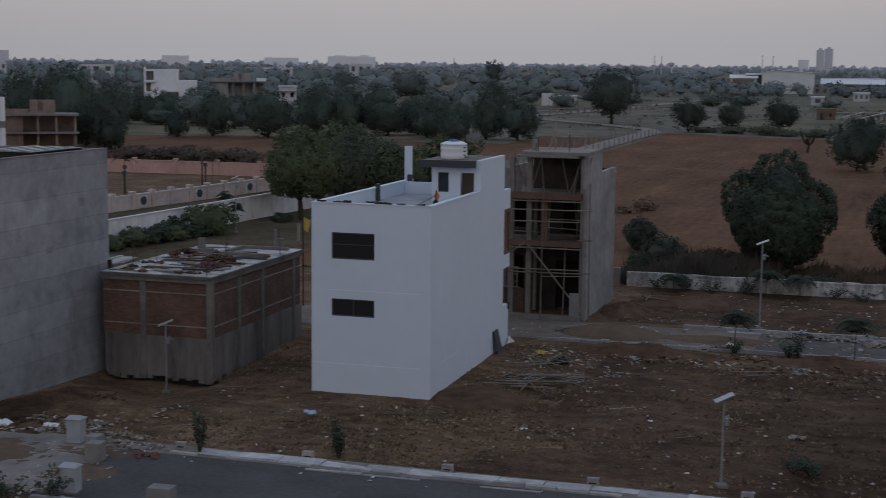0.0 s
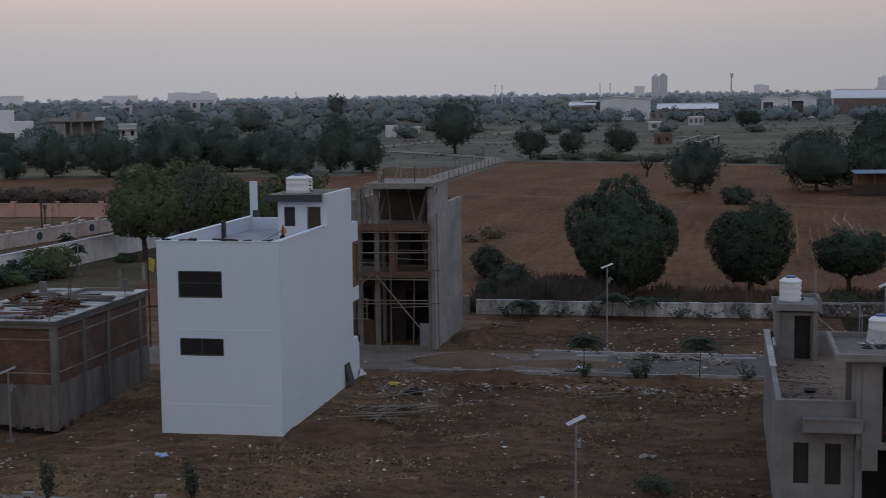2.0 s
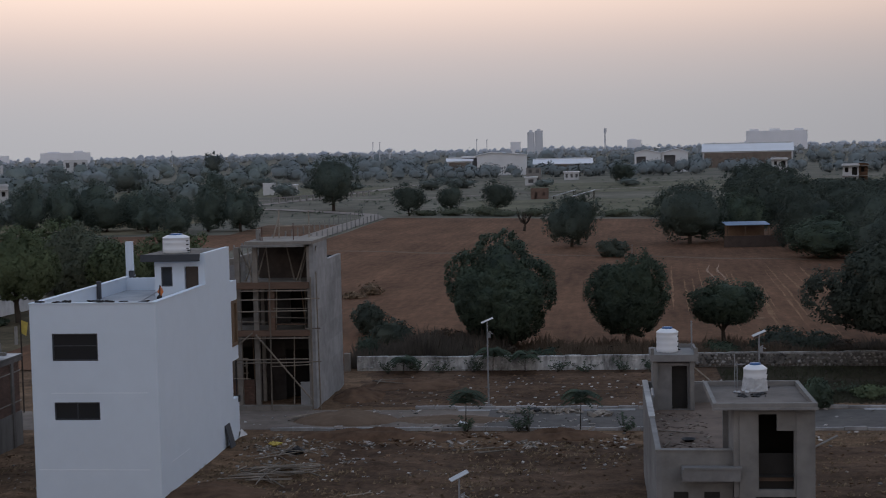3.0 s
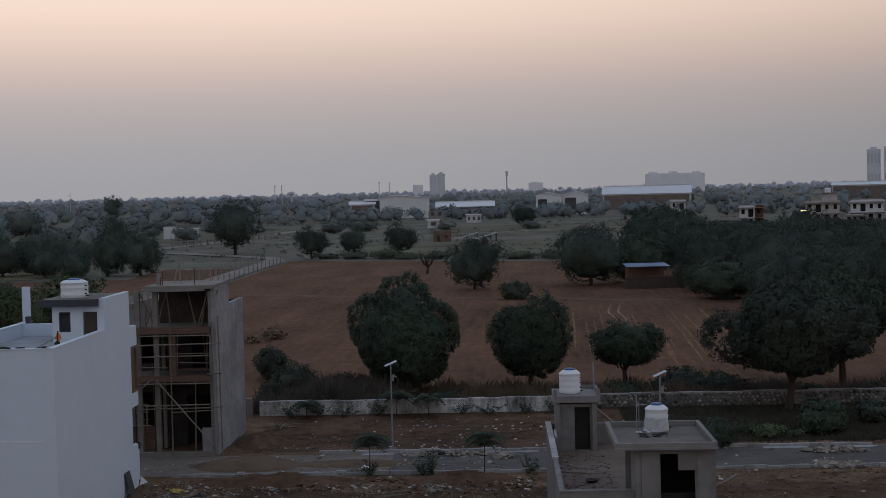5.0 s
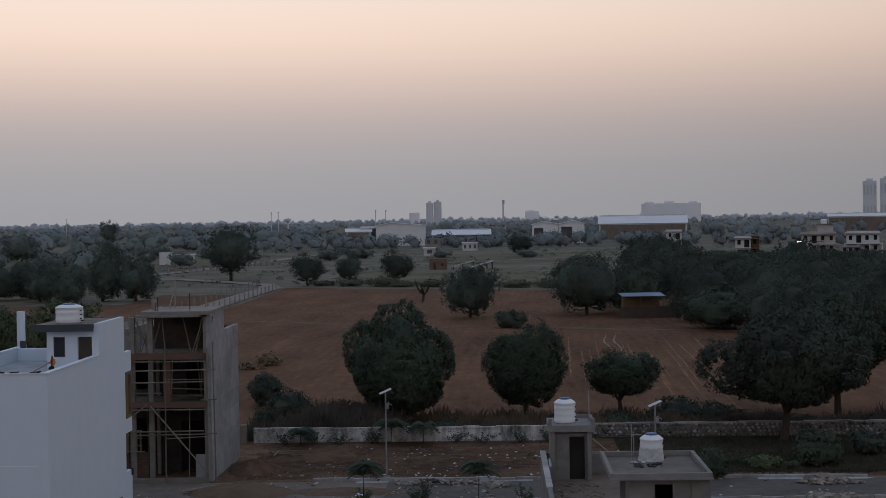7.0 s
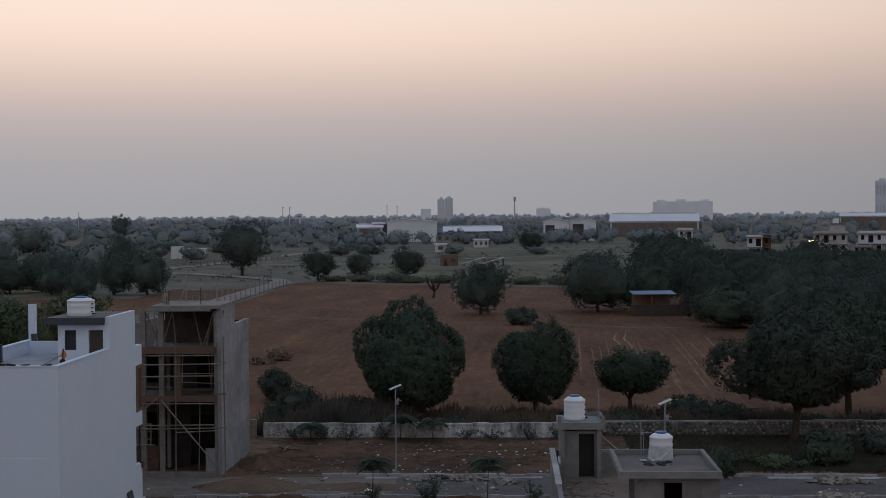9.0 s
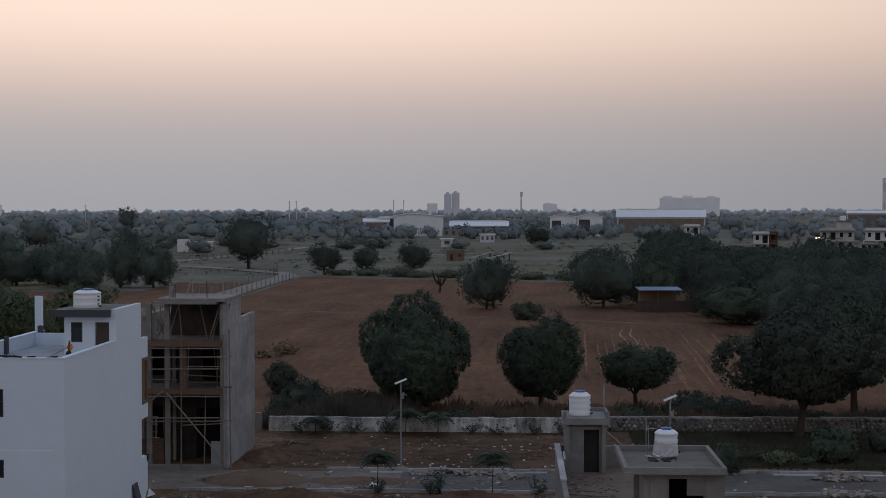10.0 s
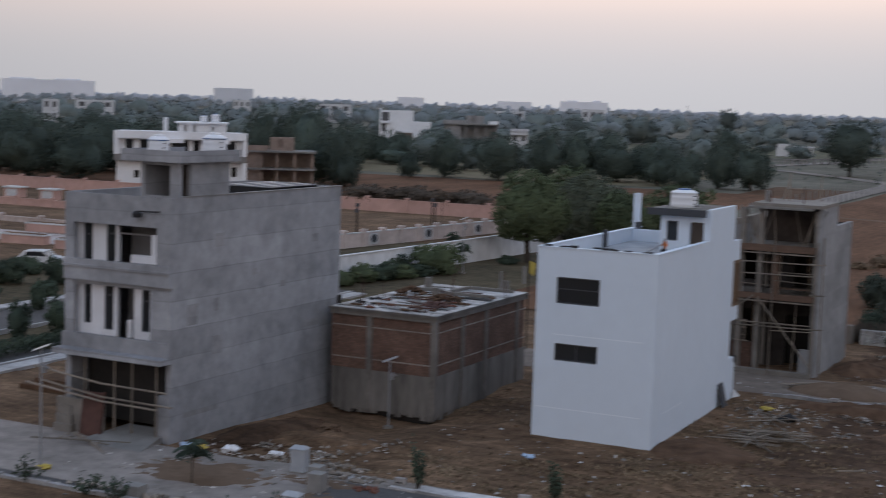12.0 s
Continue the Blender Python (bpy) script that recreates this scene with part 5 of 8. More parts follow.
    part("pier_face", Shape().box(2.95, 3.5, -0.40, -0.352, 2.0, 5.95), TANK_LT, h)
    part("pier_face", Shape().box(4.95, 5.5, -0.40, -0.352, 2.0, 5.95), TANK_LT, h)
    part("corner_post", Shape().box(0.4, 0.6, 13.2, 13.397, 3.4, 5.65).box(2.05, 2.25, 13.2, 13.397, 3.4, 5.65), TANK_LT, h, apart=True)
    part("wall_lining", Shape().box(2.55, 2.748, 1.8, 2.0, 3.4, 5.97), TANK_PLAIN, h)
    return h


tank_house()
water_tank(3.05, 66.7, 5.954, 0.49, 1.15, "white plastic water tank with a blue lid on the stair room", 3)
water_tank(5.85, 55.7, 6.032, 0.44, 1.05, "white plastic water tank with a dark-blue lid on the tower roof", 2)
rk = thing("pipe_rack", 5.1, 55.9, 6.032, 0, "white plastic water pipes beside the roof tank", "pipework")
part("riser", Shape().tube((0, 0, 0), (0, 0, 1.35), 0.018), STEEL, rk)
part("riser", Shape().tube((0.12, 0.3, 0), (0.12, 0.3, 0.95), 0.018), STEEL, rk)
part("header", Shape().tube((0, 0, 0.95), (0.42, 0.1, 0.95), 0.016), STEEL, rk)
wrap = thing("plastic_wrap", 5.85, 55.7, 6.032, 0, "crumpled translucent wrapping hanging round the roof tank", "plastic sheet")
ws, wr = Shape(), random.Random(61)
ring = [[((0.455 + 0.07 * (1 - k / 5) * wr.uniform(0.3, 1.2)) * math.cos(a), (0.455 + 0.07 * (1 - k / 5) * wr.uniform(0.3, 1.2)) * math.sin(a), 0.5 * k / 5 + wr.uniform(-0.03, 0.03) * (k > 0)) for a in [2.4 + 3.4 * i / 22 for i in range(23)]] for k in range(6)]
ws.add([q for row in ring for q in row], [(k * 23 + i, k * 23 + i + 1, (k + 1) * 23 + i + 1, (k + 1) * 23 + i) for k in range(5) for i in range(22)])
part("sheet", ws, mat("dull_plastic_sheet", (0.42, 0.43, 0.45), 0.5, 0.2, 4.0, 1.0, 0.1), wrap)
rr = random.Random(21)
s = Shape()
for i in range(22):
    s.rock(5.7 + rr.uniform(-0.6, 0.5), 54.6 + rr.uniform(-0.5, 0.3), 6.05, rr.uniform(0.05, 0.16), rr, 0.5)
solid("scrap_pile", s, BLACK, "dark scraps and dried mortar on the tower roof", "rubble", "stuff")
s = Shape()
for i in range(8):
    s.rock(5.3 + rr.uniform(-0.3, 0.3), 55.0 + rr.uniform(-0.15, 0.15), 6.07, rr.uniform(0.06, 0.14), rr)
solid("scrap_bag", s, HUT_WHITE, "crumpled white bag beside the roof tank", "bag", "stuff")


# dust, sticks and scraps on the small terrace
s = Shape()
for i in range(190):
    s.rock(rr.uniform(2.35, 4.5), rr.uniform(56.0, 65.0), 3.41, rr.choice([0.04, 0.06, 0.10, 0.16]), rr, 0.35)
solid("terrace_rubble", s, mat("terrace_dust", (0.125, 0.092, 0.074), 0.95, 0.3, 3.0, 0.6, 0.1, island=0.25),  "brown rubble and earth spread on the terrace floor", "rubble", "stuff")
s = Shape()
for i in range(26):
    s.rock(rr.uniform(2.35, 4.6), rr.uniform(54.0, 65.0), 3.43, rr.uniform(0.05, 0.13), rr, 0.4)
solid("terrace_scraps", s, DEBRIS, "pale mortar scraps on the terrace floor", "rubble", "stuff")
for x, y, ln, turn in ((3.2, 60.5, 1.9, -28), (3.4, 54.6, 1.6, 12), (4.2, 55.4, 1.2, 30), (2.6, 58.0, 0.9, 70)):
    o = thing("stick", x, y, 3.44, turn, "pale stick lying on the dusty terrace", "stick", "sticks on the terrace")
    part("pole", Shape().tube((-ln / 2, 0, 0), (ln / 2, 0, 0.06), 0.03, 0.025, 6), BAMBOO, o)
o = thing("mortar_pan", 3.5, 58.8, 3.41, 0, "dark shallow mortar pan on the terrace", "pan")
part("bowl", Shape().lathe([(0.16, 0), (0.3, 0.1), (0.31, 0.11), (0.27, 0.1), (0.14, 0.03)], 18), BLACK, o)

# ---- solar street lamps ----
def street_lamp(x, y, h, turn, label, near=False):
    z = ground_z(x, y)
    o = thing("street_lamp", x, y, z, turn, label, "street lamp", "solar street lamps")
    part("footing", Shape().box(-0.2, 0.2, -0.2, 0.2, -0.2, 0.12), CONCRETE_DK, o)
    part("pole", Shape().tube((0, 0, 0), (0, 0, h), 0.055, 0.04, 8), STEEL, o)
    part("solar_panel", Shape().box(-0.38, 0.38, -0.15, 0.15, -0.012, 0.012, pose(0, 0, h + 0.03, 10, -22, 0)), PANEL, o, "pale tilted solar panel")
    part("lamp_arm", Shape().tube((0, 0, h - 0.75), (0.2, -0.05, h - 0.62), 0.025), STEEL, o)
    part("lamp_head", Shape().box(0.12, 0.40, -0.12, 0.02, -0.02, 0.02, pose(0, 0, h - 0.6, 0, 30, 0)), STEEL, o)
    part("battery_box", Shape().box(0.03, 0.18, -0.1, 0.1, h - 1.0, h - 0.75), STEEL, o)
    return o


street_lamp(-6.7, 85.7, 5.15, 10, "slender steel solar street lamp beside the back street")
street_lamp(-5.3, 52.85, 3.35, 25, "short steel solar street lamp in the bare plot")
street_lamp(-33.3, 62.7, 3.45, 20, "short steel solar street lamp before the brick shell")
street_lamp(-40.0, 45.1, 5.0, 15, "steel solar street lamp beside the street")
street_lamp(8.4, 78.0, 5.25, 10, "slender steel solar street lamp with a pale panel")
street_lamp(-66.0, 79.0, 5.0, 15, "steel solar street lamp on the cross street")
street_lamp(-55.5, 118.0, 5.0, 15, "steel street lamp beside a white wall")


# ---- trees ----
def ball_points(level):
    bm = bmesh.new()
    bmesh.ops.create_icosphere(bm, subdivisions=level, radius=1.0)
    v = np.array([p.co[:] for p in bm.verts])
    f = np.array([[p.index for p in q.verts] for q in bm.faces])
    bm.free()
    return v, f


BALL = [None, ball_points(1), ball_points(2), ball_points(3)]


def ways(g, k):
    d = g.normal(size=(k, 3))
    return d / np.linalg.norm(d, axis=1)[:, None]


def crown_shape(seed, w, h, z0, n, leaf, lobes=10, clump=36):
    """A crown of leaf clumps over a cluster of boughs, w across and h high from z0 up, uneven at its edge."""
    g = np.random.RandomState(seed)
    d = ways(g, lobes)
    d[:, 2] = np.where(d[:, 2] < -0.3, -0.6 * d[:, 2], d[:, 2])
    c = d * g.uniform(0.36, 0.72, (lobes, 1))
    r = g.uniform(0.24, 0.44, lobes)
    k = g.randint(0, lobes, 4 * lobes)
    c = np.vstack([c, c[k] + ways(g, 4 * lobes) * r[k][:, None] * 0.9, [[0, 0, -0.05]]])
    r = np.concatenate([r, g.uniform(0.08, 0.18, 4 * lobes), [0.54]])
    cc = (c * c).sum(1) - r * r

    def reach(u):
        """How far the boughs go out along the ways u."""
        b = u @ c.T
        q = b * b - cc
        return np.where(q > 0, b + np.sqrt(np.maximum(q, 0)), 0).max(1)

    def flatten(p):
        low = -0.52 + 0.07 * np.sin(p[:, 0] * 7 + seed) * np.cos(p[:, 1] * 6)
        p[:, 2] = np.where(p[:, 2] < low, low + (p[:, 2] - low) * 0.25, p[:, 2])
        return p

    m = max(70, n // clump)
    u = ways(g, m)
    u = u[(u[:, 2] > -0.75) | (g.uniform(size=m) < 0.3)]
    m = len(u)
    heart = u * (reach(u) * g.uniform(0.86, 0.98, m))[:, None]
    size = g.uniform(0.55, 1.2, m) * 3.2 / math.sqrt(m)
    k = g.randint(0, m, n)
    d = ways(g, n) + 0.75 * u[k]
    d /= np.linalg.norm(d, axis=1)[:, None]
    p = flatten(heart[k] + d * (size[k] * (g.uniform(0.55, 1.08, n) if n > 8000 else g.uniform(0.3, 0.8, n)))[:, None])
    unit, tri = BALL[3]
    near = n > 8000
    core = flatten(unit * (reach(unit) * g.uniform(0.70, 0.84 if near else 0.88, len(unit)))[:, None])
    lo, hi = np.percentile(p, 0.5, axis=0), np.percentile(p, 99.5, axis=0)
    grow = np.array([0.9 * w, 0.9 * w, 0.97 * h]) / (hi - lo)
    mid, lift = np.array([(hi[0] + lo[0]) / 2, (hi[1] + lo[1]) / 2, lo[2]]), np.array([0, 0, z0])
    p, core = (p - mid) * grow + lift, (core - mid) * grow + lift

    def outward(q):
        o = q - np.array([0, 0, z0 + h * 0.38])
        o = o / np.linalg.norm(o, axis=1)[:, None] + np.array([0, 0, 0.1 if near else 0.4])
        return o / np.linalg.norm(o, axis=1)[:, None]

    face = d + g.normal(scale=0.35, size=(n, 3))
    face /= np.linalg.norm(face, axis=1)[:, None]
    a = np.cross(face, g.normal(size=(n, 3)))
    a /= np.linalg.norm(a, axis=1)[:, None]
    b = np.cross(face, a)
    ln = leaf * g.uniform(0.5, 1.15, (n, 1))
    b = np.where((np.cross(a, b) * face).sum(1)[:, None] < 0, b, -b)
    q = np.stack([p - a * ln, p + b * ln * 0.6, p + a * ln, p - b * ln * 0.6], 1).reshape(-1, 3)
    q[:, 2] = np.maximum(q[:, 2], 0.05)
    soft = 0.8 * d + 0.55 * outward(p) + 0.2 * face
    soft /= np.linalg.norm(soft, axis=1)[:, None]
    s = Shape()
    s.v, s.n = q.tolist(), np.repeat(soft, 4, axis=0).tolist()
    s.f = np.arange(4 * n).reshape(-1, 4).tolist()
    rough = outward(core) + g.normal(scale=0.28 if near else 0.16, size=core.shape)
    s.n += (rough / np.linalg.norm(rough, axis=1)[:, None]).tolist()
    core[:, 2] = np.maximum(core[:, 2], 0.1)
    return s.add(core.tolist(), tri.tolist())


def trunk_shape(seed, h, r, spread, limbs=6):
    g = random.Random(seed)
    s = Shape()
    p, fork = Vector((0, 0, -0.2)), None
    q = Vector((g.uniform(-0.1, 0.1) * h, g.uniform(-0.1, 0.1) * h, h * 0.55))
    s.tube(p, q, r, r * 0.75, 9)
    for i in range(limbs):
        a = 6.2832 * i / limbs + g.uniform(-0.4, 0.4)
        e = q + Vector((math.cos(a) * spread * g.uniform(0.4, 0.9), math.sin(a) * spread * g.uniform(0.4, 0.9), h * g.uniform(0.4, 0.95)))
        mid = (q + e) / 2 + Vector((g.uniform(-0.2, 0.2), g.uniform(-0.2, 0.2), -0.1 * h))
        s.tube(q, mid, r * 0.55, r * 0.38, 7).tube(mid, e, r * 0.38, r * 0.12, 6)
    return s


def tree(x, y, w, h, trunk, n, leaf, seed, material, label, lobes=10, group="", name="tree"):
    t = thing(name, x, y, 0, seed * 37 % 360, label, "tree", group)
    part("trunk", trunk_shape(seed, max(trunk * 1.4, h * 0.36), 0.028 * h + 0.05, w * 0.2), BARK, t)
    part("crown", crown_shape(seed, w, h - trunk, trunk, n, leaf, lobes), material, t)
    return t


tree(-7.3, 106.6, 8.8, 9.2, 1.0, 46000, 0.115, 39, LEAF, "large dense round dark-green tree behind the boundary wall", 15)
tree(2.1, 106.6, 6.2, 7.6, 1.6, 26000, 0.11, 33, LEAF, "round dark-green tree behind the boundary wall", 11)
tree(9.2, 107.8, 5.6, 5.5, 2.1, 12000, 0.11, 21, LEAF, "small spreading dark-green tree with a forked trunk", 8)
tree(19.3, 98.7, 10.2, 9.2, 2.4, 36000, 0.13, 25, LEAF_DULL, "large dark tree overhanging the stone wall", 12)
tree(25.6, 110.0, 9.4, 9.0, 2.2, 24000, 0.14, 46, LEAF, "large dark-green tree at the field's edge", 12)
tree(33.5, 109.0, 9.6, 9.4, 1.6, 14000, 0.18, 6, LEAF, "large dark-green tree at the field's edge", 12)
tree(-54.3, 130.3, 7.6, 9.1, 2.2, 19000, 0.14, 7, LEAF_LIGHT, "leafy yellow-green tree beside the white wall", 10)
tree(-53.0, 146.0, 9.6, 8.5, 0.4, 19000, 0.16, 8, LEAF_OLIVE, "broad dull-green tree behind the houses", 12)
tree(-57.2, 149.5, 7.0, 8.9, 0.5, 10000, 0.19, 11, LEAF_LIGHT, "dull-green tree behind the white wall", 11)
tree(-48.6, 143.5, 6.6, 6.8, 0.4, 9000, 0.18, 12, LEAF_LIGHT, "dull green tree behind the white house", 10)
tree(-62.5, 153.5, 5.6, 7.0, 1.4, 6000, 0.22, 9, LEAF, "green tree behind the white wall", 9)
tree(-45.5, 152.0, 7.5, 7.2, 1.0, 7000, 0.22, 10, LEAF_LIGHT, "green tree behind the white house", 9)

# round farm trees further out: nine that are built, the rest are copies
PROTO = [
    tree(-4.1, 220.0, 9.6, 8.4, 0.5, 6500, 0.16, 44, LEAF_MID, "dark round tree standing in the ploughed field", 10, "farm trees"),
    tree(13.8, 223.2, 13.0, 9.7, 0.6, 7800, 0.18, 34, LEAF_MID, "broad dark tree at the field's far edge", 12, "farm trees"),
    tree(-43.4, 332.0, 8.2, 8.0, 1.1, 4200, 0.20, 23, LEAF_MID, "small round tree beyond the field", 8, "farm trees"),
    tree(-67.4, 365.9, 14.6, 14.8, 2.0, 6500, 0.24, 51, LEAF_MID, "tall round-headed tree beside the dirt track", 18, "farm trees"),
]
PROTO += [
    tree(21.5, 228.0, 9.0, 8.6, 0.4, 5000, 0.19, 25, LEAF, "broad dark-green tree at the field's far edge", 10, "farm trees"),
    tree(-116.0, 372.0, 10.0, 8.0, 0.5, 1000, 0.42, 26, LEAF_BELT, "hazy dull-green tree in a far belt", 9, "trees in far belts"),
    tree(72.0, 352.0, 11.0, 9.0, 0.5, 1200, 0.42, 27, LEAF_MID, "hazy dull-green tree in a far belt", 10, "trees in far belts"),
    tree(-130.2, 266.4, 8.8, 10.3, 0.5, 4000, 0.21, 28, LEAF_HAZY, "haze-paled green tree in the belt behind the fallow field", 10, "belt trees"),
    tree(-118.0, 266.1, 12.6, 9.8, 0.5, 4800, 0.22, 29, LEAF_HAZY, "haze-paled green tree in the belt behind the fallow field", 12, "belt trees"),
]
BASE = [(9.6, 8.4), (13.0, 9.7), (8.2, 8.0), (14.6, 14.8), (9.0, 8.6), (10.0, 8.0), (11.0, 9.0), (8.8, 10.3), (12.6, 9.8)]
TR = random.Random(77)


def farm_tree(x, y, w, h, kind=None):
    k = TR.randrange(4) if kind is None else kind
    if -0.555 < x / y < -0.525 and 225 < y < 285:  # the way in to the fallow field stays open
        return None
    if 0.14 < x / y < 0.30 and y > 235:  # low enough to leave the houses beyond in view
        h = min(h, 15.2 - 11.0 * math.hypot(x, y) / 440)
        if h < 2.5:
            return None
    # Left-hand trees take the crowns with haze in their leaf colour.
    if x < -64 and k < 4:
        k = (7, 8, 7, 8)[k]
    bw, bh = BASE[k]
    return copy_thing(PROTO[k], pose(x, y, 0, 0, 0, TR.uniform(0, 360)) @ Matrix.Diagonal((w / bw, w / bw, h / bh, 1)))


def grove(*rows_):
    for x, y, w, h, k in rows_:
        farm_tree(x, y, w, h, k)


# beyond the field and the grove beside it
grove((-34.9, 341.0, 6.4, 7.4, 2), (-23.4, 342.0, 8.2, 8.1, 2), (9.4, 561.0, 10.5, 9.4, 2), (29.0, 207.4, 9.5, 8.6, 1), (24.0, 240, 12, 9.6, 1))
grove(
    (34.5, 178.0, 9.5, 7.6, 0), (42.0, 182, 11, 8.0, 1), (39.0, 172, 9, 7.2, 0), (49.0, 190, 12, 9, 1), (37.5, 205, 10, 9, 1), (45, 215, 12, 10, 0),
    (54, 230, 13, 10, 1), (33, 250, 12, 10.5, 0), (42, 262, 13, 11, 1), (52, 275, 13, 11, 0), (63, 258, 13, 10.5, 1), (60, 300, 14, 11.5, 1), (72, 290, 13, 11, 0),
)
grove(
    (48, 310, 14, 11, 1), (82, 310, 14, 10.5, 0), (70, 335, 14, 11, 1), (95, 330, 14, 9, 0), (36, 300, 12, 11, 1), (88, 355, 14, 9.5, 1), (105, 360, 15, 9, 0),
    (58, 205, 11, 9, 0), (66, 222, 12, 10, 1),
)
# the belt behind the fallow field, and single trees of other heights round it
grove(
    (-138.5, 262.8, 8.0, 10.7, 7), (-134.4, 259.0, 5.6, 5.9, 7), (-114.0, 281.9, 8.8, 11.4, 7), (-108.8, 285.9, 8.8, 11.2, 7), (-103.1, 287.8, 8.8, 11.0, 8), (-98.9, 284.0, 11.5, 8.0, 8),
    (-88.8, 278.9, 7.2, 6.8, 7), (-91.0, 292.0, 6.8, 8.3, 8), (-81.1, 270.8, 6.8, 6.3, 7), (-76.7, 279.5, 8.0, 10.6, 7), (-69.9, 278.3, 8.8, 9.9, 7), (-94.5, 290.0, 7.5, 9.2, 7), (-84.5, 286.0, 7.0, 7.4, 8),
)
grove(
    (-129.0, 221.9, 8.2, 11.9, 7), (-134.5, 225.0, 8.0, 9.4, 7), (-126.0, 219.0, 5.0, 6.5, 7), (-142.0, 232.0, 11.0, 14.6, 8), (-149, 238, 11, 15.0, 7), (-169.4, 259.2, 8.6, 14.2, 7), (-160, 262, 9, 11.5, 8),
    (-164, 285, 11, 10.5, 7), (-189.4, 571.8, 17.5, 12.0, 5), (-235.6, 617.2, 15, 10.6, 5), (-275.2, 1023.4, 15, 17.0, 5), (-112.6, 420, 8.0, 11.0, 3), (-172, 306, 10, 9.5, 8),
)
# the dark wood left of the compound
grove(
    (-168, 199, 12, 9.6, 7), (-176, 194, 12, 10.2, 8), (-185, 190, 12, 10.0, 7), (-160, 212, 12, 10.0, 8), (-192, 205, 13, 11.0, 7), (-178, 215, 13, 11.0, 8), (-205, 190, 12, 10.5, 7),
    (-170, 232, 12, 11.0, 8), (-186, 240, 12, 11, 7), (-215, 215, 13, 11.5, 8), (-152, 205, 8, 7.5, 7), (-186, 213, 12, 11.0, 8), (-180, 224, 13, 11.6, 7), (-195, 216, 12, 10.6, 8), (-200, 240, 13, 11.6, 7), (-228, 250, 14, 12, 8),
)
grove((-168, 318, 8.5, 8.2, 7), (-158.5, 314, 8, 8.6, 8), (-176, 322, 8, 7.6, 7), (-178, 335, 8, 7.4, 8), (-171.5, 340, 7.5, 8.0, 7), (-184, 332, 7, 5.6, 7), (-160, 345, 8, 6.5, 8))
for i in range(26):
    farm_tree(-84 - i * 4.2 + TR.uniform(-2, 2), 306 + 0.3 * i + TR.uniform(-8, 30), TR.uniform(6, 11), TR.uniform(3.6, 7.2), TR.choice([7, 8, 5]))
for i in range(9):
    farm_tree(32 + (i % 5) * 13 + TR.uniform(-4, 4), 190 + (i // 5) * 45 + (i % 5) * 9 + TR.uniform(-10, 10), TR.uniform(7, 12), TR.uniform(5.0, 9.0), TR.choice([0, 1, 4, 4]))


def belt(n, a0, a1, d0, d1, seed, h0=5.0, h1=9.5, kind=5):
    """Trees in loose belts between two bearings and two distances."""
    r = random.Random(seed)
    for _ in range(n):
        a, d = radians(r.uniform(a0, a1)), r.uniform(d0, d1)
        x, y = -math.sin(a) * d, math.cos(a) * d
        if noise.noise((x * 0.012, y * 0.012, seed)) > -0.12:
            farm_tree(x, y, r.uniform(7, 13), r.uniform(h0, h1), kind)


belt(60, 16, 46, 380, 640, 1, 4.0, 8.5)
belt(24, 22, 44, 320, 420, 5, 4.5, 9.0)
belt(50, -18, -5, 330, 640, 2, kind=6)
belt(12, 6, 16, 450, 640, 3, 3.0, 6.0)
belt(12, -4, 8, 520, 660, 4, 3.0, 5.5)


def shrub(x, y, w, h, n, leaf, seed, material, label, z=None, group=""):
    o = thing("shrub", x, y, ground_z(x, y) if z is None else z, 0, label, "shrub", group)
    part("stem", trunk_shape(seed, h * 0.5, 0.03, w * 0.25, 5), BARK, o)
    part("foliage", crown_shape(seed, w, h * 0.95, 0.05, n, leaf, 7), material, o)
    return o


shrub(-19.1, 119.1, 3.4, 3.0, 2600, 0.14, 31, LEAF_DULL, "dark bush behind the boundary wall")
shrub(13.2, 106.0, 5.6, 2.0, 2200, 0.15, 38, LEAF_DULL, "dark brush behind the boundary wall", group="brush by the wall")
shrub(15.5, 106.5, 4.2, 1.7, 1500, 0.15, 140, LEAF_DULL, "dark undergrowth beneath the wall-side trees", group="brush by the wall")
shrub(-16.2, 112.0, 4.0, 2.3, 1800, 0.15, 141, LEAF_DULL, "dark brush behind the boundary wall", group="brush by the wall")
shrub(-12.0, 108.0, 4.6, 1.9, 1900, 0.15, 142, LEAF_DRY, "dry brush behind the boundary wall", group="brush by the wall")
shrub(1.9, 199.4, 4.9, 2.7, 1600, 0.22, 40, LEAF_DULL, "dark bush on the field bund")
shrub(-57.2, 116.3, 4.6, 2.9, 2600, 0.17, 41, LEAF_LIGHT, "leafy green bush beside the cross street")
shrub(-60.5, 114.5, 4.0, 1.8, 1500, 0.17, 42, LEAF, "green bush beside the cross street")
shrub(12.4, 84.8, 2.0, 1.9, 1700, 0.12, 43, LEAF, "dark leafy bush at the back street's kerb")
shrub(19.6, 89.6, 3.2, 2.2, 2200, 0.14, 44, LEAF, "dark leafy bush on the weedy verge")
shrub(23.5, 92.5, 2.6, 1.4, 1400, 0.14, 45, LEAF_DULL, "low bush on the weedy verge")
shrub(16.0, 88.0, 2.4, 0.8, 900, 0.12, 46, LEAF_LIGHT, "low green weeds on the verge", group="weeds")
GREY_TWIGS = leafage("grey_dry_twigs", (0.105, 0.090, 0.076), (0.150, 0.130, 0.110), 0.4, 0.25)
STRAW = mat("pale_dry_straw", (0.17, 0.125, 0.088), 0.95, 0.35, 1.5, 0.5, 0.0, island=0.4, spec=0.05)
shrub(-24.1, 151.8, 3.0, 1.5, 300, 0.16, 56, STRAW, "dry straw-coloured bush in the field")
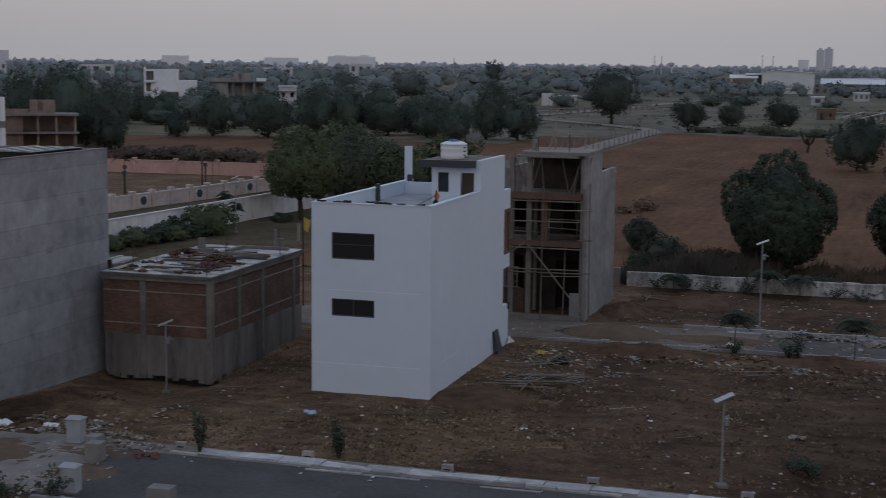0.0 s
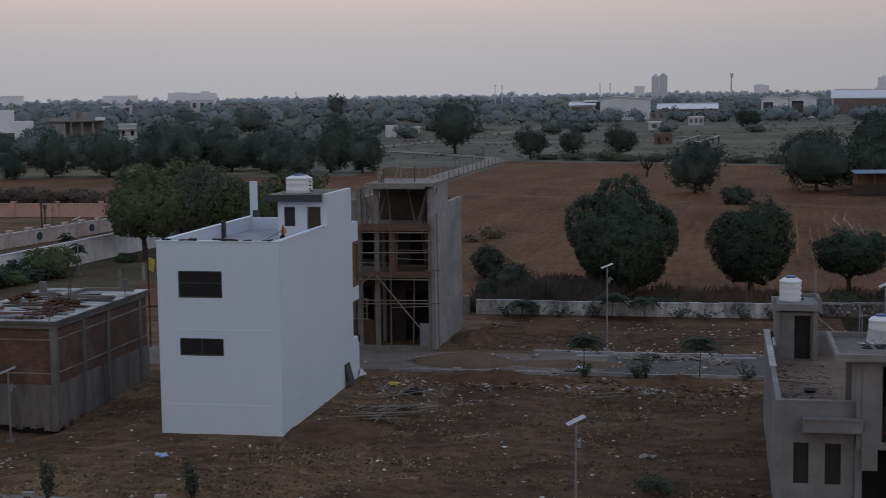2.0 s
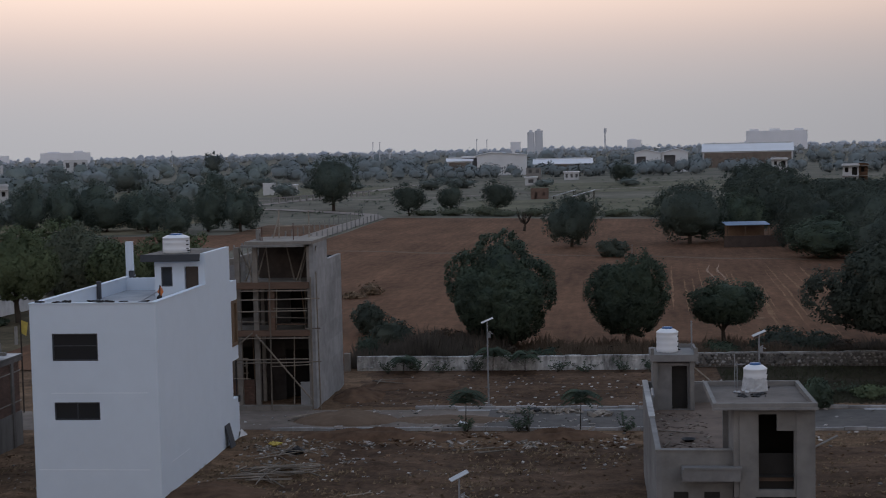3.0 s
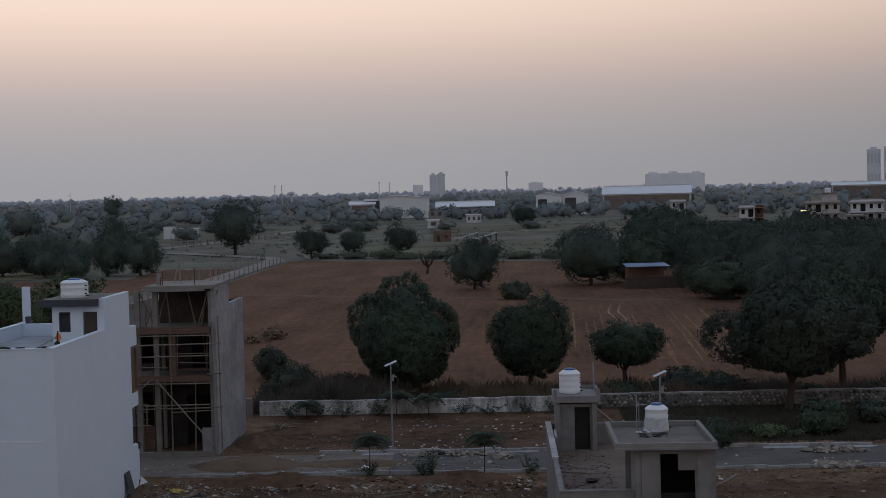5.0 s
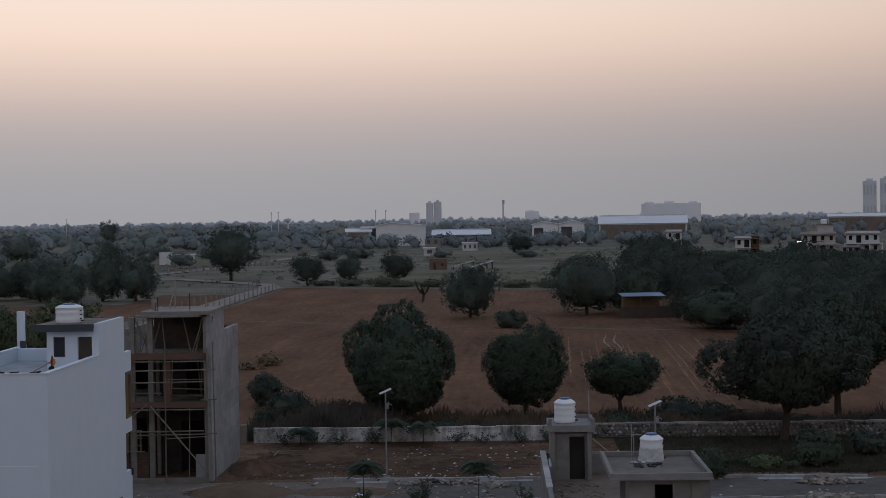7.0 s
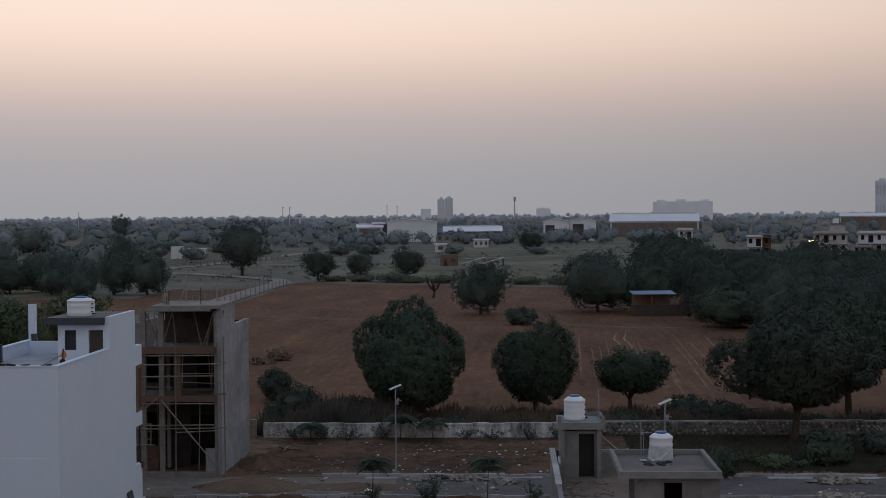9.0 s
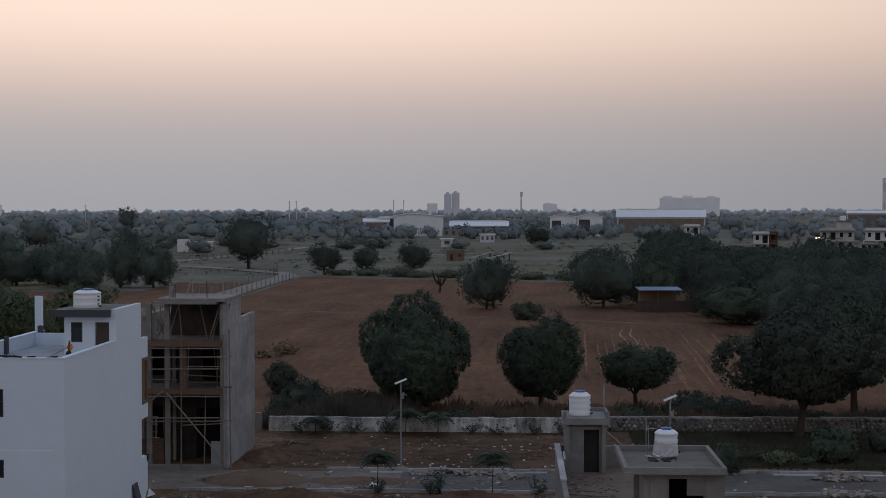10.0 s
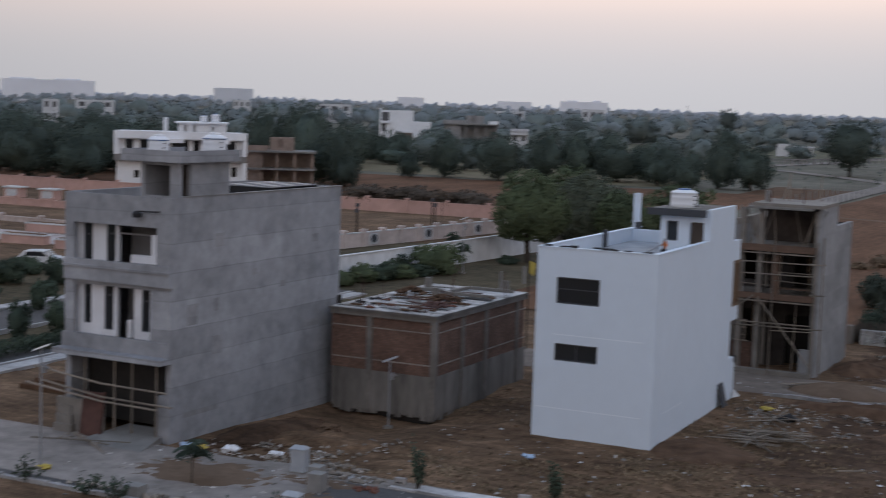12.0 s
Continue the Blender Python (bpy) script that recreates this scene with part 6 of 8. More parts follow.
shrub(-25.6, 149.0, 3.6, 0.7, 260, 0.16, 57, STRAW, "dry straw heap in the field")
for i in range(7):
    shrub(-118 + i * 6.3, 197 + (i % 3) * 3, 8.5, 2.1, 1100, 0.26, 61 + i, GREY_TWIGS, "heap of dry grey brushwood in the fallow field", group="brushwood heaps")
for i in range(16):
    shrub(-40 + i * 6.2 + (i % 3), 331 - i * 2.6, 8.5, 1.3 + 0.5 * (i % 3), 420, 0.30, 70 + i, LEAF_OLIVE, "dull green scrub along the field's far edge", group="scrub along the field")
for i, (x, y, h) in enumerate(((-62.6, 68.6, 2.6), (-62.4, 71.8, 2.6), (-62.6, 75.3, 2.4), (-62.6, 65.2, 2.4), (-69.5, 78.0, 2.2), (-62.5, 80, 2.4), (-62.5, 85, 2.5))):
    shrub(x, y, 1.5, h, 1300, 0.11, 90 + i, LEAF, "clipped dark-green ornamental shrub on the median", group="median shrubs")
for i, (x, y, w_, h) in enumerate(((-77.6, 89.5, 2.6, 2.4), (-80.8, 87.2, 3.2, 2.2), (-84.0, 93.0, 3.0, 1.6), (-75.5, 96.0, 2.4, 1.8), (-73.8, 84.0, 1.8, 1.2), (-76.5, 80.5, 2.0, 1.0))):
    shrub(x, y, w_, h, 1500, 0.14, 120 + i, LEAF, "dark green roadside shrub beyond the cross street", group="roadside shrubs")
for i, (x, y, w_, h) in enumerate(((-59.4, 106.4, 3.0, 1.7), (-58.9, 108.8, 3.2, 1.9), (-58.2, 111.0, 3.6, 1.3), (-57.4, 113.6, 2.6, 1.1), (-59.8, 103.6, 2.4, 1.2), (-55.4, 128.0, 2.4, 0.8))):
    shrub(x, y, w_, h, 1700, 0.13, 170 + i, LEAF if i % 2 else LEAF_LIGHT, "green bush growing before the whitewashed wall", group="bushes by the white wall")
hedge = Shape()
g = np.random.RandomState(5)
for i in range(5200):
    p = Vector((g.uniform(-59.6, -58.0), g.uniform(52, 76), 0.0))
    p.z = 0.1 + 0.75 * g.uniform() ** 0.6
    a, b = Vector(g.normal(size=3)).normalized() * 0.13, Vector(g.normal(size=3)).normalized() * 0.08
    hedge.add([p - a, p + b, p + a, p - b], [(0, 1, 2, 3)])
solid("hedge", hedge, LEAF, "low dark-green hedge along the cross street", "hedge", "stuff")
weeds = Shape()
for i in range(16000):
    x, y = g.uniform(8, 36), g.uniform(86, 100.3)
    if noise.noise((x * 0.3, y * 0.3, 1.0)) < g.uniform(-0.5, 0.3):
        continue
    p = Vector((x, y, ground_z(x, y) - 0.02))
    h = g.uniform(0.08, 0.34)
    a = Vector((abs(g.normal()) * 0.035 + 0.008, g.normal() * 0.015, 0))
    weeds.add([p - a, p + a, p + Vector((g.normal() * 0.12, g.normal() * 0.12, h))], [(0, 1, 2)])
weeds.n = [(0.0, -0.4, 0.92)] * len(weeds.v)
solid("weeds", weeds, mat("verge_grass", (0.036, 0.036, 0.024), 0.95, 0.3, 1.2, 0.4, 0.0, island=0.3, spec=0.05), "dull green grass and weeds on the verge", "weeds", "stuff")
tuft = Shape()
for i in range(2400):
    cx, cy = g.uniform(-31, 26), g.uniform(51.6, 77)
    if 1.5 < cx < 8.2 and cy < 69:
        continue
    keep = 0.75 if cx < -14 and cy < 70 else 0.28
    if -26.3 < cx < -19.2 and cy > 61.8 or noise.noise((cx * 0.16, cy * 0.16, 7)) < -0.1 or g.uniform() > keep:
        continue
    rx, ry = g.uniform(0.3, 1.1), g.uniform(0.15, 0.4)
    for j in range(int(g.uniform(12, 34))):
        x, y = cx + g.normal() * rx, cy + g.normal() * ry
        p = Vector((x, y, ground_z(x, y) - 0.02))
        a = Vector((g.uniform(0.03, 0.11), g.normal() * 0.03, 0))
        tuft.add([p - a, p + a, p + Vector((g.normal() * 0.06, g.normal() * 0.06, g.uniform(0.04, 0.15)))], [(0, 1, 2)])
tuft.n = [(0.0, -0.3, 0.95)] * len(tuft.v)
solid("dry_grass", tuft, mat("straw", (0.150, 0.108, 0.070), 0.95, 0.3, 1.2, 0.3, 0.0, island=0.5, spec=0.05), "short straw-coloured grass tufts on bare soil", "grass", "stuff")


def dry_thicket(x0, x1, depth, count, tall, material, label, seed):
    """Tall dry grass and brush: upright tapering blades, thick in places and thin in others."""
    g = np.random.RandomState(seed)
    s = Shape()
    for _ in range(count):
        x, y = g.uniform(x0, x1), (100.4 if x1 < 5 else 101.4) + depth * g.uniform() ** 1.6
        k = noise.noise((x * 0.28, y * 0.3, 4.0 + seed)) + 0.4 * noise.noise((x * 1.1, y * 0.9, 2.0))
        if k < g.uniform(-0.55, 0.25):
            continue
        h = tall * (0.25 + 0.75 * g.uniform() ** 2) * (0.7 + 1.1 * max(0, k))
        p, b = Vector((x, y, 0.05)), Vector((g.normal() * 0.42, g.normal() * 0.4, h))
        a = Vector((g.uniform(0.02, 0.06), g.normal() * 0.03, 0))
        m = p + b * 0.55 + Vector((g.normal() * 0.05, 0, 0))
        s.add([p - a, p + a, m + a * 0.9, p + b, m - a * 0.9], [(0, 1, 2, 3, 4)])
    s.n = [(0.0, -0.45, 0.89)] * len(s.v)
    return solid("thicket", s, material, label, "thicket", "stuff")


BRUSH = leafage("dark_brown_brush", (0.074, 0.062, 0.052), (0.100, 0.084, 0.068), 0.5, 0.2)
dry_thicket(-17.5, -7.0, 7.0, 15000, 2.2, BRUSH, "tall dark dry brush behind the limewashed wall", 1)
dry_thicket(-9.0, 16.0, 8.0, 22000, 1.4, LEAF_DRY, "tall brown dry grass behind the boundary wall", 2)
dry_thicket(8.0, 34.0, 7.0, 13000, 1.1, BRUSH, "dark dry brush behind the stone wall", 3)
br_ = random.Random(51)
for i in range(11):
    x = -16.4 + i * 4.2 + br_.uniform(-0.9, 0.9)
    shrub(x, 102.0 + br_.uniform(0, 3.2), br_.uniform(1.8, 3.2), br_.uniform(1.0, 1.9) * (1.2 if x < -8 else 0.8), 1700, 0.09, 150 + i, BRUSH if i % 3 else LEAF, "dark dry brush behind the limewashed wall", group="brush by the wall")


def sapling(x, y, h, seed, label, fronds=9, size=0.75, material=LEAF, group="roadside saplings"):
    """A thin stem with drooping feathery fronds."""
    z = ground_z(x, y)
    o = thing("sapling", x, y, z, 0, label, "sapling", group)
    r = random.Random(seed)
    part("stem", Shape().tube((0, 0, -0.1), (0.06, 0, h * 0.75), 0.035, 0.02, 6), BARK, o)
    s = Shape()
    for i in range(fronds * 2):
        a = 6.2832 * i / (fronds * 2) + r.uniform(-0.3, 0.3)
        ln = size * r.uniform(0.7, 1.2)
        z0 = h * r.uniform(0.6, 0.85)
        for j in range(9):
            t = (j + 1) / 9
            c = Vector((0.06 + math.cos(a) * ln * t, math.sin(a) * ln * t, z0 + ln * (0.65 * t - 0.85 * t * t)))
            for side in (-1, 1):
                d = Vector((-math.sin(a) * side, math.cos(a) * side, -0.45)) * 0.27 * (1.1 - 0.6 * t)
                e = Vector((math.cos(a), math.sin(a), 0)) * 0.085
                s.add([c - e, c + e, c + d + e, c + d * 1.1], [(0, 1, 2, 3)])
    part("fronds", s, material, o)
    return o


sapling(-7.4, 78.1, 2.7, 1, "young feathery tree with drooping leaves at the kerb", 10, 1.05)
sapling(-1.15, 77.75, 2.7, 2, "young feathery tree with drooping leaves at the kerb", 12, 0.95)
sapling(-7.4, 98.8, 1.9, 3, "palm-like young tree before the limewashed wall", 11, 1.3)
sapling(-5.2, 98.9, 1.6, 4, "palm-like young tree before the limewashed wall", 10, 1.2)
sapling(-13.6, 98.6, 1.3, 11, "palm-like young plant before the limewashed wall", 9, 1.0)
sapling(-33.5, 46.5, 2.0, 7, "young tree with long drooping leaves at the street", 9, 0.8)
for x, y in ((-88.4, 156.5), (-78.7, 160.7)):
    sapling(x, y, 5.0, int(-x), "thin half-dead palm with hanging brown fronds in the compound", 7, 1.7, LEAF_DRY, "palms in the compound")
sapling(-60.4, 126.0, 3.4, 8, "slender young tree before the white wall", 12, 0.8)
sapling(-56.0, 119.0, 3.2, 9, "slender young tree before the white wall", 12, 0.7)
def weed(x, y, h, w, seed, label="straggly green weed at the kerb", material=LEAF):
    """A straggly plant of thin stems with small leaves."""
    o = thing("weed", x, y, ground_z(x, y), 0, label, "weed", "weeds")
    r = random.Random(seed)
    stems, leaves = Shape(), Shape()
    for i in range(12):
        a = r.uniform(0, 6.28)
        e = Vector((math.cos(a) * w * r.uniform(0.1, 0.55), math.sin(a) * w * r.uniform(0.1, 0.55), h * r.uniform(0.45, 1.05)))
        stems.tube((0, 0, -0.05), e, 0.012, 0.006, 4, False)
        for j in range(14):
            c = e * r.uniform(0.35, 1.08) + Vector((r.uniform(-1, 1), r.uniform(-1, 1), r.uniform(-1, 1))) * 0.10
            u = Vector((r.uniform(-1, 1), r.uniform(-1, 1), r.uniform(-0.6, 0.6))).normalized() * r.uniform(0.05, 0.11)
            v = u.orthogonal().normalized() * 0.045
            leaves.add([c - u, c + v, c + u, c - v], [(0, 1, 2, 3)])
    tagged(part("stalk", stems, BARK, o), kind="stuff")
    tagged(part("foliage", leaves, material, o), kind="stuff")
    return o


for i, (x, y, h, w_) in enumerate(((-2.9, 55.8, 0.8, 2.0), (-2.2, 55.5, 0.6, 1.6), (-4.0, 78.0, 1.3, 1.0), (-4.5, 77.9, 0.9, 1.2), (-7.3, 78.0, 0.8, 1.6), (1.2, 77.8, 0.9, 1.5), (2.9, 51.9, 0.9, 1.4), (4.2, 51.7, 0.7, 1.2), (-14.6, 98.3, 1.0, 2.0), (-12.6, 98.8, 0.8, 2.0), (-10.9, 98.6, 0.8, 2.2), (-8.8, 98.9, 0.9, 1.8), (-3.0, 98.8, 0.8, 2.0), (-1.0, 98.6, 0.7, 2.4), (1.4, 98.9, 0.9, 2.0), (3.4, 98.4, 1.0, 2.0), (-39.0, 43.3, 0.9, 1.5), (-29.0, 43.0, 0.9, 2.0), (-34.6, 43.0, 0.8, 1.6), (-27.6, 43.6, 1.0, 1.4), (-36.0, 43.1, 0.7, 1.4), (12.0, 88.5, 0.7, 2.2), (15.0, 90.5, 0.8, 2.4), (17.5, 87.5, 0.6, 2.0))):
    weed(x, y, h, w_, 300 + i)
for x, y, h in ((-25.5, 50.6, 2.0), (-20.05, 51.7, 1.8)):
    for k in range(2):
        weed(x + 0.08 * k, y, h * (1 - 0.25 * k), 0.55, int(h * 70) + k, "thin bushy sapling beside the street")
o = thing("marker_post", 4.3, 191.8, 0.05, 0, "thin pale marker post standing in the ploughed field", "post")
part("shaft", Shape().tube((0, 0, 0), (0.02, 0, 2.1), 0.06, 0.05, 6), CONCRETE_LT, o)
part("cap", Shape().box(-0.08, 0.12, -0.08, 0.08, 2.08, 2.2), CONCRETE_LT, o)
dead = thing("dead_tree", -13.5, 263.6, 0, 0, "bare leafless tree beside the field tree", "tree")
s = Shape()
dr = random.Random(9)
s.tube((0, 0, -0.1), (0.2, 0, 1.4), 0.28, 0.2)
for i in range(11):
    a = dr.uniform(0, 6.28)
    e = Vector((0.2 + math.cos(a) * 1.6, math.sin(a) * 1.6, dr.uniform(3.0, 4.6)))
    s.tube((0.2, 0, 1.3), e * 0.6, 0.12, 0.08, 5).tube(e * 0.6, e, 0.08, 0.03, 5).tube(e * 0.6, e * 0.6 + Vector((dr.uniform(-0.8, 0.8), 0.2, 1.2)), 0.05, 0.02, 4)
part("branches", s, BARK, dead)

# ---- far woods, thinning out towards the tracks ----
# Haze put into the leaf colours: paler and greyer the farther the woods stand.
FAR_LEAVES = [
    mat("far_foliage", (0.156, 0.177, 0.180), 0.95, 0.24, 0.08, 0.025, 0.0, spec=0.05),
    mat("haze_toned_mid_foliage", (0.138, 0.160, 0.152), 0.95, 0.3, 0.10, 0.03, 0.0, spec=0.05),
    mat("haze_paled_woods", (0.205, 0.222, 0.230), 0.95, 0.18, 0.04, 0.010, 0.0, spec=0.05),
    mat("haze_faded_woods", (0.330, 0.346, 0.376), 0.95, 0.12, 0.02, 0.005, 0.0, spec=0.05),
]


def woods(name, y0, y1, count, material, seed, label, level, sprays, leaf, open_land, arc=(-22, 50)):
    """Far trees: each one lumpy crown with a rough coat of leaf sprays."""
    g = np.random.RandomState(seed)
    unit, tri = BALL[level]
    vs, fs, ns, k = [], [], [], 0
    for _ in range(count):
        d = math.sqrt(g.uniform(y0 * y0, y1 * y1))
        a = radians(g.uniform(*arc))
        x, y = -math.sin(a) * d, math.cos(a) * d
        if open_land(x, y) and g.uniform() > 0.05:
            continue
        low = -0.13 * y < x < 0.17 * y and y < 930
        h = g.uniform(4.6, 8.2) if low else g.uniform(4.5, 9.5) if g.uniform() < 0.8 else g.uniform(9, 13.5)
        h *= 1 + d / 12000 + (0.2 if low else 0.35) * noise.noise((x * 0.011, y * 0.011, 7))
        if d < 700:
            h = min(h, 6.0 + 3.0 * g.uniform())
        w = h * g.uniform(0.75, 1.25) + d / 900
        c = ways(g, 5) * g.uniform(0.25, 0.5, (5, 1))
        r = g.uniform(0.38, 0.6, 5)

        def out_to(u):
            b = u @ c.T
            q = b * b - (c * c).sum(1) + r * r
            return np.maximum(np.where(q > 0, b + np.sqrt(np.maximum(q, 0)), 0).max(1), 0.45)

        box_ = np.array([w * 0.55, w * 0.55, h * 0.55])
        at = np.array([x, y, h * 0.45])
        u = np.vstack([unit, ways(g, sprays)])
        q = u * out_to(u)[:, None] * np.concatenate([g.uniform(0.80, 0.90, len(unit)), g.uniform(0.88, 1.07, sprays)])[:, None] * box_ + at
        q[:, 2] = np.maximum(q[:, 2], 0.0)
        o = u * np.array([0.7, 0.7, 0.7]) + np.array([0, 0, 0.6]) + g.normal(scale=0.16, size=u.shape)
        o /= np.linalg.norm(o, axis=1)[:, None]
        m = len(unit)
        vs.append(q[:m])
        ns.append(o[:m])
        fs += (tri + k).tolist()
        k += m
        p, v = q[m:], u[m:] + g.normal(scale=0.4, size=(sprays, 3))
        e = np.cross(v, g.normal(size=(sprays, 3)))
        e *= leaf * g.uniform(0.6, 1.3, (sprays, 1)) / np.linalg.norm(e, axis=1)[:, None]
        f = np.cross(e, v)
        f *= 0.8 * leaf / np.linalg.norm(f, axis=1)[:, None]
        z = np.stack([p - e, p + f, p + e, p - f], 1).reshape(-1, 3)
        z[:, 2] = np.maximum(z[:, 2], 0.0)
        vs.append(z)
        ns.append(np.repeat(o[m:], 4, axis=0))
        fs += (np.arange(4 * sprays).reshape(-1, 4) + k).tolist()
        k += 4 * sprays
    s = Shape()
    s.v, s.f, s.n = np.concatenate(vs).tolist(), fs, np.concatenate(ns).tolist()
    return solid(name, s, material, label, "woods", "stuff")


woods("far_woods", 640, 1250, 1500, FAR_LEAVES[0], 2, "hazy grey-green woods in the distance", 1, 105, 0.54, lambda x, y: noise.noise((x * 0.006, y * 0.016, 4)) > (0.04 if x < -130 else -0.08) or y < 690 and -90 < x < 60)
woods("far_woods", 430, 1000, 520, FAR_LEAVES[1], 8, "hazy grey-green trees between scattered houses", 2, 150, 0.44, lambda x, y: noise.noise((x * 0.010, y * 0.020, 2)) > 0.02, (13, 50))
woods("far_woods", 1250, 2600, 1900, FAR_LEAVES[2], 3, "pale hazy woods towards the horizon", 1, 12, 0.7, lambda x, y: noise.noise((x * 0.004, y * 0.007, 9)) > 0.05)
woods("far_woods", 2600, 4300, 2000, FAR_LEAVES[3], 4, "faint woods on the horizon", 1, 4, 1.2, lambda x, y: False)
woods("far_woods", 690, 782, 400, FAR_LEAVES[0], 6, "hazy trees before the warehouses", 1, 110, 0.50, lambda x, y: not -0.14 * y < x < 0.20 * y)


def scrub(count, y0, y1, w0, w1, material, label, seed):
    """Low bushes in drifts, each a handful of leaf sprays."""
    s = Shape()
    g = np.random.RandomState(seed)
    for _ in range(count):
        y = math.sqrt(g.uniform(y0 * y0, y1 * y1))
        x = g.uniform(-0.36 * y + 20, 0.24 * y)
        if field_edge(x) > y - 3 and x > -48 or noise.noise((x * 0.03, y * 0.012, seed)) < g.uniform(-0.25, 0.25):
            continue
        w = g.uniform(w0, w1)
        for _ in range(9):
            c = Vector((x + g.normal() * w * 0.6, y + g.normal() * w * 0.5, 0.1 + abs(g.normal()) * w * 0.35))
            a, b = Vector(g.normal(size=3)).normalized() * 0.45 * w, Vector(g.normal(size=3)).normalized() * 0.3 * w
            if (b.cross(a)).dot(Vector((0.0, -0.35, 0.94))) < 0:
                b = -b
            s.add([c - a, c + b, c + a, c - b], [(0, 1, 2, 3)])
    s.n = [(0.0, -0.35, 0.94)] * len(s.v)
    return solid("scrub", s, material, label, "scrub", "stuff")


scrub(1000, 328, 640, 0.3, 0.9, LEAF_OLIVE, "scattered dull-green scrub on open land", 12)
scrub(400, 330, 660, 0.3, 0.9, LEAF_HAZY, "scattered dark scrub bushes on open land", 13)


# ---- far buildings ----
def block(name, x, y, w, d, h, material, label, rows_=0, cols=0, turn=None, roof=None, category="building", z0=0.0, dark=None, steps_=()):
    """A plain building with real recessed openings on the side that faces the terrace."""
    rz = math.degrees(math.atan2(-x, y)) if turn is None else turn
    o = thing(name, x, y, 0, rz, label, category)
    holes = []
    if rows_:
        ch, cw = h / rows_, w / cols
        holes = [(-w / 2 + (i + 0.28) * cw, -w / 2 + (i + 0.72) * cw, j * ch + ch * 0.32, j * ch + ch * 0.78) for j in range(rows_) for i in range(cols)]
    t = min(0.5, d / 6)
    part("wall", Shape().wall("x", -w / 2, w / 2, -d / 2, -d / 2 + t, z0, h, holes), material, o)
    # Beyond 1000 m the openings take the dark with haze in its colour.
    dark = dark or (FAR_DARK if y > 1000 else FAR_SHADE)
    part("body", Shape().box(-w / 2, w / 2, -d / 2 + t + 0.02, d / 2, z0, h - 0.02), dark if rows_ else material, o)
    for sx in (-1, 1):
        part("wall", Shape().box(sx * (w / 2 + 0.02) - 0.02, sx * (w / 2 + 0.02) + 0.02, -d / 2, d / 2, z0, h), material, o)
    if roof:
        if name == "warehouse":
            e, k = w / 2 + 0.5, d / 2 + 0.5
            part("roof", Shape().add([(-e, -k, h - 0.3), (e, -k, h - 0.3), (e, 0, h + roof), (-e, 0, h + roof), (e, k, h - 0.3), (-e, k, h - 0.3)], [(0, 1, 2, 3), (3, 2, 4, 5), (0, 3, 5), (1, 4, 2)]), FAR_ROOF, o, "pale pitched sheet roof")
        else:
            part("roof", Shape().box(-w / 2 - 0.4, w / 2 + 0.4, -d / 2 - 0.4, d / 2 + 0.4, h, h + roof), FAR_ROOF, o)
    for a, b, hh in steps_:
        part("roof_block", Shape().box(a, b, -d / 4, d / 4, h, h + hh), material, o)
    return o


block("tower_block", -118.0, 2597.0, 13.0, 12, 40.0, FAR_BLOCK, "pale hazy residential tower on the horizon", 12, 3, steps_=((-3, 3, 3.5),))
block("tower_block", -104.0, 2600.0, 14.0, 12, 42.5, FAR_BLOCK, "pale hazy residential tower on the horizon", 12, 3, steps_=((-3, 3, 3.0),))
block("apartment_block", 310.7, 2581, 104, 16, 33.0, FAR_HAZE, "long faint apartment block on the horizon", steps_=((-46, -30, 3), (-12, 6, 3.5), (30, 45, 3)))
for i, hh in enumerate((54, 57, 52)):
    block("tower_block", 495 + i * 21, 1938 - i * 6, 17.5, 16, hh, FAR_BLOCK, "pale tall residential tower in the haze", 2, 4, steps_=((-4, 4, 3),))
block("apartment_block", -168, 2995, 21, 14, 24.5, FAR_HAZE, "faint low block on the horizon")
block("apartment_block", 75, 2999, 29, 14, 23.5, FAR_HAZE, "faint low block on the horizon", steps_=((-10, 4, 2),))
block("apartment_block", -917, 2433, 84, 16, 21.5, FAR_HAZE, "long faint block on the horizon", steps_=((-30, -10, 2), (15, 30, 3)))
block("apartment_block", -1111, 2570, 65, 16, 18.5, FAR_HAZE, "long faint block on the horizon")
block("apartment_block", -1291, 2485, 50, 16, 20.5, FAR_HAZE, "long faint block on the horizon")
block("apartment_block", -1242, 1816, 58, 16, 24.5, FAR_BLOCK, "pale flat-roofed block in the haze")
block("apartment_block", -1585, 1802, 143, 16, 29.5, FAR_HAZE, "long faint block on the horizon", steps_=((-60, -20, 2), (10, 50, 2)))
FAR_CLAD = mat("distant_pale_cladding", (0.60, 0.615, 0.645), 0.8, 0.08, 0.1, 0.02, 0.0)


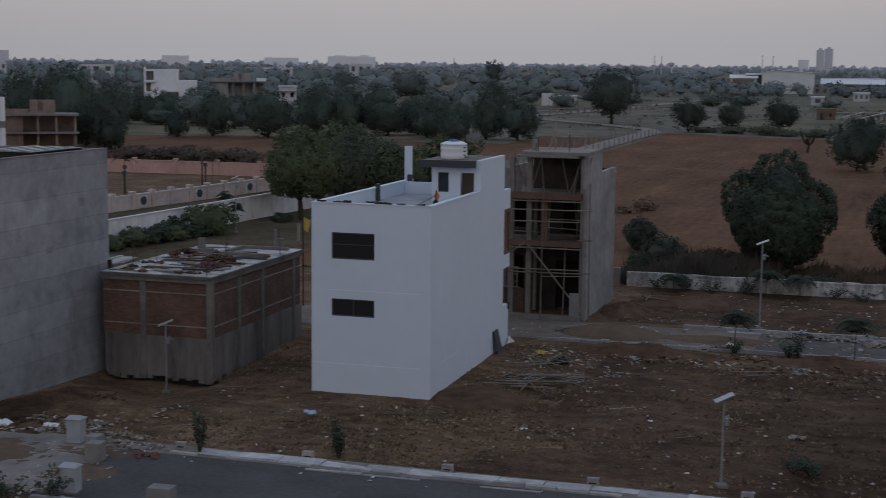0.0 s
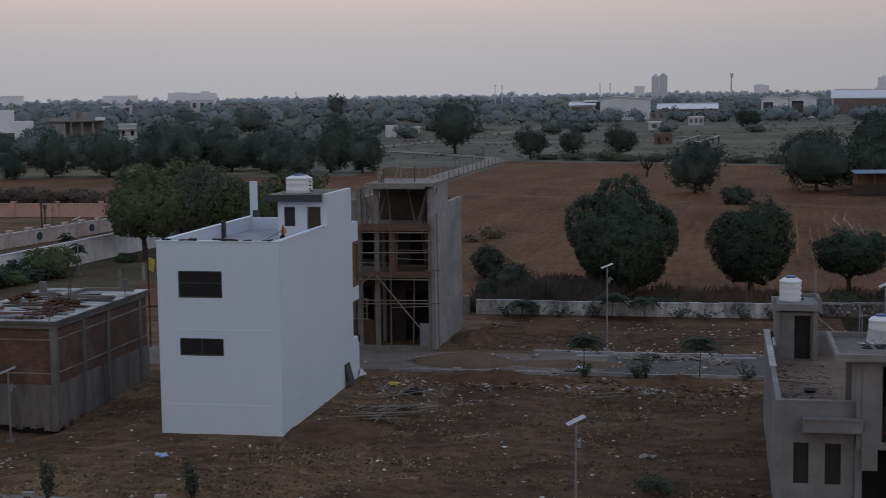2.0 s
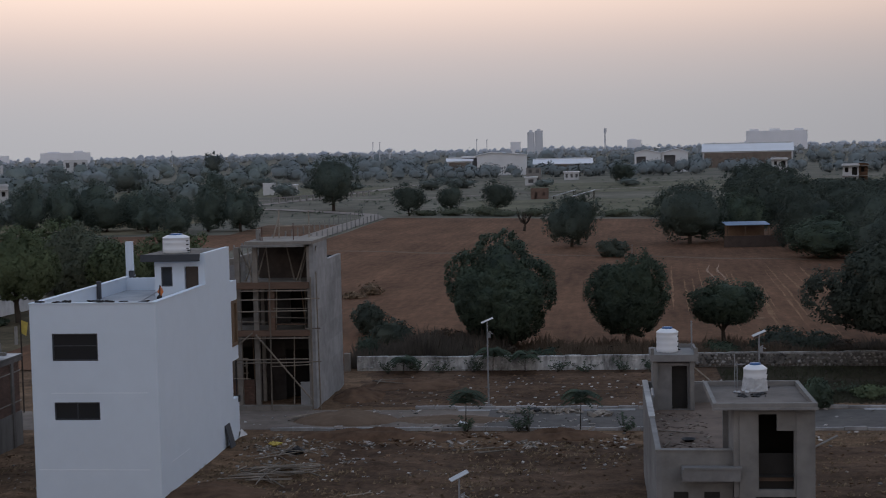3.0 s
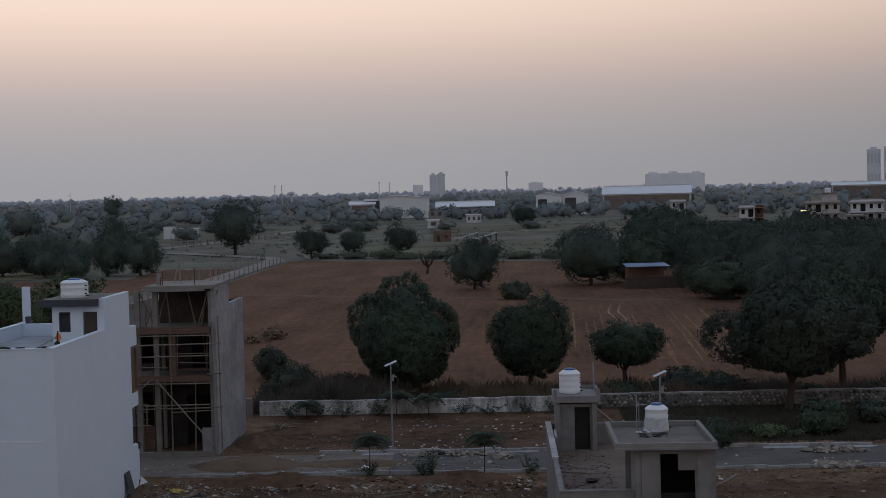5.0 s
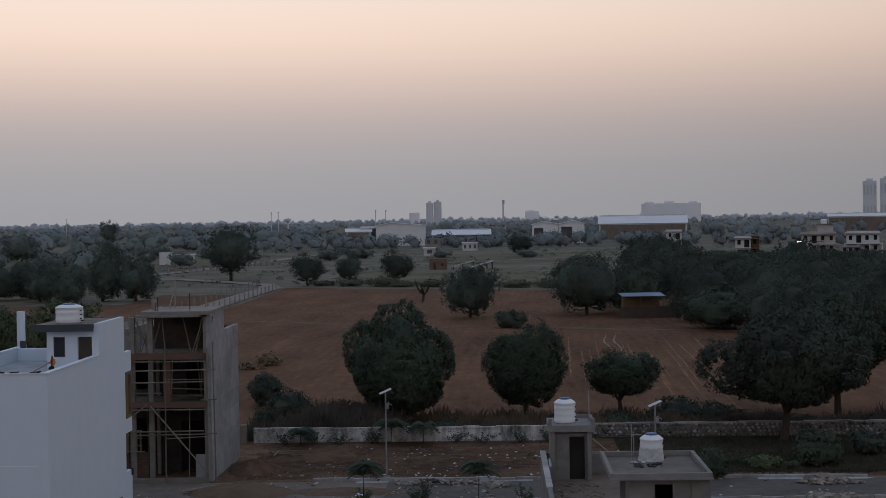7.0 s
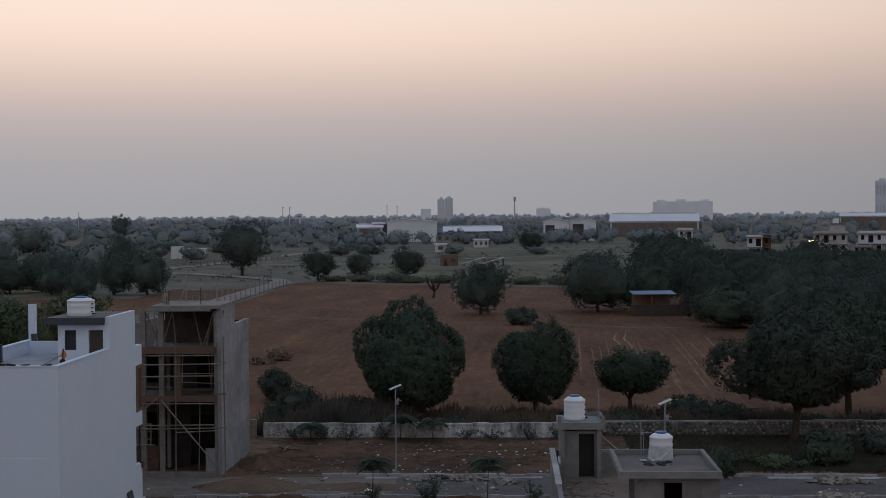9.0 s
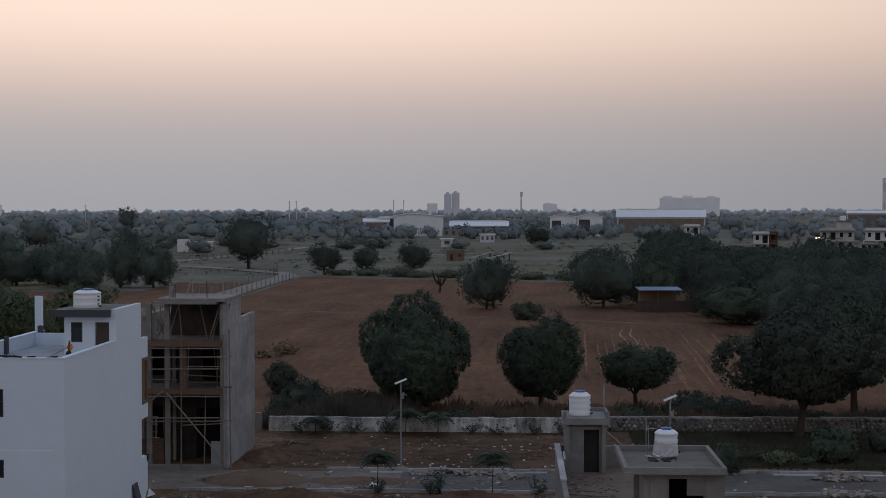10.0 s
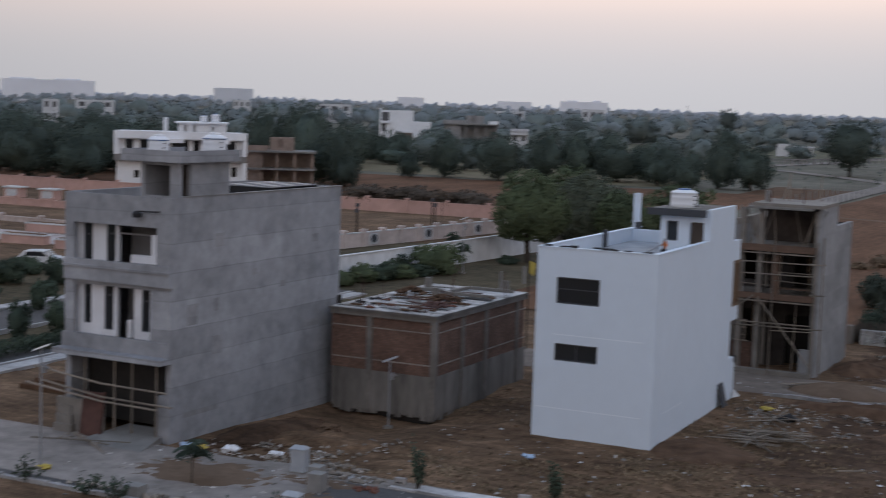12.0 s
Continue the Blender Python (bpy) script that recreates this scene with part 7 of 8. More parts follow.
def warehouse(x, y, w, d, h, rise, label, long=False, ridge=0.0, bays=(), lean=0.0):
    """A sheet-clad shed with a low pitched roof; bays are open fronts, lean a dark open side bay."""
    o = thing("warehouse", x, y, 0, math.degrees(math.atan2(-x, y)), label, "warehouse")
    clad = FAR_WALL if long else FAR_CLAD
    part("wall", Shape().wall("x", -w / 2, w / 2, -d / 2, -d / 2 + 0.3, 0, h, [(u, v, 0.1, h * k) for u, v, k in bays]), clad, o)
    for u, v, k in bays:
        part("interior", Shape().box(u - 0.2, v + 0.2, -d / 2 + 1.6, -d / 2 + 1.7, 0, h * k + 0.2), FAR_SHADE, o)
    part("body", Shape().box(-w / 2, w / 2, -d / 2 + 1.8, d / 2, 0, h - 0.05), clad, o)
    e, k = w / 2 + 0.6, d / 2 + 0.6
    if long:
        part("roof", Shape().add([(-e, -k, h - 0.2), (e, -k, h - 0.2), (e, 0, h + rise), (-e, 0, h + rise), (e, k, h - 0.2), (-e, k, h - 0.2)], [(0, 1, 2, 3), (3, 2, 4, 5), (0, 3, 5), (1, 4, 2)]), FAR_ROOF, o, "pale pitched sheet roof")
        part("ridge_vent", Shape().box(-e + 1, e - 1, -0.9, 0.9, h + rise - 0.5, h + rise + 0.35), WHITE_FAR, o, "white ridge vent")
        part("base_wall", Shape().box(-w / 2 + 1, w / 2 - 1, -d / 2 - 0.4, -d / 2 - 0.01, 0, h * 0.9), RAW_BRICK, o, "brown lower wall")
        return o
    top, c = h + rise, ridge
    f = -d / 2
    part("gable", Shape().add([(-w / 2, f, h), (w / 2, f, h), (c, f, top), (-w / 2, f + 0.3, h), (w / 2, f + 0.3, h), (c, f + 0.3, top)], [(0, 1, 2), (5, 4, 3)]), clad, o)
    part("roof", Shape().add([(-e, -k, h - 0.1), (c, -k, top + 0.1), (e, -k, h - 0.1), (-e, k, h - 0.1), (c, k, top + 0.1), (e, k, h - 0.1), (-e, -k, h - 0.4), (c, -k, top - 0.2), (e, -k, h - 0.4)], [(0, 1, 4, 3), (1, 2, 5, 4), (6, 7, 1, 0), (7, 8, 2, 1)]), FAR_ROOF, o, "pale low-pitched sheet roof")
    if lean:
        # A solid box; the bay's shade is only in its colour.
        part("side_bay", Shape().box(-w / 2 - lean, -w / 2 - 0.01, f + 2, d / 2, 0, h * 0.86), FAR_SHADE, o, "dark open side bay")
        part("side_roof", Shape().box(-w / 2 - lean - 0.5, -w / 2 - 0.62, f + 1, d / 2, h * 0.86 + 0.003, h * 0.95), FAR_ROOF, o, "pale flat sheet roof")
    return o


DUST_BRICK = mat("brown_field_brick", (0.135, 0.092, 0.074), 0.9, 0.25, 1.0, 0.3, 0.1)
RAW_BRICK = mat("raw_brown_brick", (0.150, 0.122, 0.105), 0.9, 0.25, 1.0, 0.3, 0.1)
warehouse(90.4, 895.5, 53, 26, 9.8, 4.6, "long brown-walled warehouse with a pale sheet roof", True)
warehouse(-52.4, 798, 27, 24, 11.2, 1.4, "wide warehouse with a pale low gable and a dark side bay", ridge=-5.5, lean=8.0)
warehouse(-74.8, 788, 13.6, 12, 8.2, 1.6, "low warehouse with a pale flat roof", True)
warehouse(41.6, 799, 14.0, 20, 10.6, 1.8, "pale warehouse with a dark open loading bay", ridge=1.0, bays=((-5.6, 0.4, 0.85),))
warehouse(27.0, 796, 14.0, 16, 10.6, 1.6, "pale warehouse with a tall dark loading front", ridge=-1.0, bays=((-6.0, -1.0, 0.8), (2.6, 5.4, 0.5)))
warehouse(-19.1, 803, 31.7, 20, 5.6, 2.6, "low warehouse with a pale sheet roof", True)
warehouse(295, 1163, 60, 20, 11.0, 2.2, "warehouse with a pale sheet roof", True)
for x, y, w, h, lab in ((-312, 844, 14, 13, "white multi-storey house among trees"), (-359, 825, 17.5, 10.5, "long white shed among trees"), (-347, 938, 13.5, 13, "white flat-roofed house among trees"), (-510, 616, 20, 10.2, "long white shed among trees"), (-456, 776, 21, 11.5, "pale blue shed among trees"), (-560, 829, 11.5, 11.8, "pale house among trees"), (-605, 666, 5, 9, "small white house among trees")):
    block("far_house", x, y, w, 8, h, WHITE_FAR, lab, 2, 3, category="house")
block("far_house", -343, 391, 5.3, 6, 12.0, WHITE_FAR, "small white house above the trees", 3, 2, category="house")
def far_villa(x, y, w, d, floors, rise, material, label, bays, porch=0.0, room=None, group=""):
    """A flat-roofed house with framed openings, sunshades, a parapet and a stair room."""
    o = thing("far_house", x, y, 0, math.degrees(math.atan2(-x, y)), label, "house", group)
    h = floors * rise
    holes = []
    for k in range(floors):
        for i in range(bays):
            u, wide = -w / 2 + (i + 0.5) * w / bays, 0.45 if (i + k) % 3 else 0.7
            foot = 0.15 if (i + k) % 3 == 0 else 0.95
            holes.append((u - wide, u + wide, k * rise + foot, k * rise + 2.3))
    part("wall", Shape().wall("x", -w / 2, w / 2, -d / 2, -d / 2 + 0.25, 0, h, holes), material, o)
    # Near-black sheet for the shade behind the openings.
    part("interior", Shape().box(-w / 2 + 0.3, w / 2 - 0.3, -d / 2 + 0.9, -d / 2 + 1.0, 0, h - 0.2), DARK, o)
    part("body", Shape().box(-w / 2 + 0.02, w / 2 - 0.02, -d / 2 + 1.1, d / 2, 0, h - 0.1), material, o)
    for sx in (-1, 1):
        part("wall", Shape().box(sx * (w / 2 - 0.1) - 0.1, sx * (w / 2 - 0.1) + 0.1, -d / 2 + 0.253, d / 2 + 0.003, 0, h), material, o)
    for k in range(floors):
        part("sunshade", Shape().box(-w / 2 - 0.25, w / 2 + 0.25, -d / 2 - 0.7, -d / 2 - 0.003, k * rise + 2.55, k * rise + 2.7), CONCRETE_DK, o)
    part("roof", Shape().box(-w / 2 - 0.3, w / 2 + 0.3, -d / 2 - 0.3, d / 2 + 0.3, h + 0.003, h + 0.2), material, o)
    part("parapet", Shape().box(-w / 2, w / 2, -d / 2, -d / 2 + 0.15, h + 0.203, h + 0.6), material, o)
    if porch:
        part("porch_roof", Shape().box(-w / 2 - 0.6, w / 2 + 0.9, -d / 2 - porch, -d / 2 - 0.705, rise * (floors - 1) - 0.1, rise * (floors - 1) + 0.15), material, o)
        for u in (-w / 2 - 0.4, -w * 0.15, w * 0.2, w / 2 + 0.7):
            part("porch_column", Shape().box(u - 0.15, u + 0.15, -d / 2 - porch + 0.1, -d / 2 - porch + 0.4, 0, rise * (floors - 1) - 0.1), material, o)
    if room:
        u0, u1, top = room
        part("stair_room", Shape().box(u0, u1, -1.5, 1.8, h + 0.2, h + top), material, o)
        part("stair_roof", Shape().box(u0 - 0.4, u1 + 0.4, -2.0, 2.2, h + top, h + top + 0.18), CONCRETE_DK, o)
    return o


GREY_CREAM = mat("grey_cream_render", (0.36, 0.345, 0.34), 0.85, 0.2, 0.6, 0.2, 0.0)
far_villa(69.0, 408.0, 4.2, 7, 3, 2.75, WHITE_FAR, "small white house with dark windows among trees", 2)
far_villa(72.6, 410.0, 2.6, 6, 3, 2.75, SOIL_RED, "reddish brick wing of a small white house", 1)
far_villa(94.8, 430.0, 9.6, 8, 3, 2.95, GREY_CREAM, "cream flat-roofed house with a stair room among trees", 4, room=(-0.2, 4.2, 2.6))
water_tank(96.6, 431.0, 11.635, 0.9, 1.5, "pale round water tank on the far house", 2)
far_villa(107.0, 427.0, 9.2, 7, 3, 2.95, WHITE_FAR, "white house with a deep columned porch among trees", 4, porch=2.6)
far_villa(102.0, 421.0, 5.0, 5, 2, 2.4, GREY_CREAM, "low cream annexe among trees", 3, porch=1.6)
far_villa(116.5, 428.0, 4.5, 5, 2, 2.9, WHITE_FAR, "low white annexe among trees", 2)
far_villa(63.5, 520.0, 5.4, 5, 3, 3.0, WHITE_FAR, "small white house above the treetops", 2)
lamp = thing("wall_lamp", 88.4, 425.5, 6.6, 0, "small lit yellow lamp on a house corner", "lamp")
m_ = bpy.data.materials.new("lit_lamp")
m_.use_nodes = True
m_.node_tree.nodes["Principled BSDF"].inputs["Emission Color"].default_value = (1.0, 0.72, 0.35, 1)
m_.node_tree.nodes["Principled BSDF"].inputs["Emission Strength"].default_value = 2.2
part("bulb", Shape().box(-0.8, 0.8, -0.1, 0.1, -0.16, 0.16), m_, lamp, "lit yellow tube")
part("bracket", Shape().box(-0.9, 7, 0.1, 0.22, -0.06, 0.06), DARK_PAINT, lamp)
block("hut", -26.4, 574.4, 4.6, 4, 3.0, HUT_WHITE, "small white hut with an open front on scrubland", 1, 1, roof=0.4, category="hut")
block("hut", -11.7, 650, 6.6, 5, 3.4, HUT_WHITE, "small white building on scrubland", 1, 3, roof=0.4, category="hut")
block("hut", -116.4, 507, 4.5, 4, 4.4, WHITE_FAR, "small white building beside the track", category="hut")
block("hut", -109.5, 508, 6.0, 4, 3.4, WHITE_FAR, "small white building beside the track", 1, 3, category="hut", roof=0.3)
block("hut", -26.2, 596, 6.0, 4, 6.6, CONCRETE_LT, "grey two-storey hut behind the white one on scrubland", 2, 2, category="hut")
o = thing("brick_room", -17.0, 424, 0, 2, "roofless brown brick room on scrubland", "hut")
part("wall", Shape().wall("x", -2.6, 2.6, -1.6, -1.35, 0, 3.2, [(-1.5, -0.7, 0.1, 2.1), (0.8, 1.6, 1.0, 2.0)]), DUST_BRICK, o)
part("wall", Shape().box(-2.6, -2.35, -1.347, 1.6, 0, 3.2), DUST_BRICK, o)
part("wall", Shape().box(2.35, 2.6, -1.347, 1.6, 0, 3.2), DUST_BRICK, o)
part("wall", Shape().box(-2.347, 2.347, 1.35, 1.6, 0, 3.0), DUST_BRICK, o)
for k, (x, y) in enumerate(((-9.6, 420.0), (-4.0, 416.0))):
    o = thing("lean_to", x, y, 0, -8 + 4 * k, "low shed with a slanted pale sheet roof on scrubland", "shed", "sheds on scrubland")
    part("roof", Shape().add([(-3.4, -1.5, 0.9), (3.0, -1.5, 2.6), (3.0, 1.5, 2.7), (-3.4, 1.5, 1.0), (-3.4, -1.5, 0.75), (3.0, -1.5, 2.45), (3.0, 1.5, 2.55), (-3.4, 1.5, 0.85)], [(0, 1, 2, 3), (7, 6, 5, 4), (0, 4, 5, 1), (1, 5, 6, 2), (2, 6, 7, 3), (3, 7, 4, 0)]), HUT_WHITE, o, "slanted pale sheet roof")
    for u, v in ((-3.1, 0.85), (0.0, 1.6), (2.8, 2.4)):
        for d_ in (-1.3, 1.3):
            part("post", Shape().box(u - 0.08, u + 0.08, d_ - 0.08, d_ + 0.08, 0, v), BARK, o)
for x, y, h, lab in ((11.4, 2200, 39.5, "dark slender telecom mast on the horizon"), (-153.6, 988, 20.3, "tall floodlight mast in the distance"), (-149, 989, 20.3, "tall floodlight mast in the distance"), (-82.7, 997, 21.0, "tall floodlight mast in the distance"), (-75.7, 997, 20.6, "tall floodlight mast in the distance"), (-344, 1150, 18.0, "thin pole on the horizon")):
    o = thing("mast", x, y, 0, 0, lab, "mast")
    r = 1.1 if h > 30 else 0.28
    part("shaft", Shape().tube((0, 0, 0), (0, 0, h), r * 1.2, r * 0.8, 6), FAR_DARK, o)
    part("head", Shape().box(-r * 1.4, r * 2.2, -r, r, h - r * (6 if h > 30 else 2), h), FAR_DARK, o)
o = thing("water_tower", -185, 1287, 0, 0, "small round water tower on the horizon", "water tower")
part("shaft", Shape().tube((0, 0, 0), (0, 0, 13), 0.8), FAR_DARK, o)
part("bowl", Shape().lathe([(0.8, 12.5), (2.6, 14), (2.6, 15.5), (0.5, 16.3)], 14), FAR_DARK, o)


# ---- middle distance: houses beyond the compound ----
VILLA_WHITE = mat("bright_white_render", (0.70, 0.72, 0.755), 0.8, 0.08, 1.0, 0.2, 0.0)
DUSTY_BRICK = mat("dusty_brown_brick", (0.235, 0.180, 0.152), 0.9, 0.25, 1.0, 0.3, 0.1)


def villa(x, y, rz):
    h = thing("house", x, y, 0, rz, "white two-storey house with grey balconies behind a pink wall", "house")
    part("wall", Shape().wall("x", -10.2, 10.2, 0, 0.3, 0, 9.1, [(-8.8, -7.6, 5.6, 7.8), (-6.5, -2.5, 5.6, 7.8), (-1.5, 1.2, 5.6, 7.8), (2.0, 3.0, 5.6, 7.8), (4.0, 8.8, 5.6, 7.8), (-7.4, -6.6, 1.6, 2.8), (8.2, 9.0, 2.0, 3.6)]), VILLA_WHITE, h)
    # Sheet coloured near black, as shade behind the windows.
    part("interior", Shape().box(-10, 10, 2.0, 2.2, 0, 8.6), DARK, h)
    part("body", Shape().box(-10.2, 10.2, 2.3, 11, 0, 9.0), VILLA_WHITE, h)
    part("balcony", Shape().box(-10.6, 10.6, -1.2, -0.02, 4.4, 5.4), CONCRETE_LT, h)
    part("roof_band", Shape().box(-10.6, 10.6, -1.2, -0.02, 8.0, 9.2), VILLA_WHITE, h)
    part("pier", Shape().box(-10.6, -9.9, -1.15, -0.03, 4.4, 8.0), VILLA_WHITE, h)
    part("pier", Shape().box(9.9, 10.6, -1.15, -0.03, 0, 8.0), VILLA_WHITE, h)
    part("stair_room", Shape().wall("x", -0.5, 7.3, 1.5, 1.8, 9.0, 10.55, [(0.4, 1.1, 9.2, 10.3), (1.9, 2.4, 9.1, 10.3), (4.9, 5.4, 9.4, 10.1)]).box(-0.5, 7.3, 2.5, 6, 9, 10.55), VILLA_WHITE, h)
    part("stair_roof", Shape().box(-1.0, 7.6, 0.8, 6.3, 10.55, 10.8), VILLA_WHITE, h)
    part("chimney", Shape().box(-2.9, -2.2, 3, 3.7, 9.0, 11.4), VILLA_WHITE, h)
    part("shade", Shape().box(-3.8, 0.5, -1.9, -1.22, 7.4, 8.1), VILLA_WHITE, h)
    part("shade", Shape().box(4.2, 7.8, -1.9, -1.22, 7.4, 8.1), VILLA_WHITE, h)
    return h


villa(-142.0, 192.9, 36)
water_tank(-140.6, 197.2, 10.8, 0.6, 1.15, "pale plastic water tank on the villa roof", 2)
water_tank(-139.1, 198.3, 10.8, 0.68, 1.45, "pale plastic water tank on the villa roof", 2)


def far_frame(x, y, w, h, rz, label, material=BRICK_RED):
    o = thing("building", x, y, 0, rz, label, "building")
    n = max(3, round(w / 3.2))
    for k in range(2):
        for i in range(n + 1):
            c = -w / 2 + i * w / n
            part("column", Shape().box(c - 0.2, c + 0.2, -0.2, 0.2, k * h / 2, (k + 1) * h / 2 - 0.3), material, o)
        part("slab", Shape().box(-w / 2 - 0.6, w / 2 + 0.6, -0.8, 7, (k + 1) * h / 2 - 0.3, (k + 1) * h / 2), CONCRETE_LT, o)
    part("back_wall", Shape().box(-w / 2, w / 2, 4.5, 4.8, 0, h - 0.4), material, o)
    part("infill", Shape().box(-w / 2 + 0.3, -w / 2 + w * 0.3, 0.0, 0.3, 0, h - 0.35), material, o)
    part("stair_head", Shape().wall("x", -w * 0.10, w * 0.24, 1.5, 1.7, h, h + 2.3, [(0.1, 0.9, h + 0.5, h + 1.9)]).box(-w * 0.10, w * 0.24, 2.2, 4.5, h, h + 2.25), material, o)
    part("parapet", Shape().box(-w / 2 - 0.6, -w * 0.12, -0.8, -0.6, h, h + 0.9), material, o)
    return o


def roof_box(x, y, rz, w, h, z):
    o = thing("roof_parapet", x, y, z, rz, "white parapet block at the roof corner of an unfinished house", "parapet", "white roof blocks")
    part("wall", Shape().wall("x", -w / 2, w / 2, 0, 0.15, 0, h).box(-w / 2, -w / 2 + 0.15, 0.153, 1.6, 0, h).box(w / 2 - 0.15, w / 2, 0.153, 1.6, 0, h), VILLA_WHITE, o)


roof_box(-177.6, 364.6, 25, 2.0, 0.9, 9.402)
roof_box(-166.0, 370.0, 25, 2.6, 0.9, 9.402)
far_frame(-136.4, 213.0, 12.2, 6.0, 33, "unfinished brown brick house with open floors", DUSTY_BRICK)
far_frame(-172.0, 368.0, 14.5, 9.4, 25, "unfinished two-storey concrete house with open balconies", mat("raw_grey_render", (0.24, 0.235, 0.235), 0.9, 0.25, 0.8, 0.3, 0.0))
def corner_villa():
    """A white house with a solid tall block, a dark window and a lower wing over a brick base."""
    o = thing("far_house", -186.5, 353.5, 0, 27.5, "white flat-roofed house with an open balcony and a lower wing", "house")
    part("wall", Shape().wall("x", -5.4, 3.4, -4, -3.7, 0, 12.6, [(-5.2, -3.2, 9.7, 12.0), (-5.2, -4.0, 6.8, 8.9)]), VILLA_WHITE, o)
    part("body", Shape().box(-5.4, 3.4, -3.4, 4, 0, 12.5), VILLA_WHITE, o)
    # Flat panel whose colour carries the shade of the recess.
    part("window", Shape().box(-5.3, -3.1, -3.55, -3.45, 6.7, 12.1), FAR_SHADE, o, "shaded recess of the open balcony")
    part("balcony", Shape().box(-5.39, -3.0, -4.9, -4.003, 9.1, 9.65), VILLA_WHITE, o)
    part("fin", Shape().box(-5.75, -5.403, -4.3, 4, 0, 13.1), VILLA_WHITE, o)
    part("wing", Shape().box(3.403, 8.2, -3.6, 3.6, 0, 9.6), VILLA_WHITE, o)
    part("porch", Shape().box(-1.0, 3.2, -4.6, -4.003, 6.6, 7.2), VILLA_WHITE, o)
    part("brick_base", Shape().box(0.0, 3.3, -4.5, -4.003, 0, 6.597), RAW_BRICK, o)
    return o


corner_villa()
far_villa(-165.0, 386, 5, 5, 2, 3.8, WHITE_FAR, "small white house among trees", 2)
far_villa(-196.0, 345, 6, 6, 2, 3.2, WHITE_FAR, "small white outbuilding among trees", 2)


def compound_wall(x0, y0, length, rz, h, pitch, material, label, cap=0.12, post=0.45, rings=False):
    o = thing("compound_wall", x0, y0, 0, rz, label, "wall", "", "structure")
    n = round(length / pitch)
    for i in range(n):
        part("panel", Shape().box(i * pitch + post / 2, (i + 1) * pitch - post / 2, -0.1, 0.1, 0, h), material, o)
        part("coping", Shape().box(i * pitch + post / 2, (i + 1) * pitch - post / 2, -0.17, 0.17, h, h + cap), WHITE_ROUGH if rings else material, o)
    for i in range(n + 1):
        part("pillar", Shape().box(i * pitch - post / 2 + 0.003, i * pitch + post / 2 - 0.003, -post / 2, post / 2, 0, h + 0.25).box(i * pitch - post * 0.65, i * pitch + post * 0.65, -post * 0.65, post * 0.65, h + 0.25, h + 0.42), material, o)
        if rings and i % 3 == 1:
            part("roundel", Shape().lathe([(0.1, 0), (0.42, 0.0), (0.45, 0.12), (0.1, 0.12)], 16), DARK_PAINT, o).matrix_basis = pose((i + 0.5) * pitch, -0.135, h * 0.55, 90, 0, 0)
            part("roundel_panel", Shape().box((i + 0.5) * pitch - 0.75, (i + 0.5) * pitch + 0.75, -0.13, -0.103, 0.15, h - 0.1), WHITE_ROUGH, o)
    return o


compound_wall(-79.2, 100, 66, 81, 1.45, 3.3, PALE_PINK, "cream compound wall with pillars and dark roundels", rings=True)
compound_wall(-165, 174.5, 92, 1.5, 1.65, 6.1, PINK, "long pink compound wall")
compound_wall(-165, 147, 62, 0, 0.9, 6.1, PINK, "pink inner wall of the walled compound")
compound_wall(-150, 128.5, 66, 0, 0.55, 6.0, PALE_PINK, "low cream wall inside the compound")
for i in range(7):
    x = -158 + i * 6.5
    o = thing("gate_kiosk", x, 158, 0, 4, "small pink masonry plinth with a white top inside the compound", "plinth", "plinths in the compound")
    part("base", Shape().box(-1.3, 1.3, -0.8, 0.8, 0, 1.35), PINK, o)
    part("face", Shape().box(-0.9, 0.9, -0.86, -0.803, 0.2, 1.2), WHITE_ROUGH, o)
    part("top", Shape().box(-1.5, 1.5, -1.0, 1.0, 1.353, 1.55), WHITE_ROUGH, o)
w = thing("white_wall", -61.1, 103.0, 0, 85.0, "whitewashed wall with a flat coping beside a grass verge", "wall", "", "structure")
part("panel", Shape().box(0, 44, -0.14, 0.14, -0.1, 2.2), mat("bright_limewash", (0.60, 0.61, 0.635), 0.85, 0.28, 1.2, 0.25, 0.1, stretch=(1, 1, 0.5)), w)
part("coping", Shape().box(-0.05, 44.05, -0.2, 0.2, 2.203, 2.3), WHITE_ROUGH, w)
strip("pavement", -118, -86, 112, 120, 0.12, mat("pinkish_paving", (0.34, 0.30, 0.29), 0.9, 0.25, 1.0, 0.3, 0.1), "pale dusty apron inside the compound", "pavement")
for i in range(9):
    y = 104 + i * 7
    o = thing("lamp_post", -79.6 + (y - 100) * 0.158 - (i % 2) * 5, y, 0, 0, "thin brown post with a small lantern behind the compound wall", "lamp post", "posts along the compound")
    part("post", Shape().tube((0, 0, 0), (0, 0, 3.6), 0.09), BARK, o)
    part("lantern", Shape().box(-0.16, 0.16, -0.16, 0.16, 3.6, 4.0), DARK_PAINT, o)

for i, (x, y, w_) in enumerate(((-100.5, 111.0, 5.0), (-93.5, 110.0, 3.6), (-106.5, 121.5, 5.5), (-97.0, 121.0, 4.0))):
    o = thing("planter", x, y, 0, 6, "low pink masonry planter with a pale rim in the compound", "planter", "planters in the compound")
    part("box", Shape().box(-w_ / 2, w_ / 2, -0.6, 0.6, 0, 0.9), PINK, o)
    part("rim", Shape().box(-w_ / 2 - 0.1, w_ / 2 + 0.1, -0.7, 0.7, 0.903, 1.05), WHITE_ROUGH, o)
    part("soil", Shape().box(-w_ / 2 + 0.1, w_ / 2 - 0.1, -0.5, 0.5, 1.053, 1.09), SOIL, o)
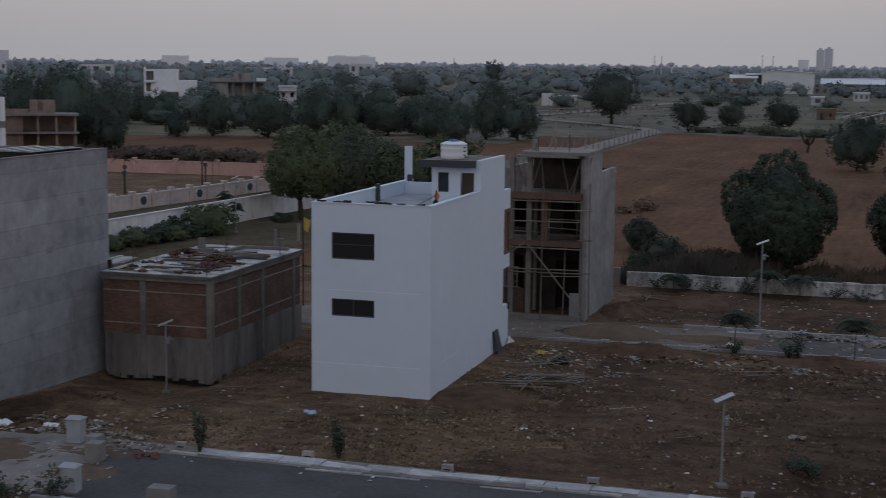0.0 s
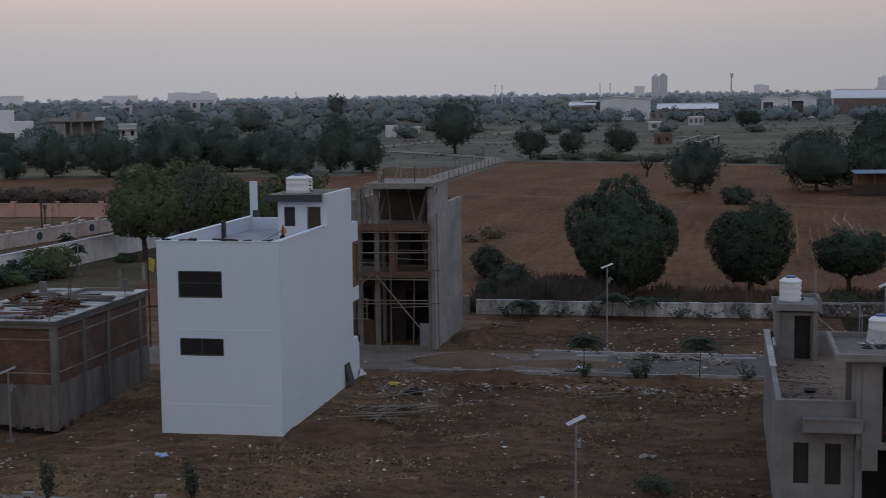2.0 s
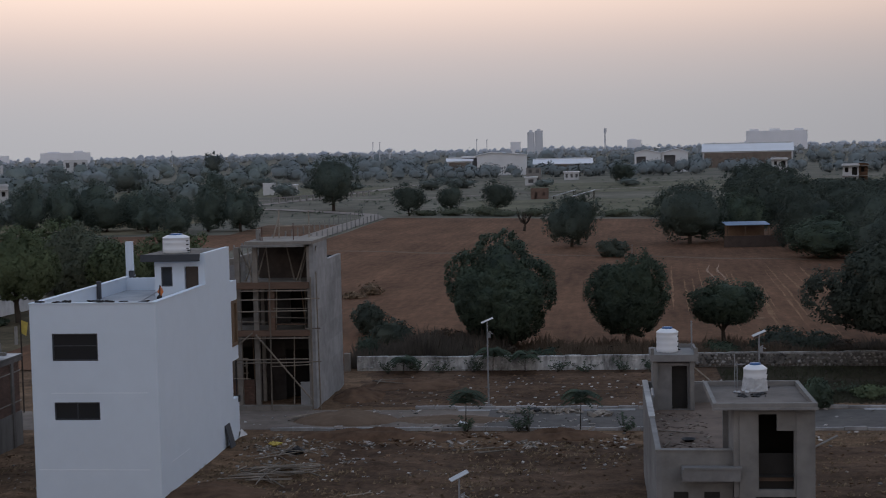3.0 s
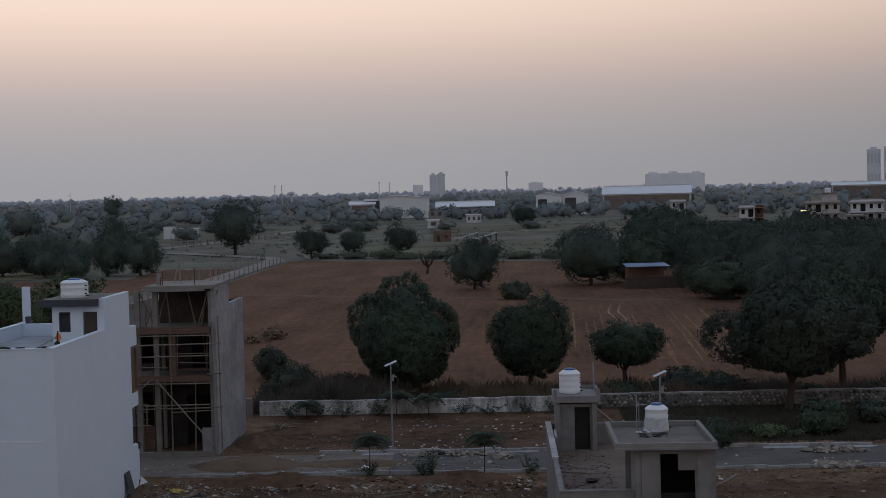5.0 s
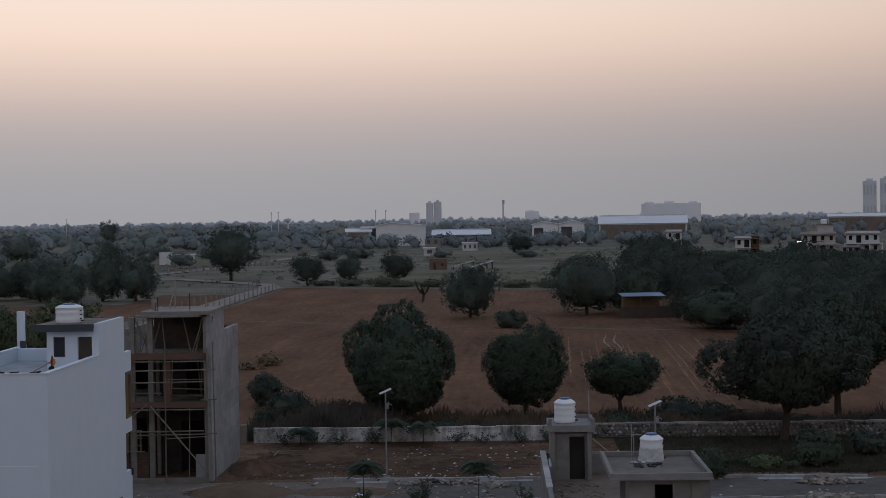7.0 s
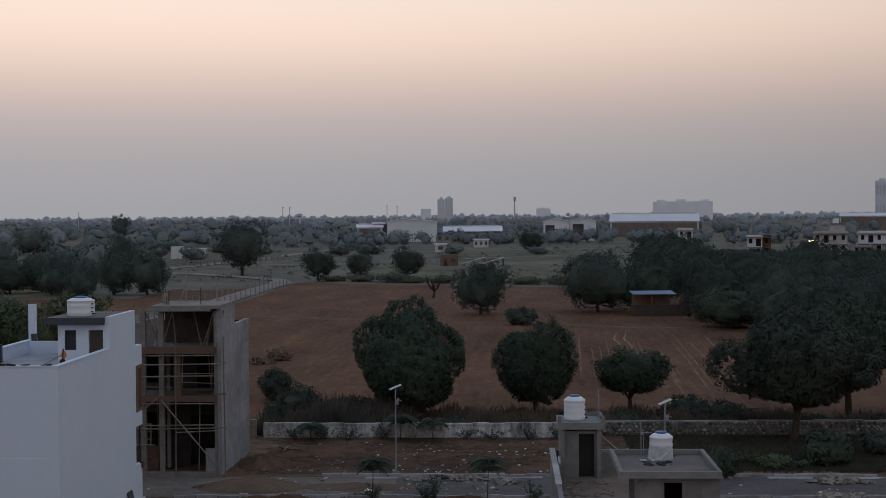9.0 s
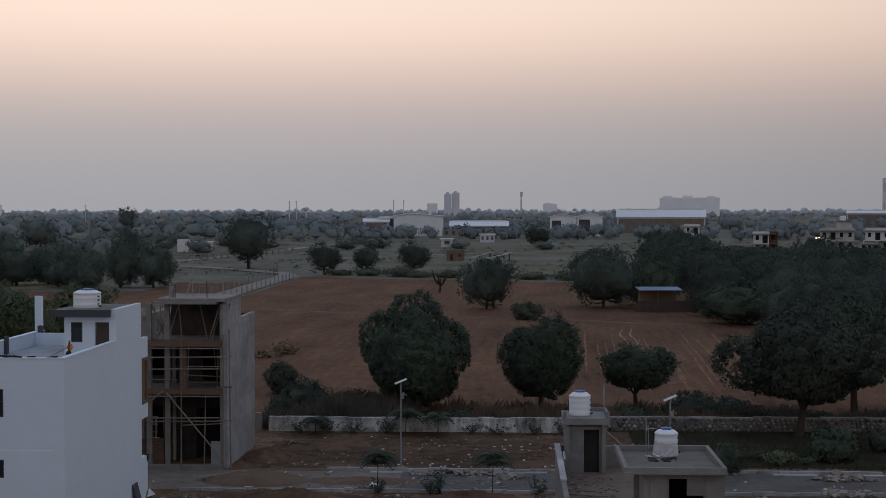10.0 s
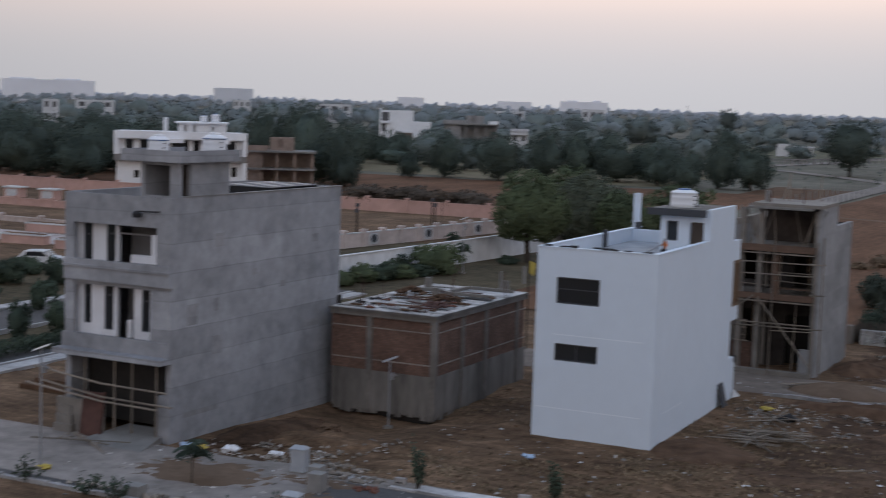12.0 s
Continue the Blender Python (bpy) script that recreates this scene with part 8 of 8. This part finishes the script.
# a parked car in the compound
car = thing("car", -86.5, 97.5, 0, 20, "white hatchback parked behind the cross street", "car")
prof = [(-1.9, 0.35), (-1.95, 0.8), (-1.7, 1.0), (-1.25, 1.45), (0.5, 1.48), (1.05, 1.0), (1.85, 0.88), (1.95, 0.55), (1.9, 0.35)]
s = Shape()
s.v = [(x, y, z) for y in (-0.82, 0.82) for x, z in prof]
k = len(prof)
s.f = [tuple(range(k)), tuple(reversed(range(k, 2 * k)))] + [(i, i + k, (i + 1) % k + k, (i + 1) % k) for i in range(k)]
part("body", s, WHITE_ROUGH, car)
part("side_window", Shape().add([(-1.15, -0.826, 1.02), (0.85, -0.826, 1.02), (0.42, -0.826, 1.38), (-1.0, -0.826, 1.38)], [(0, 1, 2, 3)]), GLASS, car)
part("windscreen", Shape().add([(0.56, -0.7, 1.45), (1.02, -0.75, 1.04), (1.02, 0.75, 1.04), (0.56, 0.7, 1.45)], [(0, 1, 2, 3)]), GLASS, car)
for x in (-1.2, 1.25):
    for y in (-0.85, 0.7):
        part("wheel", Shape().tube((x, y, 0.3), (x, y + 0.16, 0.3), 0.3, n=14), BLACK, car)

# ---- field shed and fences ----
sh = thing("shed", 21.6, 217, 0, 4, "open field shed with a blue sheet roof", "shed")
part("roof", Shape().add([(-3.2, -2, 3.3), (3.2, -2, 3.3), (3.2, 2.2, 3.6), (-3.2, 2.2, 3.6), (-3.2, -2, 3.24), (3.2, -2, 3.24), (3.2, 2.2, 3.53), (-3.2, 2.2, 3.53)], [(0, 1, 2, 3), (7, 6, 5, 4), (0, 4, 5, 1), (1, 5, 6, 2), (3, 7, 4, 0)]), BLUE_ROOF, sh, "blue sheet roof")
for x in (-3, -0.4, 3):
    part("post", Shape().tube((x, -1.8, 0), (x, -1.8, 3.24), 0.08), TIMBER, sh)
# Added panel: its ochre stands for lit field soil seen through the open shed.
part("back_wall", Shape().box(-2.8, 3, 1.8, 2.0, 0, 3.4), mat("lit_field_ochre", (0.20, 0.135, 0.095), 0.95, 0.25, 1.0, 0.3, 0.2), sh, "ochre panel standing for the lit field behind")
part("low_wall", Shape().box(-3.6, 5.4, -2.6, -2.4, 0, 1.75), mat("dark_mud_wall", (0.070, 0.052, 0.045), 0.95, 0.3, 1.0, 0.3, 0.2), sh, "dark low mud wall")
fence = thing("fence", -48.2, 110, 0, 90, "row of thin stone fence posts beside the track", "fence")
for i in range(42):
    part("post", Shape().box(i * 5 - 0.11, i * 5 + 0.11, -0.1, 0.1, 0, 1.5), CONCRETE_LT, fence)
fence = thing("fence", -54.5, 150, 0, 90, "row of thin stone fence posts beside the track", "fence")
for i in range(36):
    part("post", Shape().box(i * 5.2 - 0.1, i * 5.2 + 0.1, -0.1, 0.1, 0, 1.6), CONCRETE_LT, fence)
fence = thing("fence", -97, 425, 0, 70, "pale post-and-rail parapet beside the track", "fence")
part("rail", Shape().box(0, 62, -0.1, 0.1, 1.4, 1.8), CONCRETE_LT, fence)
for i in range(16):
    part("post", Shape().box(i * 4 - 0.4, i * 4 + 0.4, -0.2, 0.2, 0, 1.8), CONCRETE_LT, fence)


# ---- street furniture and litter ----
def feeder_box(x, y, w, d, h, label, lid=True):
    o = thing("utility_box", x, y, ground_z(x, y), 4, label, "utility box", "utility boxes")
    part("cabinet", Shape().box(-w / 2, w / 2, -d / 2, d / 2, 0, h), BOX_GREY if lid else CONCRETE_LT, o)
    if lid:
        part("lid", Shape().add([(-w * 0.58, -d * 0.6, h + 0.004), (w * 0.58, -d * 0.6, h + 0.004), (w * 0.58, d * 0.6, h + 0.004), (-w * 0.58, d * 0.6, h + 0.004), (-w * 0.4, 0, h + 0.14), (w * 0.4, 0, h + 0.14)], [(3, 2, 1, 0), (0, 1, 5, 4), (1, 2, 5), (2, 3, 4, 5), (3, 0, 4)]), BOX_GREY, o)
        part("plinth", Shape().box(-w * 0.52, w * 0.52, -d * 0.52, d * 0.52, -0.15, 0.1), CONCRETE_DK, o)
    return o


feeder_box(-30.8, 50.3, 0.62, 0.5, 1.05, "pale metal feeder box with a hipped lid on the verge")
feeder_box(-29.15, 48.9, 0.55, 0.6, 0.85, "grey concrete block beside the feeder box", False)
feeder_box(-28.75, 48.3, 0.62, 0.6, 0.75, "grey concrete block beside the feeder box", False)
feeder_box(-27.4, 44.3, 0.62, 0.5, 1.0, "pale metal feeder box at the far kerb")
feeder_box(-23.3, 43.4, 0.85, 0.6, 0.9, "pale concrete block at the far kerb", False)
feeder_box(-34.2, 43.8, 0.75, 0.6, 0.5, "pale concrete block at the far kerb", False)
for x, y, lab in ((-26.4, 50.9, ""), (-21.1, 51.25, ""), (-15.4, 51.25, ""), (-9.8, 51.3, ""), (-14.45, 78.1, ""), (-9.0, 78.1, ""), (-4.2, 51.3, "")):
    o = thing("plot_marker", x, y, 0, 2, "small white concrete plot marker beside the kerb", "marker", "plot markers")
    part("block", Shape().box(-0.22, 0.22, -0.11, 0.11, -0.1, 0.30), PAVING, o)
    part("writing", Shape().box(-0.14, 0.14, -0.118, -0.112, 0.10, 0.15), BLACK, o)


def heap(name, x, y, rx, ry, h, seed, material, label, category, n=26):
    """A soft heap of loose material."""
    s = Shape()
    for j in range(n + 1):
        for i in range(n + 1):
            u, v = i / n * 2 - 1, j / n * 2 - 1
            d = math.hypot(u, v)
            z = h * max(0, 1 - d) ** 0.8 * (1 + 0.5 * noise.noise((u * 3 + seed, v * 3, seed))) + 0.06 * noise.noise((u * 9, v * 9, seed)) * (d < 0.95)
            px, py = x + u * rx, y + v * ry
            s.v.append((px, py, ground_z(px, py) + z - 0.03 - 0.25 * (d > 0.98)))
    s.f = [(j * (n + 1) + i, j * (n + 1) + i + 1, (j + 1) * (n + 1) + i + 1, (j + 1) * (n + 1) + i) for j in range(n) for i in range(n)]
    return solid(name, s, material, label, category, smooth=True)


heap("sand_mound", -14.6, 81.2, 3.2, 1.9, 0.75, 1.0, SAND, "brown sand heap on the dusty street", "sand heap")
heap("sand_mound", -8.5, 81.4, 3.8, 1.5, 0.25, 2.0, SAND, "flattened pale sand heap on the back street", "sand heap")
heap("earth_mound", -17.4, 63.5, 2.6, 2.6, 0.32, 3.0, SOIL_RED, "red earth bank against the white house", "earth heap")
heap("earth_mound", -12.0, 76.0, 5.2, 1.3, 0.5, 4.0, SOIL_RED, "eroded red earth bank below the kerb", "earth heap")
heap("earth_mound", -2.5, 76.2, 3.6, 1.2, 0.55, 5.0, SOIL_RED, "eroded red earth bank below the kerb", "earth heap")
heap("earth_mound", -33.4, 56.5, 3.2, 2.2, 0.5, 6.0, SOIL, "low earth heap beside the grey house", "earth heap")
heap("sand_mound", -28.6, 46.6, 2.6, 2.6, 0.10, 17.0, SAND, "thin drift of sand over the end of the asphalt", "sand heap")
heap("sand_mound", -29.5, 49.4, 3.2, 1.1, 0.12, 18.0, SAND, "thin drift of sand along the kerb", "sand heap")
heap("sand_mound", -34.0, 48.2, 4.4, 2.9, 0.16, 7.0, SAND, "spread sand on the street's edge", "sand heap")
heap("earth_mound", -36.4, 56.6, 1.5, 4.6, 0.45, 19.0, SOIL_DARK, "dark builders' waste heaped along the grey house", "earth heap")
heap("earth_mound", -12.5, 93.5, 3.5, 2.4, 0.5, 8.0, SOIL_RED, "low earth heap on the weedy plot", "earth heap")
heap("earth_mound", -15.2, 89.5, 1.7, 3.0, 0.6, 9.0, SOIL_RED, "earth bank along the half-built frame", "earth heap")


def rubble(x, y, rx, ry, n, big, seed, material, label, name="rubble"):
    s, r = Shape(), random.Random(seed)
    for _ in range(n):
        a, d = r.uniform(0, 6.28), math.sqrt(r.random())
        px, py, k = x + rx * d * math.cos(a), y + ry * d * math.sin(a), big * r.uniform(0.35, 1.0)
        s.rock(px, py, ground_z(px, py) + k * 0.25 + 0.35 * big * (1 - d), k, r)
    return solid(name, s, material, label, "rubble", "stuff")


rubble(-3.4, 83.7, 2.6, 0.6, 90, 0.28, 1, DEBRIS, "pale broken concrete along the back street's kerb")
rubble(-3.6, 75.4, 0.5, 1.8, 55, 0.24, 2, DEBRIS, "pale broken concrete slabs in the plot")
rubble(-8.0, 78.9, 1.6, 0.4, 40, 0.24, 3, DEBRIS, "pale broken concrete on the kerb")
rubble(17.9, 78.6, 2.0, 0.8, 80, 0.34, 4, DEBRIS, "pale rubble heap on the back street")
rubble(18.9, 82.9, 1.8, 0.7, 70, 0.36, 5, DEBRIS, "pale rubble heap with a block on the back street")
rubble(-33.2, 55.5, 3.2, 2.4, 150, 0.20, 6, DEBRIS, "broken plaster and stones beside the grey house")
rubble(-31.0, 52.0, 2.6, 0.9, 90, 0.18, 7, DEBRIS, "broken plaster and stones on the verge")
rubble(-28.6, 50.6, 1.8, 0.5, 70, 0.24, 8, DEBRIS, "loose broken kerb pieces beside the street")
rubble(-27.2, 49.4, 0.7, 0.35, 34, 0.20, 9, BRICK_RED, "small heap of red broken bricks at the kerb")
rubble(-9.0, 74.2, 5.5, 1.2, 60, 0.14, 10, DEBRIS, "scattered pale stones below the kerb")
rubble(-16.6, 73.8, 2.2, 1.8, 90, 0.14, 11, DEBRIS, "scattered white scraps beside the white house")
rubble(-33.0, 44.0, 5.0, 0.5, 110, 0.22, 12, DEBRIS, "broken stones along the street's far kerb")
rubble(-22.5, 43.4, 1.2, 0.5, 40, 0.26, 13, DEBRIS, "pale stone heap at the street's far kerb")
rubble(-0.2, 82.6, 0.7, 0.5, 22, 0.42, 14, DEBRIS, "smooth grey cement lump on the back street", "cement_heap")
rubble(-41.0, 50.2, 2.4, 0.8, 60, 0.16, 15, DEBRIS, "builders' rubble before the grey house")
rubble(18.6, 84.2, 0.4, 0.4, 3, 0.5, 16, DEBRIS, "pale broken block on the kerb")
scatter = Shape()
r = random.Random(30)
for _ in range(330):
    x, y = r.uniform(-30, 1.7), r.uniform(52, 77)
    if -26 < x < -19.2 and y > 62:
        continue
    scatter.rock(x, y, ground_z(x, y) + 0.02, r.choice([0.04, 0.05, 0.06, 0.08, 0.13]), r, 0.5)
for _ in range(110):
    x, y = r.uniform(-15, 8), r.uniform(86, 98)
    scatter.rock(x, y, ground_z(x, y) + 0.02, r.uniform(0.05, 0.16), r, 0.5)
for _ in range(120):
    x, y = r.uniform(-38, 8), r.choice([r.uniform(78.7, 84), r.uniform(49.0, 50.3)])
    scatter.rock(x, y, 0.05, r.uniform(0.04, 0.12), r, 0.5)
clods = Shape()
for _ in range(2900):
    x, y = r.choice([(r.uniform(8.5, 26), r.uniform(58, 77.4)), (r.uniform(-31, 1.7), r.uniform(51.6, 77.4)), (r.uniform(-31, 1.7), r.uniform(70, 77.4)), (r.uniform(-15.5, 8), r.uniform(86, 98.5))])
    if -26 < x < -19.2 and y > 62 and y < 77:
        continue
    clods.rock(x, y, ground_z(x, y) + 0.01, r.choice([0.04, 0.06, 0.08, 0.11, 0.16]), r, 0.45)
solid("clods", clods, mat("soil_clods", (0.116, 0.074, 0.049), 0.95, 0.35, 3.0, 0.5, 0.2, island=0.4, spec=0.05), "loose clods of dry brown soil", "soil", "stuff")
solid("litter", scatter, mat("pale_litter", (0.29, 0.28, 0.275), 0.8, 0.3, 3.0, 0.6, 0.0, island=0.7), "scattered white scraps and pebbles on the plots", "litter", "stuff")


PALE_CHIP = mat("pale_chips", (0.27, 0.25, 0.235), 0.9, 0.3, 3.0, 0.8, 0.1, island=0.65)


def chips(x0, x1, y0, y1, n, size, seed, label, material=PALE_CHIP):
    """Loose flat scraps, thick in some places and thin in others, each lying at its own tilt."""
    s, r = Shape(), random.Random(seed)
    k = 0
    while k < n:
        x, y = r.uniform(x0, x1), r.uniform(y0, y1)
        if noise.noise((x * 0.5, y * 0.7, seed)) < r.uniform(-0.5, 0.35):
            continue
        k += 1
        a, b = size * r.uniform(0.3, 1.0), size * r.uniform(0.2, 0.6)
        m = pose(x, y, ground_z(x, y) + 0.03, r.uniform(-25, 25), r.uniform(-25, 25), r.uniform(0, 360))
        s.box(-a, a, -b, b, -0.02, 0.02 + 0.1 * b, m)
    return solid("chips", s, material, label, "rubble", "stuff")


chips(-12.5, 1.6, 73.4, 77.2, 120, 0.17, 1, "pale broken plaster scraps on the eroded bank")
chips(-18.8, -12.0, 70.0, 77.0, 130, 0.14, 2, "pale scraps and builders' waste beside the white house")
chips(8.4, 26.0, 58.0, 77.5, 90, 0.15, 10, "pale scraps scattered on the far plot")
chips(-37.5, -29.5, 50.9, 58.5, 170, 0.14, 3, "pale plaster scraps and litter beside the grey house")
chips(-37.4, -33.8, 51.6, 60.5, 150, 0.20, 12, "dark builders' waste along the grey house", SOIL_DARK)
chips(-15.5, 8.0, 85.6, 93.0, 60, 0.14, 4, "pale scraps strewn along the back street's far side")
chips(-14.0, 2.0, 78.8, 84.4, 80, 0.17, 5, "pale scraps and flattened bags on the back street")
chips(-30.0, 1.0, 51.5, 73.0, 70, 0.11, 6, "small white scraps scattered on the bare plot")
chips(-40.0, -27.0, 42.6, 51.0, 80, 0.13, 7, "pale scraps and stones on the dusty street end")
chips(6.5, 24.0, 77.4, 84.6, 50, 0.18, 8, "pale scraps and stones along the back street")
chips(-12.5, 1.6, 74.0, 77.6, 120, 0.26, 9, "dark clods fallen from the eroded bank", SOIL_DARK)


def bag(x, y, s_, seed, material, label):
    s, r = Shape(), random.Random(seed)
    for _ in range(6):
        s.rock(x + r.uniform(-s_, s_) * 0.6, y + r.uniform(-s_, s_) * 0.4, ground_z(x, y) + s_ * 0.25, s_ * r.uniform(0.5, 0.9), r, 0.55)
    return solid("plastic_bag", s, material, label, "bag", "stuff")


bag(-23.8, 58.0, 0.32, 1, PALE_BLUE, "crumpled pale-blue plastic bag on bare soil")
bag(-37.3, 51.3, 0.45, 2, PALE_BLUE, "heap of blue and white plastic sacks")
bag(-35.5, 52.2, 0.42, 3, TANK, "crumpled white plastic sack")
bag(-33.4, 52.6, 0.36, 4, TANK, "crumpled white plastic sack")
bag(-17.2, 74.4, 0.4, 5, YELLOW, "crumpled yellow sack among scraps")
bag(-36.6, 51.5, 0.3, 6, YELLOW, "crumpled yellow sack beside the grey house")
bag(-39.9, 45.2, 0.38, 7, YELLOW, "yellow sack tied round a lamp post's foot")
bag(-3.0, 60.8, 0.4, 8, DEBRIS, "flattened pale sack on bare soil")
bag(-15.6, 72.2, 0.6, 9, BLACK, "black plastic sheeting among bamboo poles")
bag(-40.7, 51.2, 0.3, 10, TANK, "small white sack on the cement ramp")
bag(-3.9, 84.0, 0.42, 13, BLACK, "black plastic sack on the rubble by the back street")
bag(-7.7, 79.9, 0.35, 14, TANK, "white sack at the kerb of the back street")
bag(-14.2, 58.4, 0.13, 11, TANK, "small white scrap on bare soil")
bag(-9.3, 61.5, 0.12, 12, TANK, "small white scrap on bare soil")
flagpole = thing("flag", -34.9, 84.0, 0, 0, "yellow cloth tied to a thin pole behind the plots", "flag")
part("pole", Shape().tube((0, 0, 0), (0, 0, 6.2), 0.05), BARK, flagpole)
part("cloth", Shape().add([(0, 0, 5.7), (0.45, 0.05, 5.5), (0.35, 0, 4.7), (0.0, 0, 4.9)], [(0, 1, 2, 3)]), YELLOW, flagpole)


def sticks(x, y, n, length, spread, turn, seed, label, rungs=False):
    o = thing("bamboo_pile", x, y, 0, turn, label, "bamboo poles")
    r = random.Random(seed)
    for i in range(n):
        a = radians(r.gauss(0, 30) + (55 if r.random() < 0.15 else 0))
        cx, cy = r.uniform(-0.5, 0.5) * spread, r.uniform(-1, 1) * spread
        d = Vector((math.cos(a), math.sin(a), 0)) * length * r.uniform(0.35, 0.55)
        z = ground_z(x, y) + 0.08 + 0.04 * r.uniform(0, 6)
        part("pole", Shape().tube((cx - d.x, cy - d.y, z), (cx + d.x, cy + d.y, z + r.uniform(-0.05, 0.2)), 0.035, 0.025, 6), BAMBOO, o)
    if rungs:
        for i in range(4):
            part("rung", Shape().tube((-1.6 + i * 0.6, -0.7, 0.3), (-1.6 + i * 0.6, 0.3, 0.3), 0.03), BAMBOO, o)
    return o


sticks(-15.7, 67.3, 34, 3.3, 1.35, -16, 1, "pile of long bamboo poles on bare soil", True)
sticks(-16.2, 71.4, 8, 3.0, 1.0, -40, 2, "few bamboo poles on bare soil")
sticks(-14.0, 93.6, 7, 2.8, 0.7, -28, 3, "pile of sticks on the weedy plot")
sticks(-17.0, 81.4, 4, 2.4, 0.4, 25, 4, "few poles lying on the dusty street")
sticks(-41.2, 49.2, 4, 4.2, 0.3, 3, 5, "planks lying before the grey house")
sticks(-10.6, 62.5, 1, 1.2, 0.2, -8, 6, "single pale stick on bare soil")
sticks(-7.4, 59.0, 1, 1.1, 0.2, 30, 7, "single pale stick on bare soil")
sticks(-5.6, 72.2, 3, 2.2, 0.7, 6, 9, "few pale sticks on bare soil")
sticks(-13.4, 66.0, 1, 1.1, 0.2, -20, 10, "single pale stick on bare soil")
sticks(-0.6, 77.4, 2, 1.4, 0.2, 5, 8, "two pale sticks at the kerb")
board = thing("leaning_board", -19.32, 73.9, 0, 0, "dark board leaning against the white house", "board")
part("board", Shape().box(-0.03, 0.03, -0.45, 0.45, -0.1, 1.25, pose(0, 0, 0, 0, -14, 0)), DARK_PAINT, board)
bank = thing("earth_bank", -46.0, 60, 0, 0, "heap of reddish planks and earth behind the grey house", "debris")
part("mound", Shape().box(-6, -1, -3, 3, -0.2, 0.25).box(-5.5, -1.5, -2.4, 2.0, 0.25, 0.5), SOIL_RED, bank)
